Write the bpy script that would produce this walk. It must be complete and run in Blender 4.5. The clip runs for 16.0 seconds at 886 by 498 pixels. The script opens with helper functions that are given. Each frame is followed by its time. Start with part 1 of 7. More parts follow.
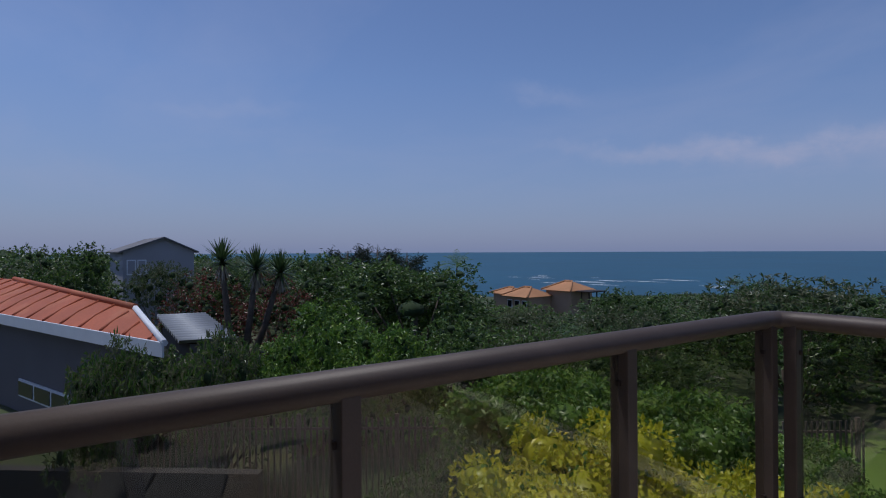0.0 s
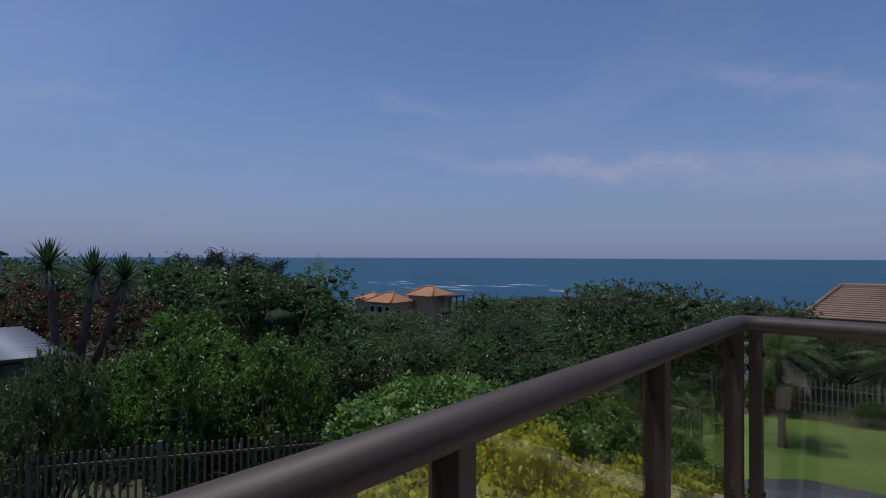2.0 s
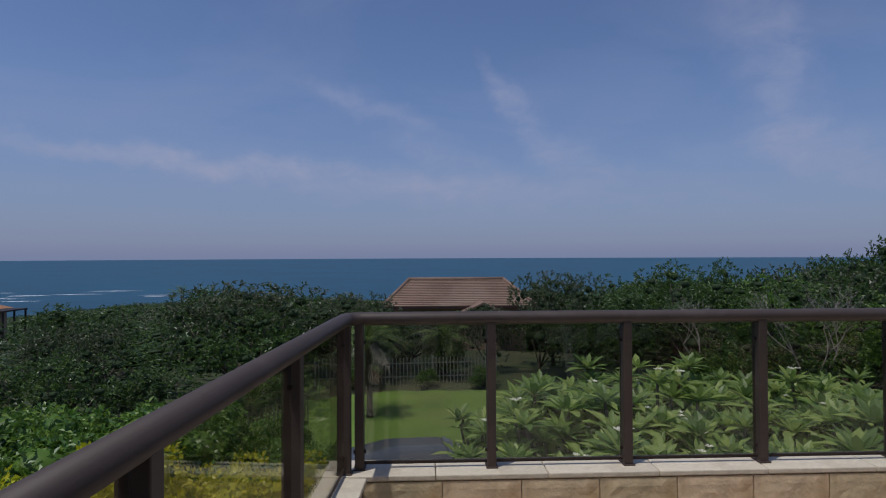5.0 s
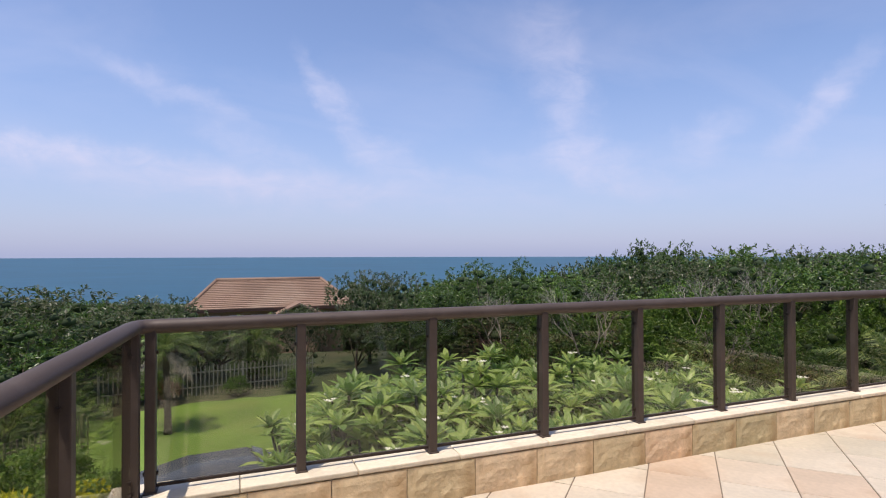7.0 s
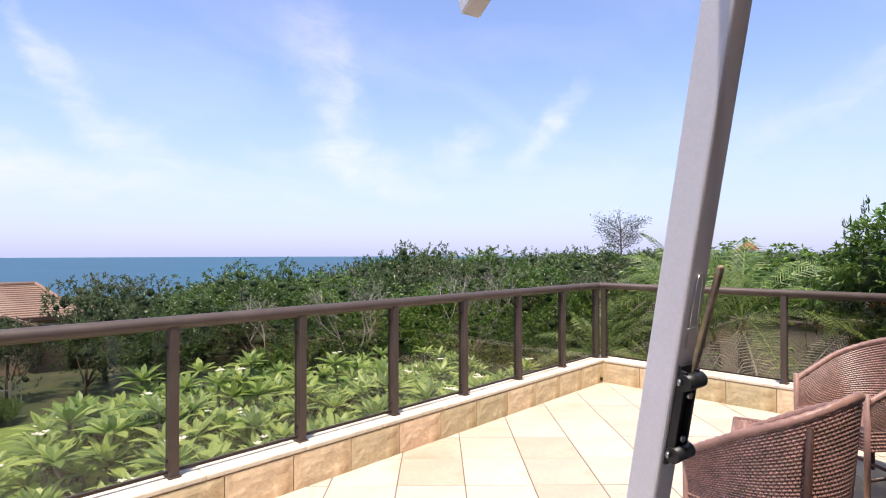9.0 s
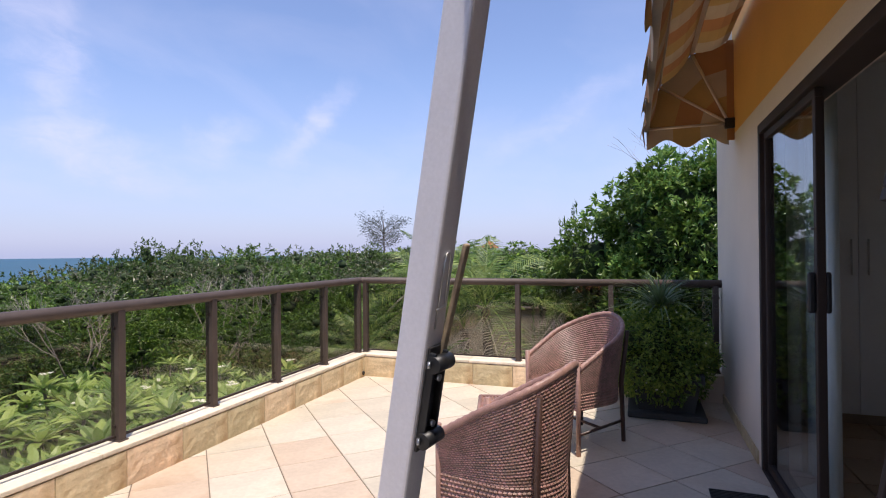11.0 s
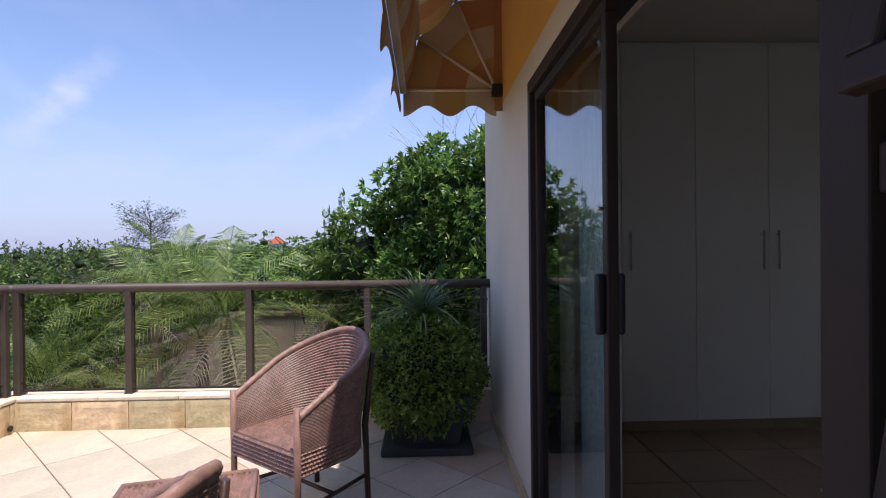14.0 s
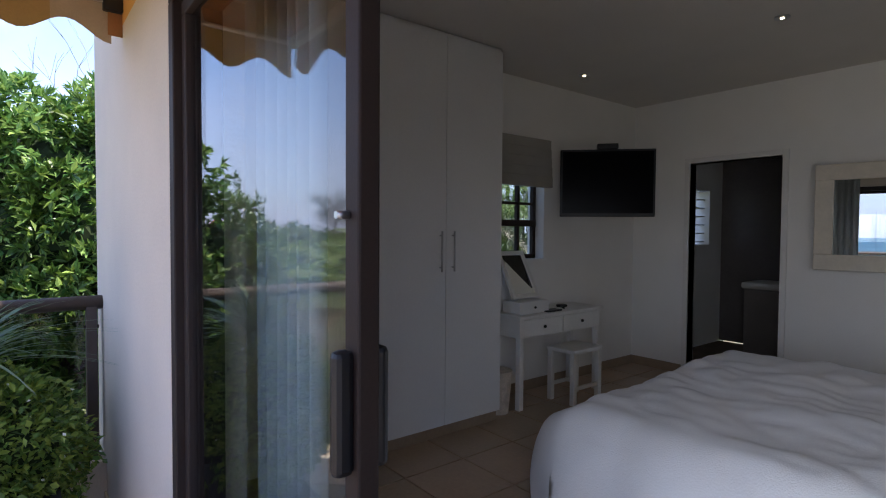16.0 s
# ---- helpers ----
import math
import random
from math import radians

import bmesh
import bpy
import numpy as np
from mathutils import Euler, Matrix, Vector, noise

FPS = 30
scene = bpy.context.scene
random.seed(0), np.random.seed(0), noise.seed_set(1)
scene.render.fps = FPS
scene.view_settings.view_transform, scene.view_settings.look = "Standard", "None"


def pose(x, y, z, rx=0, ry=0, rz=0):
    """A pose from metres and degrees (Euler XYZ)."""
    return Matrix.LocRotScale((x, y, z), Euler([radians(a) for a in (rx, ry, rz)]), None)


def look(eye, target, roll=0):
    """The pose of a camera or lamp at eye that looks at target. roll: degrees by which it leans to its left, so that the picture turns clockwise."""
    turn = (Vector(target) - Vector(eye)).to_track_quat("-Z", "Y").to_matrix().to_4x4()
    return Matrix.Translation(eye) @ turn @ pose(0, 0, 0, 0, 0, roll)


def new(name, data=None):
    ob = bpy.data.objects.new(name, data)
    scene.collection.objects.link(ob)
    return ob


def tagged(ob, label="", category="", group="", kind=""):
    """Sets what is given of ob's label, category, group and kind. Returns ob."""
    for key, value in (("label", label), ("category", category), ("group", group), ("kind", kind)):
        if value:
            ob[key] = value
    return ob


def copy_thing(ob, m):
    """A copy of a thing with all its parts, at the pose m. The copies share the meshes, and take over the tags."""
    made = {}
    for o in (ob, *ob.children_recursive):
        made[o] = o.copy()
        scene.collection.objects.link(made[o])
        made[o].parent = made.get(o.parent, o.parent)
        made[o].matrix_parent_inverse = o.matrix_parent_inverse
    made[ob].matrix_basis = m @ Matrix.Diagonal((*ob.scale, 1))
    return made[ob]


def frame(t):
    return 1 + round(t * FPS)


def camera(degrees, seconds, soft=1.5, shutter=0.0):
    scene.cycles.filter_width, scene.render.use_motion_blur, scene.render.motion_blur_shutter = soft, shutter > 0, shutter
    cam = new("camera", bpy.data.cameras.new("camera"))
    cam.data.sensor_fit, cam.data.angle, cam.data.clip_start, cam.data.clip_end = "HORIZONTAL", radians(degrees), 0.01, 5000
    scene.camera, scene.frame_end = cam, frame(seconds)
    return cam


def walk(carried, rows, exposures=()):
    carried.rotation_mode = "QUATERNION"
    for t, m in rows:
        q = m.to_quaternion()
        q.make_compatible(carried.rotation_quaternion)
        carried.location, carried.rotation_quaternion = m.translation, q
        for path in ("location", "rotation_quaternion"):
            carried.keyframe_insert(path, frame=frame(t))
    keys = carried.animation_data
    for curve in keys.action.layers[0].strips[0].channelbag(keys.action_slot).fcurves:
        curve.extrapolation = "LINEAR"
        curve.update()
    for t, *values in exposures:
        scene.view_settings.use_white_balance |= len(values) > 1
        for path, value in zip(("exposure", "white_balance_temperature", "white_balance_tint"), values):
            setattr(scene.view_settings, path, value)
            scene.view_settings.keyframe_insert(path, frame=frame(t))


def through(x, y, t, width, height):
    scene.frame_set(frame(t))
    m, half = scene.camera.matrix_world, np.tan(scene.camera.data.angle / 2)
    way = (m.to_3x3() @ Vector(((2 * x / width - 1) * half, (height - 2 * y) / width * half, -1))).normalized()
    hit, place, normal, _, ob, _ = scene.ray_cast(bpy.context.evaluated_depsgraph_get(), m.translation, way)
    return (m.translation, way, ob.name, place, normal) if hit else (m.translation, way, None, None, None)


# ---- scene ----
cam = camera(79.1, 16.0, soft=1.1)
PATH = [
    (0, (0.963, -2.466, 1.358), (-0.634, -1.262, 1.362), -0.3),
    (0.5, (0.832, -2.505, 1.355), (-0.728, -1.253, 1.37), -0.0),
    (1, (0.683, -2.54, 1.352), (-0.813, -1.213, 1.371), 0.0),
    (1.5, (0.546, -2.626, 1.358), (-0.84, -1.185, 1.38), 0.0),
    (2, (0.436, -2.655, 1.354), (-0.798, -1.081, 1.378), 0.2),
    (2.5, (0.395, -2.738, 1.361), (-0.659, -1.038, 1.386), 0.2),
    (3, (0.363, -2.814, 1.368), (-0.459, -0.991, 1.395), 0.2),
    (3.5, (0.383, -2.896, 1.389), (-0.185, -0.979, 1.416), -0.0),
    (4, (0.386, -2.912, 1.393), (0.056, -0.94, 1.419), -0.1),
    (4.5, (0.403, -2.939, 1.4), (0.281, -0.943, 1.426), -0.2),
    (7, (0.448, -2.999, 1.417), (1.176, -1.136, 1.437), -0.1),
    (7.5, (0.461, -3.042, 1.423), (1.317, -1.235, 1.442), -0.1),
    (8, (0.481, -3.028, 1.429), (1.504, -1.309, 1.448), -0.1),
    (8.5, (0.505, -3.032, 1.423), (1.710, -1.437, 1.442), -0.1),
    (9, (0.513, -3.021, 1.426), (1.942, -1.622, 1.444), -0.1),
    (9.5, (0.494, -2.998, 1.444), (2.088, -1.790, 1.456), 0.1),
    (10, (0.556, -2.967, 1.428), (2.274, -1.944, 1.441), 0.0),
    (12.5, (1.001, -3.046, 1.344), (2.988, -2.81, 1.349), -0.7),
    (13, (1.264, -3.08, 1.354), (3.261, -2.968, 1.358), -0.5),
    (13.5, (1.574, -3.124, 1.371), (3.574, -3.104, 1.355), -0.6),
    (14, (1.895, -3.191, 1.363), (3.893, -3.263, 1.351), -0.6),
    (14.5, (2.162, -3.246, 1.354), (4.143, -3.519, 1.346), -0.5),
    (15, (2.509, -3.29, 1.41), (4.43, -3.844, 1.367), -0.6),
    (15.5, (2.723, -3.347, 1.43), (4.533, -4.196, 1.377), -0.5),
    (16, (2.795, -3.352, 1.447), (4.357, -4.6, 1.382), 0.4),
]
walk(cam, [(t, look(eye, target, roll)) for t, eye, target, roll in PATH], exposures=[(0, -0.6, 5850, 9), (4.5, -0.75, 5900, 9), (7, 0.45, 6750, 12), (9, 1.02, 6850, 14), (10, 0.97, 6850, 14), (12.5, 0.35, 6500, 13), (13.8, 0.65, 6500, 13), (14.5, 0.8, 6500, 13), (15.2, 1.15, 6550, 12), (16, 1.8, 6600, 12)])

# ---- world, sun, exposure ----
SUN_EL, SUN_AZ = radians(73), radians(124)  # azimuth counted from +y towards -x
world = bpy.data.worlds.new("sky")
scene.world = world
world.use_nodes = True


# cirrus wisps: bearing from the sea's direction, height, half length, half width, tilt (degrees), density
WISPS = (
    (-24, 9.2, 22, 1.5, -3, 0.44), (-10, 7.6, 26, 3.0, -4, 0.28), (5, 6.8, 18, 3.4, -5, 0.29), (-42, 15.5, 6, 1.6, -14, 0.14), (-75, 13.8, 11, 1.0, 5, 0.08),
    (-86, 6.2, 11, 2.2, -5, 0.14), (-5, 15.2, 12, 1.6, -20, 0.18), (1, 11, 8, 1.8, -16, 0.2), (9, 17.3, 5.5, 1.9, -50, 0.2), (12, 12.5, 7, 2.0, -54, 0.14),
    (16, 10, 7, 2.2, -22, 0.26), (33, 19.5, 9, 4.6, -68, 0.15), (35, 13.5, 6.5, 4.0, -80, 0.2), (36.5, 9.4, 8, 3.6, -16, 0.34), (43, 7, 9, 1.8, -8, 0.2),
    (29, 9.5, 6, 2.2, -10, 0.12), (47.5, 11, 6, 2.4, 24, 0.22), (56.5, 12.8, 6.8, 2.4, 58, 0.3), (21, 6.5, 20, 3.0, -4, 0.16), (62, 7, 18, 2.4, 2, 0.1),
    (82, 13.2, 15, 2.0, 25, 0.14), (118, 18, 12, 3, 15, 0.2), (150, 14, 14, 3, -8, 0.2), (-125, 16, 14, 3, 6, 0.2), (-165, 12, 14, 2.4, -4, 0.2),
)


def sky_world():
    nt = world.node_tree
    nt.nodes.clear()
    out = nt.nodes.new("ShaderNodeOutputWorld")
    bg = nt.nodes.new("ShaderNodeBackground")
    sky = nt.nodes.new("ShaderNodeTexSky")
    sky.sky_type, sky.sun_disc = "NISHITA", False
    sky.sun_elevation, sky.sun_rotation = SUN_EL, -SUN_AZ
    sky.altitude, sky.air_density, sky.dust_density, sky.ozone_density = 0, 1.0, 0.6, 2.5
    tc = nt.nodes.new("ShaderNodeTexCoord")
    sep = nt.nodes.new("ShaderNodeSeparateXYZ")
    nt.links.new(tc.outputs["Generated"], sep.inputs[0])
    # cirrus seen on a high flat layer: direction divided by its height
    mx = nt.nodes.new("ShaderNodeMath"); mx.operation = "MAXIMUM"; mx.inputs[1].default_value = 0.0
    nt.links.new(sep.outputs["Z"], mx.inputs[0])
    ad = nt.nodes.new("ShaderNodeMath"); ad.operation = "ADD"; ad.inputs[1].default_value = 0.16
    nt.links.new(mx.outputs[0], ad.inputs[0])
    dv = nt.nodes.new("ShaderNodeVectorMath"); dv.operation = "DIVIDE"
    cmb = nt.nodes.new("ShaderNodeCombineXYZ")
    for k in range(3):
        nt.links.new(ad.outputs[0], cmb.inputs[k])
    nt.links.new(tc.outputs["Generated"], dv.inputs[0]); nt.links.new(cmb.outputs[0], dv.inputs[1])
    mp = nt.nodes.new("ShaderNodeMapping"); mp.inputs["Rotation"].default_value = (0, 0, radians(-28)); mp.inputs["Scale"].default_value = (0.95, 1.35, 0)
    mp.inputs["Location"].default_value = (3.1, 1.7, 0)
    nt.links.new(dv.outputs[0], mp.inputs[0])
    n1 = nt.nodes.new("ShaderNodeTexNoise"); n1.inputs["Scale"].default_value = 0.95; n1.inputs["Detail"].default_value = 10; n1.inputs["Roughness"].default_value = 0.56; n1.inputs["Distortion"].default_value = 0.55
    nt.links.new(mp.outputs[0], n1.inputs["Vector"])
    rp = nt.nodes.new("ShaderNodeValToRGB"); rp.color_ramp.elements[0].position = 0.46; rp.color_ramp.elements[1].position = 0.86
    rp.color_ramp.elements[1].color = (0.16, 0.16, 0.16, 1)
    nt.links.new(n1.outputs["Fac"], rp.inputs[0])

    def math_node(op, a, b=None):
        m = nt.nodes.new("ShaderNodeMath"); m.operation = op
        for k, v in enumerate((a, b)):
            if v is None:
                continue
            if isinstance(v, (int, float)):
                m.inputs[k].default_value = v
            else:
                nt.links.new(v, m.inputs[k])
        return m.outputs[0]

    # cirrus wisps: bearing and height in degrees, frayed by noise
    deg = 180 / math.pi
    az = math_node("MULTIPLY", math_node("ARCTAN2", sep.outputs["X"], sep.outputs["Y"]), deg)
    el = math_node("MULTIPLY", math_node("ARCSINE", sep.outputs["Z"]), deg)
    sky_at = nt.nodes.new("ShaderNodeCombineXYZ")
    nt.links.new(az, sky_at.inputs[0]); nt.links.new(el, sky_at.inputs[1])
    fray = nt.nodes.new("ShaderNodeTexNoise"); fray.inputs["Scale"].default_value = 0.16; fray.inputs["Detail"].default_value = 7; fray.inputs["Roughness"].default_value = 0.62
    nt.links.new(sky_at.outputs[0], fray.inputs["Vector"])
    off = nt.nodes.new("ShaderNodeVectorMath"); off.operation = "MULTIPLY_ADD"
    off.inputs[1].default_value = (8.0, 5.0, 0); off.inputs[2].default_value = (-4.0, -2.5, 0)
    nt.links.new(fray.outputs["Color"], off.inputs[0])
    bent = nt.nodes.new("ShaderNodeVectorMath")
    nt.links.new(sky_at.outputs[0], bent.inputs[0]); nt.links.new(off.outputs[0], bent.inputs[1])
    total = None
    for a0, e0, half_l, half_w, tilt, dense in WISPS:
        w = nt.nodes.new("ShaderNodeMapping"); w.vector_type = "TEXTURE"
        w.inputs["Location"].default_value = (a0, e0, 0); w.inputs["Rotation"].default_value = (0, 0, radians(tilt)); w.inputs["Scale"].default_value = (half_l, half_w, 1)
        nt.links.new(bent.outputs[0], w.inputs[0])
        ln = nt.nodes.new("ShaderNodeVectorMath"); ln.operation = "LENGTH"
        nt.links.new(w.outputs[0], ln.inputs[0])
        mr = nt.nodes.new("ShaderNodeMapRange"); mr.interpolation_type = "SMOOTHERSTEP"
        mr.inputs["From Min"].default_value = 1.15; mr.inputs["From Max"].default_value = 0.0; mr.inputs["To Max"].default_value = dense
        nt.links.new(ln.outputs["Value"], mr.inputs["Value"])
        total = mr.outputs[0] if total is None else math_node("ADD", total, mr.outputs[0])
    grain = nt.nodes.new("ShaderNodeTexNoise"); grain.inputs["Scale"].default_value = 0.45; grain.inputs["Detail"].default_value = 8; grain.inputs["Roughness"].default_value = 0.6; grain.inputs["Distortion"].default_value = 0.8
    gm = nt.nodes.new("ShaderNodeMapping"); gm.inputs["Rotation"].default_value = (0, 0, radians(25)); gm.inputs["Scale"].default_value = (0.5, 1.1, 1)
    nt.links.new(sky_at.outputs[0], gm.inputs[0]); nt.links.new(gm.outputs[0], grain.inputs["Vector"])
    gr = nt.nodes.new("ShaderNodeMapRange"); gr.inputs["From Min"].default_value = 0.3; gr.inputs["From Max"].default_value = 0.68; gr.inputs["To Min"].default_value = 0.35; gr.inputs["To Max"].default_value = 1.1
    nt.links.new(grain.outputs["Fac"], gr.inputs["Value"])
    cover = math_node("MINIMUM", math_node("ADD", math_node("MULTIPLY", total, gr.outputs[0]), rp.outputs[0]), 0.62)
    mix = nt.nodes.new("ShaderNodeMixRGB")
    mix.inputs[2].default_value = (6.5, 6.0, 6.9, 1)
    tint = nt.nodes.new("ShaderNodeMixRGB"); tint.blend_type = "MULTIPLY"; tint.inputs[0].default_value = 1.0; tint.inputs[2].default_value = (1.02, 0.98, 1.10, 1)
    nt.links.new(sky.outputs[0], tint.inputs[1])
    nt.links.new(cover, mix.inputs[0]); nt.links.new(tint.outputs[0], mix.inputs[1])
    # pale haze low over the sea
    hz = nt.nodes.new("ShaderNodeMapRange"); hz.inputs["From Min"].default_value = 0.0; hz.inputs["From Max"].default_value = 0.3; hz.inputs["To Min"].default_value = 0.8; hz.inputs["To Max"].default_value = 0.0
    nt.links.new(sep.outputs["Z"], hz.inputs["Value"])
    mix2 = nt.nodes.new("ShaderNodeMixRGB"); mix2.inputs[2].default_value = (2.15, 2.6, 4.4, 1)
    nt.links.new(hz.outputs[0], mix2.inputs[0]); nt.links.new(mix.outputs[0], mix2.inputs[1])
    bg.inputs["Strength"].default_value = 0.12
    nt.links.new(mix2.outputs[0], bg.inputs[0]); nt.links.new(bg.outputs[0], out.inputs[0])


sky_world()
sun = new("sun", bpy.data.lights.new("sun", "SUN"))
sun.data.energy, sun.data.angle, sun.data.color = 3.3, radians(0.6), (1.0, 0.95, 0.87)
sun_dir = Vector((-math.sin(SUN_AZ) * math.cos(SUN_EL), math.cos(SUN_AZ) * math.cos(SUN_EL), math.sin(SUN_EL)))
sun.matrix_world = look(sun_dir * 50, (0, 0, 0))
# sky light entering by the tall window beside the sliding door
win_light = new("window_light", bpy.data.lights.new("window_light", "AREA"))
win_light.data.shape, win_light.data.size, win_light.data.size_y, win_light.data.energy, win_light.data.color = "RECTANGLE", 1.8, 1.9, 2.3, (0.93, 0.97, 1.0)
win_light.data.spread = radians(115)
door_light = new("door_light", bpy.data.lights.new("door_light", "AREA"))
door_light.data.shape, door_light.data.size, door_light.data.size_y, door_light.data.energy, door_light.data.color = "RECTANGLE", 0.8, 1.8, 1.2, (0.90, 0.95, 1.0)
door_light.data.spread = radians(105)
door_light.matrix_world = look((2.98, -3.96, 1.2), (3.5, -6.2, 0.2))
win_light.matrix_world = look((1.6, -3.9, 1.08), (1.9, -8.0, 0.9))


# ---- materials ----
def material(name, colour, rough=0.6, metal=0.0, var=0.15, scale=6.0, bump=0.1, bump_scale=60.0, spec=0.5, per_object=0.0, per_island=0.0, stain=None, coords="Object"):
    """A procedural surface: base colour varied at two scales, fine relief, optional stains and piece-to-piece variation."""
    m = bpy.data.materials.new(name)
    m.use_nodes = True
    nt = m.node_tree
    b = nt.nodes["Principled BSDF"]
    tc = nt.nodes.new("ShaderNodeTexCoord")
    big = nt.nodes.new("ShaderNodeTexNoise"); big.inputs["Scale"].default_value = scale; big.inputs["Detail"].default_value = 5
    fine = nt.nodes.new("ShaderNodeTexNoise"); fine.inputs["Scale"].default_value = bump_scale; fine.inputs["Detail"].default_value = 4
    nt.links.new(tc.outputs[coords], big.inputs["Vector"]); nt.links.new(tc.outputs[coords], fine.inputs["Vector"])
    r = nt.nodes.new("ShaderNodeMapRange"); r.inputs["From Min"].default_value = 0.25; r.inputs["From Max"].default_value = 0.75
    r.inputs["To Min"].default_value = 1 - var; r.inputs["To Max"].default_value = 1 + var
    nt.links.new(big.outputs["Fac"], r.inputs["Value"])
    r2 = nt.nodes.new("ShaderNodeMapRange"); r2.inputs["From Min"].default_value = 0.25; r2.inputs["From Max"].default_value = 0.75
    r2.inputs["To Min"].default_value = 1 - var * 0.6; r2.inputs["To Max"].default_value = 1 + var * 0.6
    nt.links.new(fine.outputs["Fac"], r2.inputs["Value"])
    mul = nt.nodes.new("ShaderNodeMath"); mul.operation = "MULTIPLY"
    nt.links.new(r.outputs[0], mul.inputs[0]); nt.links.new(r2.outputs[0], mul.inputs[1])
    value = mul.outputs[0]
    hue = nt.nodes.new("ShaderNodeHueSaturation"); hue.inputs["Color"].default_value = (*colour, 1)
    if per_object or per_island:
        src = nt.nodes.new("ShaderNodeObjectInfo").outputs["Random"] if per_object else nt.nodes.new("ShaderNodeNewGeometry").outputs["Random Per Island"]
        amt = per_object or per_island
        r3 = nt.nodes.new("ShaderNodeMapRange"); r3.inputs["To Min"].default_value = 1 - amt; r3.inputs["To Max"].default_value = 1 + amt
        nt.links.new(src, r3.inputs["Value"])
        m2 = nt.nodes.new("ShaderNodeMath"); m2.operation = "MULTIPLY"
        nt.links.new(value, m2.inputs[0]); nt.links.new(r3.outputs[0], m2.inputs[1])
        value = m2.outputs[0]
        r4 = nt.nodes.new("ShaderNodeMapRange"); r4.inputs["To Min"].default_value = 0.5 + amt * 0.07; r4.inputs["To Max"].default_value = 0.5 - amt * 0.07
        nt.links.new(src, r4.inputs["Value"]); nt.links.new(r4.outputs[0], hue.inputs["Hue"])
    nt.links.new(value, hue.inputs["Value"])
    colour_out = hue.outputs[0]
    if stain:
        st = nt.nodes.new("ShaderNodeTexNoise"); st.inputs["Scale"].default_value = stain[1]; st.inputs["Detail"].default_value = 6; st.inputs["Distortion"].default_value = 0.6
        nt.links.new(tc.outputs[coords], st.inputs["Vector"])
        rs = nt.nodes.new("ShaderNodeMapRange"); rs.inputs["From Min"].default_value = 0.52; rs.inputs["From Max"].default_value = 0.72; rs.inputs["To Max"].default_value = stain[2]
        nt.links.new(st.outputs["Fac"], rs.inputs["Value"])
        mx = nt.nodes.new("ShaderNodeMixRGB"); mx.inputs[2].default_value = (*stain[0], 1)
        nt.links.new(rs.outputs[0], mx.inputs[0]); nt.links.new(colour_out, mx.inputs[1])
        colour_out = mx.outputs[0]
    nt.links.new(colour_out, b.inputs["Base Color"])
    b.inputs["Roughness"].default_value, b.inputs["Metallic"].default_value = rough, metal
    b.inputs["Specular IOR Level"].default_value = spec
    if bump:
        bp = nt.nodes.new("ShaderNodeBump"); bp.inputs["Strength"].default_value = bump; bp.inputs["Distance"].default_value = 0.01
        nt.links.new(fine.outputs["Fac"], bp.inputs["Height"]); nt.links.new(bp.outputs[0], b.inputs["Normal"])
    return m


def leaf_material(name, colour, var=0.35, rough=0.38, through=0.35):
    m = material(name, colour, rough, var=0.12, scale=0.9, bump=0.0, per_island=var, spec=0.5)
    nt = m.node_tree
    b = nt.nodes["Principled BSDF"]
    hue = b.inputs["Base Color"].links[0].from_socket
    tr = nt.nodes.new("ShaderNodeBsdfTranslucent")
    nt.links.new(hue, tr.inputs["Color"])
    mix = nt.nodes.new("ShaderNodeMixShader"); mix.inputs[0].default_value = through
    out = nt.nodes["Material Output"]
    nt.links.new(b.outputs[0], mix.inputs[1]); nt.links.new(tr.outputs[0], mix.inputs[2]); nt.links.new(mix.outputs[0], out.inputs[0])
    return m


def glass_material(name, tint, mirror=0.10, clear=0.9):
    """A thin pane: see-through with a grey tint, and a Fresnel mirror on top."""
    m = bpy.data.materials.new(name)
    m.use_nodes = True
    nt = m.node_tree
    nt.nodes.clear()
    out = nt.nodes.new("ShaderNodeOutputMaterial")
    t = nt.nodes.new("ShaderNodeBsdfTransparent"); t.inputs[0].default_value = (*tint, 1)
    g = nt.nodes.new("ShaderNodeBsdfGlossy"); g.inputs["Roughness"].default_value = 0.0
    f = nt.nodes.new("ShaderNodeLayerWeight"); f.inputs["Blend"].default_value = 0.5
    p = nt.nodes.new("ShaderNodeMath"); p.operation = "POWER"; p.inputs[1].default_value = 5.0
    nt.links.new(f.outputs["Facing"], p.inputs[0])
    add = nt.nodes.new("ShaderNodeMath"); add.operation = "MULTIPLY_ADD"; add.use_clamp = True; add.inputs[1].default_value = 0.8; add.inputs[2].default_value = mirror
    nt.links.new(p.outputs[0], add.inputs[0])
    mix = nt.nodes.new("ShaderNodeMixShader")
    nt.links.new(add.outputs[0], mix.inputs[0]); nt.links.new(t.outputs[0], mix.inputs[1]); nt.links.new(g.outputs[0], mix.inputs[2])
    nt.links.new(mix.outputs[0], out.inputs[0])
    return m


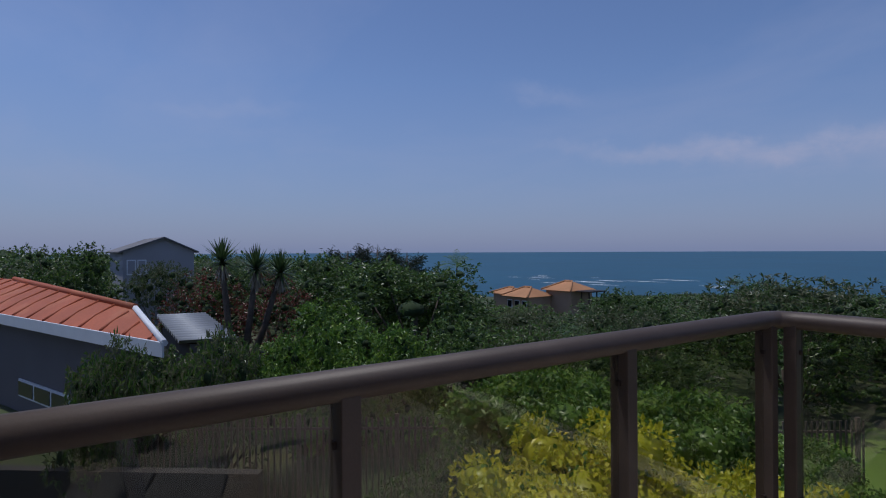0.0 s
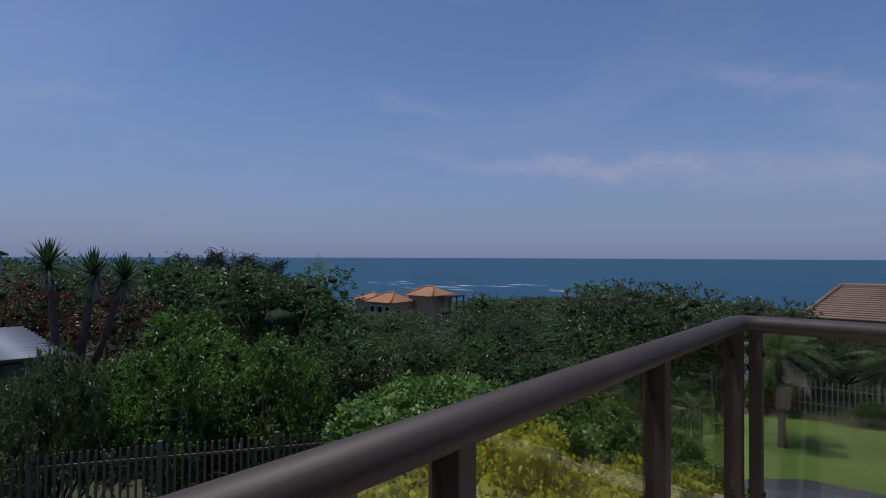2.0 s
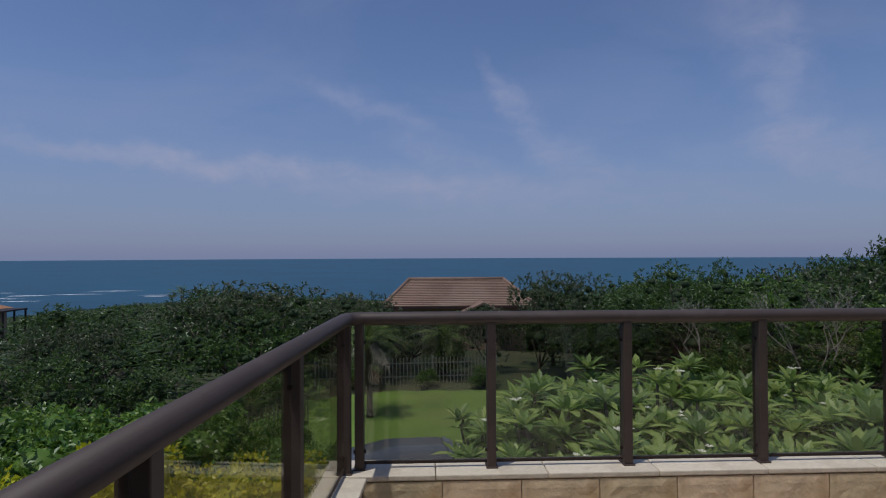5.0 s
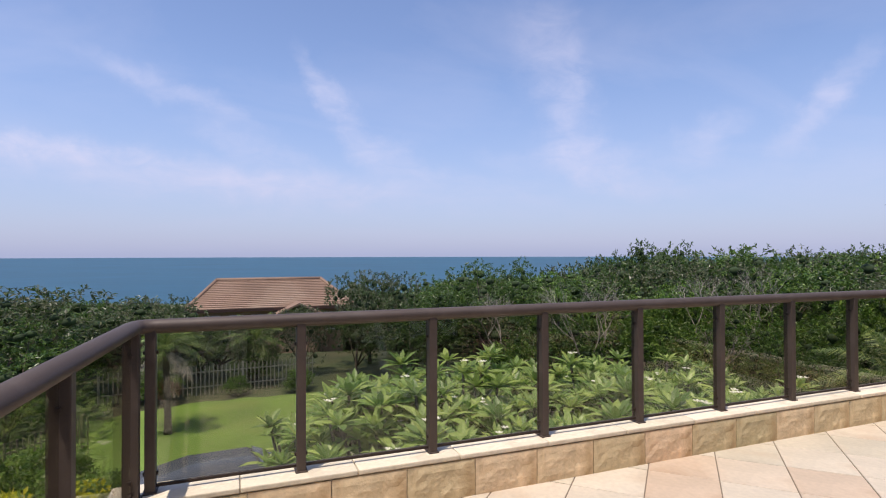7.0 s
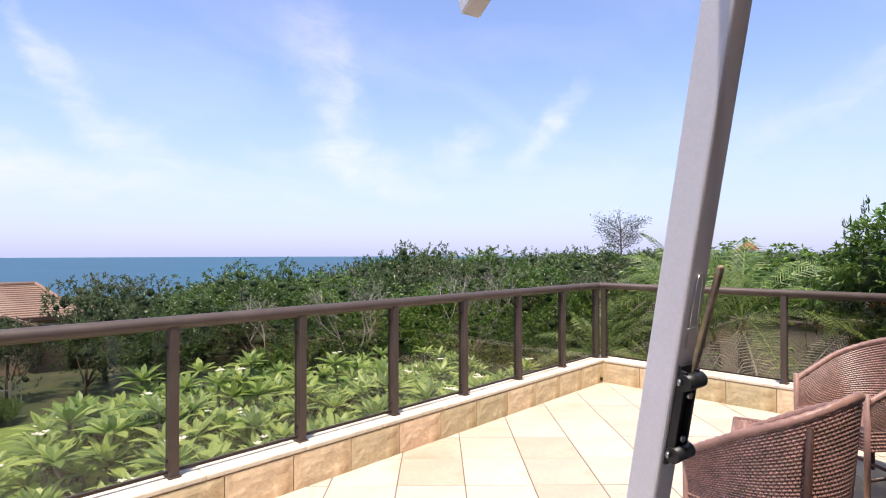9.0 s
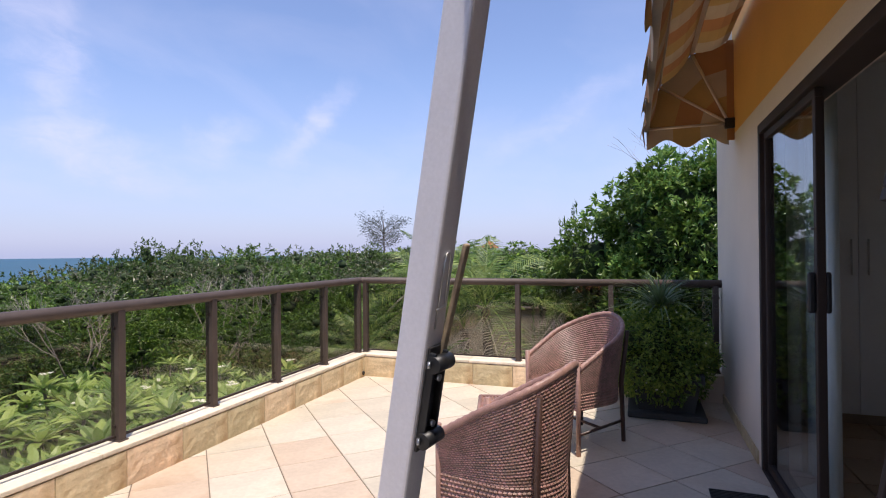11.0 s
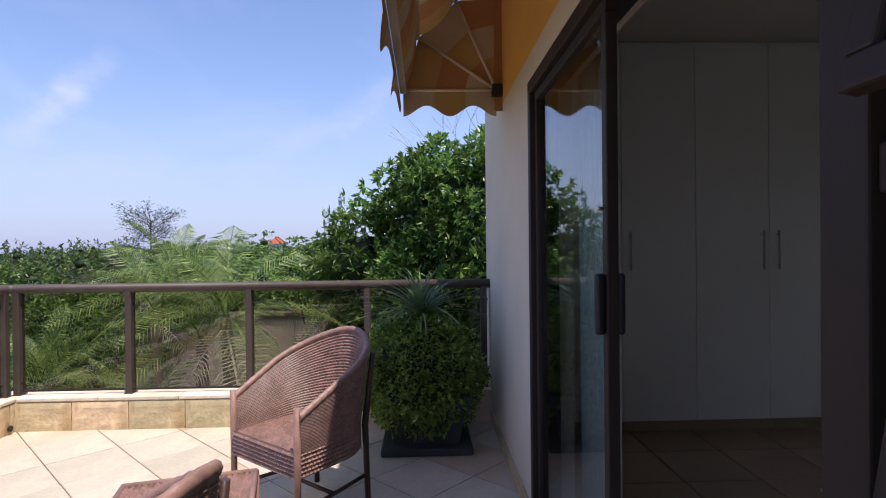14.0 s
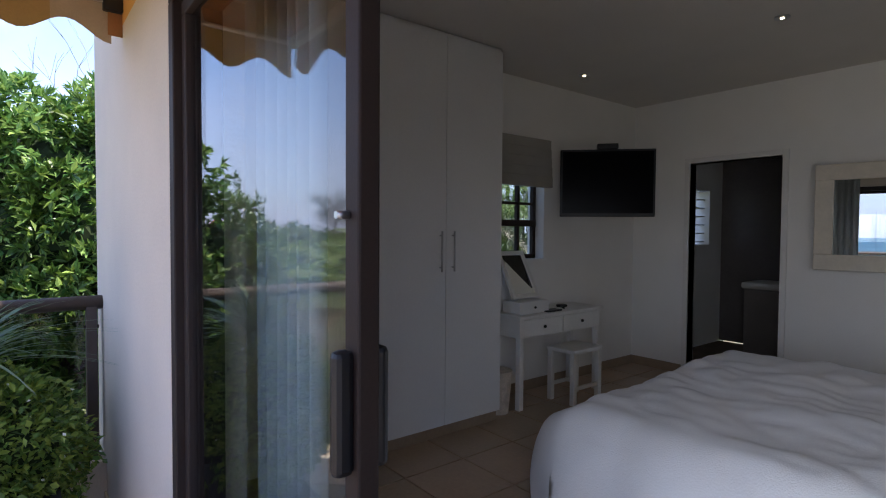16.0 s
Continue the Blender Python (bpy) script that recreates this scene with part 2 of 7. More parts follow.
def tile_blend(m):
    """Every fourth stone or so comes from a browner, pinker bed."""
    nt = m.node_tree
    b = nt.nodes["Principled BSDF"]
    col = b.inputs["Base Color"].links[0].from_socket
    rnd = nt.nodes.new("ShaderNodeObjectInfo").outputs["Random"]
    r = nt.nodes.new("ShaderNodeMapRange"); r.inputs["From Min"].default_value = 0.70; r.inputs["From Max"].default_value = 0.95; r.inputs["To Max"].default_value = 0.6
    nt.links.new(rnd, r.inputs["Value"])
    mx = nt.nodes.new("ShaderNodeMixRGB"); mx.blend_type = "MULTIPLY"; mx.inputs[2].default_value = (0.74, 0.60, 0.50, 1)
    nt.links.new(r.outputs[0], mx.inputs[0]); nt.links.new(col, mx.inputs[1]); nt.links.new(mx.outputs[0], b.inputs["Base Color"])
    return m


M_BRONZE = material("bronze_aluminium", (0.075, 0.053, 0.043), 0.55, 0.15, 0.12, 3, 0.05, 150, stain=((0.13, 0.10, 0.085), 5, 0.35))
M_FRAME = material("dark_frame", (0.036, 0.024, 0.019), 0.6, 0.0, 0.12, 3, 0.04, 150, spec=0.25)
M_BLACK = material("black_plastic", (0.012, 0.012, 0.013), 0.45, 0, 0.1, 8, 0.05, 200)
M_RAILGLASS = glass_material("smoked_glass", (0.80, 0.785, 0.73), 0.045)
M_DOORGLASS = glass_material("door_glass", (0.86, 0.89, 0.89), 0.13)
M_STONE = material("sandstone_tile", (0.63, 0.49, 0.30), 0.7, 0, 0.22, 5, 0.7, 28, per_object=0.2, stain=((0.42, 0.26, 0.12), 4.2, 0.65))
M_COPING = material("coping_stone", (0.70, 0.60, 0.46), 0.65, 0, 0.12, 4, 0.25, 45, per_object=0.1, stain=((0.36, 0.28, 0.2), 4, 0.35))
M_FLOORTILE = tile_blend(material("floor_tile", (0.57, 0.49, 0.385), 0.5, 0, 0.14, 2.5, 0.2, 30, per_object=0.10, stain=((0.46, 0.32, 0.21), 2.1, 0.55)))
M_GROUT = material("grout", (0.19, 0.145, 0.105), 0.9, 0, 0.15, 8, 0.2, 90)
M_PLASTER = material("outer_plaster", (0.68, 0.58, 0.47), 0.85, 0, 0.06, 2, 0.2, 90)
# plaster coloured ochre for the light that falls through the awning
M_AWNLIGHT = material("awning_lit_plaster", (0.72, 0.38, 0.09), 0.75, 0, 0.08, 2, 0.2, 90)
M_WHITE = material("white_wall_paint", (0.84, 0.82, 0.78), 0.8, 0, 0.04, 2, 0.1, 100)
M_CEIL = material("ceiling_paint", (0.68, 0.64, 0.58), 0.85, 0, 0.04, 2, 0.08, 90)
M_ROOMFLOOR = material("room_floor_tile", (0.42, 0.30, 0.20), 0.3, 0, 0.12, 3, 0.06, 40, per_object=0.1)
M_MELAMINE = material("white_melamine", (0.80, 0.80, 0.79), 0.45, 0, 0.03, 2, 0.03, 60)
M_WHITEPAINT = material("white_painted_wood", (0.78, 0.76, 0.72), 0.5, 0, 0.05, 5, 0.06, 60)
M_STEEL = material("brushed_steel", (0.55, 0.55, 0.55), 0.3, 1.0, 0.06, 20, 0.03, 120)
M_LINEN = material("white_linen", (0.82, 0.82, 0.84), 0.9, 0, 0.04, 3, 0.25, 160)
M_SCREEN = material("tv_screen", (0.004, 0.004, 0.005), 0.2, 0, 0.05, 3, 0.0, spec=0.05)
M_SKIRT = material("skirting_tile", (0.34, 0.25, 0.17), 0.4, 0, 0.12, 4, 0.05, 40)
M_ALUWHITE = material("white_powder_coat", (0.62, 0.595, 0.61), 0.45, 0.0, 0.08, 3, 0.01, 120)
M_WICKER = material("brown_wicker", (0.29, 0.165, 0.13), 0.45, 0, 0.25, 14, 0.1, 130, per_island=0.22)


# ---- mesh helpers ----
def part(name, bm, mat, parent=None, label=""):
    me = bpy.data.meshes.new(name)
    bm.normal_update()
    bm.to_mesh(me)
    bm.free()
    ob = new(name, me)
    if mat:
        me.materials.append(mat)
    if parent is not None:
        ob.parent = parent
    if label:
        ob["label"] = label
    return ob


def thing(name, label, category, group="", kind="", at=None):
    ob = new(name)
    if at is not None:
        ob.matrix_world = at
    return tagged(ob, label, category, group, kind)


def box(bm, x0, x1, y0, y1, z0, z1, bevel=0.0, m=None):
    r = bmesh.ops.create_cube(bm, size=1.0, matrix=Matrix.Translation(((x0 + x1) / 2, (y0 + y1) / 2, (z0 + z1) / 2)) @ Matrix.Diagonal((abs(x1 - x0), abs(y1 - y0), abs(z1 - z0), 1)))
    vs = r["verts"]
    if bevel:
        es = list({e for v in vs for e in v.link_edges})
        vs = list({v for f in bmesh.ops.bevel(bm, geom=es, offset=bevel, segments=2, affect="EDGES", profile=0.5)["faces"] for v in f.verts} | {v for v in vs if v.is_valid})
    if m is not None:
        bmesh.ops.transform(bm, matrix=m, verts=vs)
    return vs


def boxed(name, dims, mat, parent=None, bevel=0.0, label="", m=None):
    bm = bmesh.new()
    box(bm, *dims, bevel, m)
    return part(name, bm, mat, parent, label)


def tube(bm, pts, radii, seg=8, cap=True, squash=1.0):
    """A tube along points, one radius or a radius for each point."""
    pts = [Vector(p) for p in pts]
    if not hasattr(radii, "__len__"):
        radii = [radii] * len(pts)
    rings = []
    up = Vector((0, 0, 1))
    for i, p in enumerate(pts):
        d = (pts[min(i + 1, len(pts) - 1)] - pts[max(i - 1, 0)]).normalized()
        a = up if abs(d.z) < 0.9 else Vector((1, 0, 0))
        s = d.cross(a).normalized()
        u = s.cross(d).normalized()
        rings.append([bm.verts.new(p + (s * math.cos(2 * math.pi * k / seg) + u * squash * math.sin(2 * math.pi * k / seg)) * radii[i]) for k in range(seg)])
    for a, b in zip(rings, rings[1:]):
        for k in range(seg):
            f = bm.faces.new((a[k], a[(k + 1) % seg], b[(k + 1) % seg], b[k]))
            f.smooth = True
    if cap:
        bm.faces.new(rings[0][::-1])
        bm.faces.new(rings[-1])
    return rings


def tubed(name, pts, radii, mat, parent=None, seg=8, label="", squash=1.0):
    bm = bmesh.new()
    tube(bm, pts, radii, seg, squash=squash)
    bmesh.ops.recalc_face_normals(bm, faces=bm.faces[:])
    return part(name, bm, mat, parent, label)


def pydata(name, verts, faces, mat, parent=None, label="", smooth=False):
    me = bpy.data.meshes.new(name)
    me.from_pydata(verts, [], faces)
    if mat:
        me.materials.append(mat)
    if smooth:
        me.polygons.foreach_set("use_smooth", [True] * len(me.polygons))
    me.update()
    ob = new(name, me)
    if parent is not None:
        ob.parent = parent
    if label:
        ob["label"] = label
    return ob


# ---- the balcony and the house ----
XE, FY, RAIL, COP = 6.135, -3.71, 1.095, 0.25   # end rail, facade, rail height, parapet height
CEIL = 2.82
DOOR0, DOOR1, DOORH = 0.6, 4.53, 2.1           # glazed opening along the facade

floor = tagged(new("floor"), "pale sandstone-coloured tiles laid diagonally on the balcony", "floor", kind="structure")
boxed("slab", (-0.22, XE + 0.13, FY, 0.13, -0.35, -0.0045), M_GROUT, floor)

HX = 6.33                                      # end of the house
RX0, RX1, RY = -1.5, 6.13, -8.72               # the bedroom
wall_sea = tagged(new("wall_sea"), "cream plastered facade, coloured ochre as awning light over the glazing", "wall", kind="structure")
boxed("wall_panel", (DOOR1, HX, FY - 0.22, FY, -3.3, 2.16), M_PLASTER, wall_sea)
boxed("wall_panel", (-6.5, DOOR0, FY - 0.22, FY, -3.3, 2.16), M_PLASTER, wall_sea)
boxed("wall_panel", (DOOR0, DOOR1, FY - 0.22, FY, -3.3, -0.36), M_PLASTER, wall_sea)
# awning-tinted light put into the wall's colour above the glazing
boxed("awning_light_band", (-6.5, 5.42, FY - 0.22, FY, 2.28, 3.2), M_AWNLIGHT, wall_sea, label="plaster band coloured as light through the awning")
boxed("wall_panel", (5.42, HX, FY - 0.22, FY, 2.28, 3.2), M_PLASTER, wall_sea)
boxed("wall_panel", (-6.5, HX, FY - 0.22, FY, 2.16, 2.28), M_PLASTER, wall_sea)
boxed("plinth_tile", (DOOR1 + 0.06, HX, FY, FY + 0.012, 0.0, 0.085), M_STONE, wall_sea, 0.003)

WY0, WY1, WZ0, WZ1 = -7.22, -6.32, 1.2, 2.2    # dressing-table window
wall_side = tagged(new("wall_side"), "plastered side wall of the house with a small window", "wall", kind="structure")
boxed("wall_panel", (RX1, HX, WY1, FY - 0.22, -3.3, 3.2), M_WHITE, wall_side)
boxed("wall_panel", (RX1, HX, -10.05, WY0, -3.3, 3.2), M_WHITE, wall_side)
boxed("wall_panel", (RX1, HX, -11.0, -10.50, -3.3, 3.2), M_WHITE, wall_side)
boxed("wall_panel", (RX1, HX, -10.50, -10.05, -3.3, 1.3), M_WHITE, wall_side)
boxed("wall_panel", (RX1, HX, -10.50, -10.05, 2.0, 3.2), M_WHITE, wall_side)
for k in range(6):
    lv = boxed("louvre", (RX1 + 0.06, RX1 + 0.14, -10.49, -10.06, 1.33 + 0.11 * k, 1.345 + 0.11 * k), M_WHITEPAINT, wall_side)
boxed("wall_panel", (RX1, HX, WY0, WY1, -3.3, WZ0), M_WHITE, wall_side)
boxed("wall_panel", (RX1, HX, WY0, WY1, WZ1, 3.2), M_WHITE, wall_side)
DX0, DX1, DH = 4.66, 5.50, 2.15                # bathroom doorway
wall_back = tagged(new("wall_back"), "white painted back wall of the bedroom with a doorway", "wall", kind="structure")
boxed("wall_panel", (RX0, DX0, RY - 0.12, RY, 0, CEIL), M_WHITE, wall_back)
boxed("wall_panel", (DX1, RX1, RY - 0.12, RY, 0, CEIL), M_WHITE, wall_back)
boxed("wall_panel", (DX0, DX1, RY - 0.12, RY, DH, CEIL), M_WHITE, wall_back)
wall_west = boxed("wall_west", (RX0 - 0.15, RX0, -11.0, FY - 0.22, 0, CEIL), M_WHITE)
tagged(wall_west, "white painted bedroom wall", "wall", kind="structure")
wall_bath = tagged(new("wall_bath"), "tiled wall of the unlit bathroom", "wall", kind="structure")
# tile colour lowered: the unlit room's gloom is put into it
M_BATHTILE = material("bath_tile_dimmed", (0.15, 0.13, 0.12), 0.35, 0, 0.1, 3, 0.05, 30)
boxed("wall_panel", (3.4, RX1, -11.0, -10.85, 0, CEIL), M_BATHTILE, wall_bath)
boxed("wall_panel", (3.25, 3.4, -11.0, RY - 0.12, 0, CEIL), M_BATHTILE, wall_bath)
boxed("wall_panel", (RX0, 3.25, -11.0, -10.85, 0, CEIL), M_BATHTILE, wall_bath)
roof_slab = boxed("roof", (-6.6, HX + 0.1, -11.2, FY + 0.02, 3.2, 3.4), M_PLASTER)
tagged(roof_slab, "flat roof slab over the house", "roof", kind="structure")
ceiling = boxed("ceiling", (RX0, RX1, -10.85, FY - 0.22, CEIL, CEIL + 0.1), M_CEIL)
tagged(ceiling, "white plastered bedroom ceiling with recessed lamps", "ceiling", kind="structure")
room_floor = tagged(new("room_floor"), "brown glazed tile floor of the bedroom", "floor", kind="structure")
boxed("screed", (RX0, RX1, -10.85, FY - 0.0, -0.35, -0.014), M_GROUT, room_floor)
baseboard = tagged(new("baseboard"), "brown tile skirting along the bedroom walls", "skirting", kind="structure")
boxed("skirting", (RX0, DX0 - 0.06, RY, RY + 0.012, 0, 0.09), M_SKIRT, baseboard)
boxed("skirting", (DX1 + 0.06, RX1, RY, RY + 0.012, 0, 0.09), M_SKIRT, baseboard)
boxed("skirting", (RX1 - 0.012, RX1, RY, -6.25, 0, 0.09), M_SKIRT, baseboard)


def rail_run(ob, p0, p1, posts, end0=False, end1=False):
    """Posts, panes and handrail from p0 to p1; posts: distances along the run."""
    p0, p1 = Vector(p0), Vector(p1)
    d = (p1 - p0).normalized()
    turn = Matrix.Rotation(math.atan2(d.y, d.x), 4, "Z")
    for s in posts:
        bm = bmesh.new()
        box(bm, -0.024, 0.024, -0.035, 0.035, COP, RAIL - 0.05, 0.004)
        box(bm, -0.032, 0.032, -0.045, 0.045, COP, COP + 0.008, 0.002)
        po = part("post", bm, M_BRONZE, ob)
        po.matrix_world = Matrix.Translation(p0 + d * s) @ turn
        for zz in (COP + 0.09, RAIL - 0.16):
            for sx in (-1, 1):
                c = part("glass_clip", bmesh.new(), M_FRAME, po)
                bmc = bmesh.new(); box(bmc, min(sx * 0.022, sx * 0.034), max(sx * 0.022, sx * 0.034), -0.009, 0.009, zz - 0.009, zz + 0.009, 0.002)
                bmc.to_mesh(c.data); bmc.free()
    for a, b in zip(posts, posts[1:]):
        if b - a < 0.2:
            continue
        pane = boxed("pane", (a + 0.03, b - 0.03, -0.004, 0.004, COP + 0.035, RAIL - 0.055), M_RAILGLASS, ob, label="smoked glass pane")
        pane.matrix_world = Matrix.Translation(p0) @ turn
        pane.visible_shadow = False
        bead = boxed("bead", (a + 0.02, b - 0.02, -0.008, 0.008, COP + 0.022, COP + 0.036), M_FRAME, ob)
        bead.matrix_world = Matrix.Translation(p0) @ turn


railing = thing("railing", "dark bronze aluminium balustrade with smoked glass panes", "railing")
PX = [0.07, 0.791, 1.546, 2.31, 3.075, 3.84, 4.60, 5.365, 6.07]
rail_run(railing, (0, 0, 0), (XE, 0, 0), PX)
LX = -0.23                                     # the north rail runs a little askew
rail_run(railing, (0, 0, 0), (LX, -3.9, 0), [0.07, 0.98, 1.93, 2.88, 3.8])
rail_run(railing, (XE, 0, 0), (XE, FY, 0), [0.07, 0.911, 1.828, 2.745, 3.66])


def handrail(pts):
    bm = bmesh.new()
    tube(bm, pts, 0.041, 18, squash=0.88)
    return part("handrail", bm, M_BRONZE, railing, "rounded bronze handrail")


handrail([(LX, -3.95, RAIL - 0.032), (-0.005, -0.09, RAIL - 0.032), (0.012, -0.035, RAIL - 0.032), (0.035, -0.012, RAIL - 0.032), (0.09, 0, RAIL - 0.032), (XE - 0.06, 0, RAIL - 0.032), (XE - 0.018, -0.018, RAIL - 0.032), (XE, -0.06, RAIL - 0.032), (XE, FY, RAIL - 0.032)])

parapet = tagged(new("parapet"), "low balcony parapet faced with sandstone tiles under a pale coping", "parapet", kind="structure")
boxed("core", (-0.10, XE + 0.10, -0.10, 0.10, -0.35, COP - 0.03), M_PLASTER, parapet)
boxed("core", (-0.10, 0.10, -4.0, -0.101, -0.35, COP - 0.03), M_PLASTER, parapet).matrix_world = Matrix.Rotation(math.atan2(-LX, 3.9) * -1, 4, "Z")
boxed("core", (XE - 0.10, XE + 0.10, FY, -0.101, -0.35, COP - 0.03), M_PLASTER, parapet)
# the storey below
storey = tagged(new("wall_lower"), "cream plastered wall of the storey below", "wall", kind="structure")
boxed("wall_panel", (-0.1, XE + 0.1, -0.05, 0.1, -3.4, -0.351), M_PLASTER, storey)
boxed("wall_panel", (-0.1, 0.05, -4.0, -0.051, -3.4, -0.351), M_PLASTER, storey).matrix_world = Matrix.Rotation(math.atan2(-LX, 3.9) * -1, 4, "Z")
boxed("wall_panel", (XE - 0.05, XE + 0.1, FY, -0.051, -3.4, -0.351), M_PLASTER, storey)


# ---- ground, sea ----
def sstep(a, b, v):
    t = min(1.0, max(0.0, (v - a) / (b - a)))
    return t * t * (3 - 2 * t)


def ground_z(x, y):
    d = math.hypot(x, y)
    a = math.degrees(math.atan2(-x, y))                # 0 towards the sea, positive to the north side
    f = sstep(-75, -38, a) * (1 - 0.75 * sstep(55, 80, a)) if y > -20 else 0.12
    f = max(f, 0.10)
    drop = 5.5 * sstep(16, 60, d) + 15.5 * sstep(60, 330, d)
    z = -3.2 - drop * f
    z += 0.35 * noise.noise(Vector((x * 0.05, y * 0.05, 0))) * sstep(14, 40, d)
    u = -0.19 * x + 0.98 * y
    return z * (1 - sstep(300, 380, u)) + (-27) * sstep(300, 380, u)


def make_ground():
    verts, faces = [], []
    rad = [0, 2, 4, 6, 8, 10, 12, 14, 17, 20, 24, 28, 33, 39, 46, 55, 65, 78, 92, 110, 130, 155, 185, 220, 260, 300, 340, 380, 450, 600, 1000, 2000, 4900]
    seg = 72
    verts.append((0, 0, ground_z(0, 0)))
    for r in rad[1:]:
        for k in range(seg):
            a = 2 * math.pi * k / seg
            verts.append((r * math.cos(a), r * math.sin(a), ground_z(r * math.cos(a), r * math.sin(a))))
    for k in range(seg):
        faces.append((0, 1 + k, 1 + (k + 1) % seg))
    for i in range(len(rad) - 2):
        o, p = 1 + i * seg, 1 + (i + 1) * seg
        for k in range(seg):
            faces.append((o + k, p + k, p + (k + 1) % seg, o + (k + 1) % seg))
    g = pydata("ground", verts, faces, material("bush_floor", (0.05, 0.065, 0.022), 0.95, 0, 0.35, 0.4, 0.5, 20, stain=((0.13, 0.10, 0.055), 0.25, 0.6)), smooth=True)
    return tagged(g, "grassy garden ground sloping down to the sea", "ground", kind="structure")


make_ground()


def make_sea():
    m = material("sea_water", (0.008, 0.068, 0.115), 0.4, 0, 0.2, 0.006, 0.0, 0.03, spec=0.12)
    nt = m.node_tree
    b = nt.nodes["Principled BSDF"]
    tc = nt.nodes.new("ShaderNodeTexCoord")
    mp = nt.nodes.new("ShaderNodeMapping"); mp.inputs["Scale"].default_value = (0.02, 0.09, 1)
    w = nt.nodes.new("ShaderNodeTexNoise"); w.inputs["Scale"].default_value = 1.0; w.inputs["Detail"].default_value = 8
    nt.links.new(tc.outputs["Object"], mp.inputs[0]); nt.links.new(mp.outputs[0], w.inputs["Vector"])
    bp = nt.nodes.new("ShaderNodeBump"); bp.inputs["Strength"].default_value = 0.25; bp.inputs["Distance"].default_value = 1.5
    nt.links.new(w.outputs["Fac"], bp.inputs["Height"]); nt.links.new(bp.outputs[0], b.inputs["Normal"])
    bm = bmesh.new()
    bmesh.ops.create_circle(bm, cap_ends=True, segments=128, radius=4980)
    s = part("water", bm, m)
    s.location = (0, 0, -22)
    tagged(s, "calm blue sea reaching to the horizon", "sea", kind="structure")
    # lines of surf along the beach
    fm = material("surf_foam", (0.8, 0.83, 0.85), 0.9, 0, 0.1, 0.1, 0, 5)
    rnd = random.Random(5)
    verts, faces = [], []
    for k in range(20):
        cx = rnd.uniform(-330, -150)
        u = rnd.choice((330, 352, 375, 410)) + rnd.uniform(-6, 6)
        L, W = rnd.uniform(8, 30), rnd.uniform(0.6, 1.5)
        n = 8
        o = len(verts)
        for i in range(n + 1):
            t = i / n
            ww = W * math.sin(math.pi * t) * rnd.uniform(0.6, 1.2) + 0.05
            x = cx + (t - 0.5) * L
            y = (u + 0.19 * x) / 0.98 + 2.5 * noise.noise(Vector((x * 0.05, u, 0)))
            verts += [(x, y - ww, -21.93), (x, y + ww, -21.9)]
        faces += [(o + 2 * i, o + 2 * i + 2, o + 2 * i + 3, o + 2 * i + 1) for i in range(n)]
    tagged(pydata("surf", verts, faces, fm), "white lines of surf breaking near the beach", "surf", kind="stuff")


make_sea()


# ---- foliage ----
L_DARK = leaf_material("leaf_dark", (0.058, 0.100, 0.024))
L_MID = leaf_material("leaf_mid", (0.092, 0.165, 0.030))
L_BRIGHT = leaf_material("leaf_bright", (0.15, 0.26, 0.038))
L_GLOSSY = leaf_material("leaf_glossy", (0.17, 0.30, 0.08), 0.55, 0.26, 0.28)
L_GREY = leaf_material("leaf_grey", (0.145, 0.155, 0.085))
L_RED = leaf_material("leaf_red", (0.16, 0.05, 0.035))
L_YELLOW = leaf_material("leaf_yellow", (0.62, 0.60, 0.03), 0.2)
L_PLUM = leaf_material("leaf_frangipani", (0.33, 0.46, 0.14), 0.4, 0.4, 0.42)
L_PALM = leaf_material("leaf_palm", (0.15, 0.23, 0.06), 0.65, 0.5, 0.3)
L_DRY = leaf_material("leaf_dry", (0.36, 0.31, 0.25), 0.3, 0.7, 0.15)
# cores behind the leaves, painted dark as the shade inside a crown
M_CORESHADE = material("foliage_core_shade", (0.026, 0.045, 0.013), 0.95, 0, 0.3, 3, 0)
M_BARK = material("bark", (0.10, 0.075, 0.055), 0.9, 0, 0.3, 6, 0.5, 30)
M_TWIG = material("bare_twig", (0.30, 0.26, 0.22), 0.9, 0, 0.2, 6, 0.2, 30)
M_PETAL = material("white_petal", (0.85, 0.83, 0.72), 0.6, 0, 0.05, 5, 0)


def leaves(name, centres, normals, rnd, length, width, mat, parent, droop=0.45, spread=0.9, fold=0.12):
    """Many bent four-cornered leaves, one island each."""
    n = len(centres)
    c = np.array(centres); nn = np.array(normals)
    g = np.random.RandomState(rnd)
    d = nn + g.normal(0, spread, (n, 3)); d[:, 2] -= droop
    d /= np.linalg.norm(d, axis=1)[:, None] + 1e-9
    up = np.array([0, 0, 1.0]) + g.normal(0, 0.45, (n, 3))
    s = np.cross(d, up); s /= np.linalg.norm(s, axis=1)[:, None] + 1e-9
    u = np.cross(s, d)
    L = (length * g.uniform(0.65, 1.25, n))[:, None]; W = (width * g.uniform(0.7, 1.2, n))[:, None]
    p0 = c; p1 = c + d * L * 0.5 + s * W * 0.5 + u * L * fold; p2 = c + d * L; p3 = c + d * L * 0.5 - s * W * 0.5 + u * L * fold
    v = np.stack([p0, p1, p2, p3], 1).reshape(-1, 3)
    f = np.arange(4 * n).reshape(-1, 4)
    tri = np.concatenate([f[:, [0, 1, 2]], f[:, [0, 2, 3]]])
    return pydata(name, v.tolist(), tri.tolist(), mat, parent)


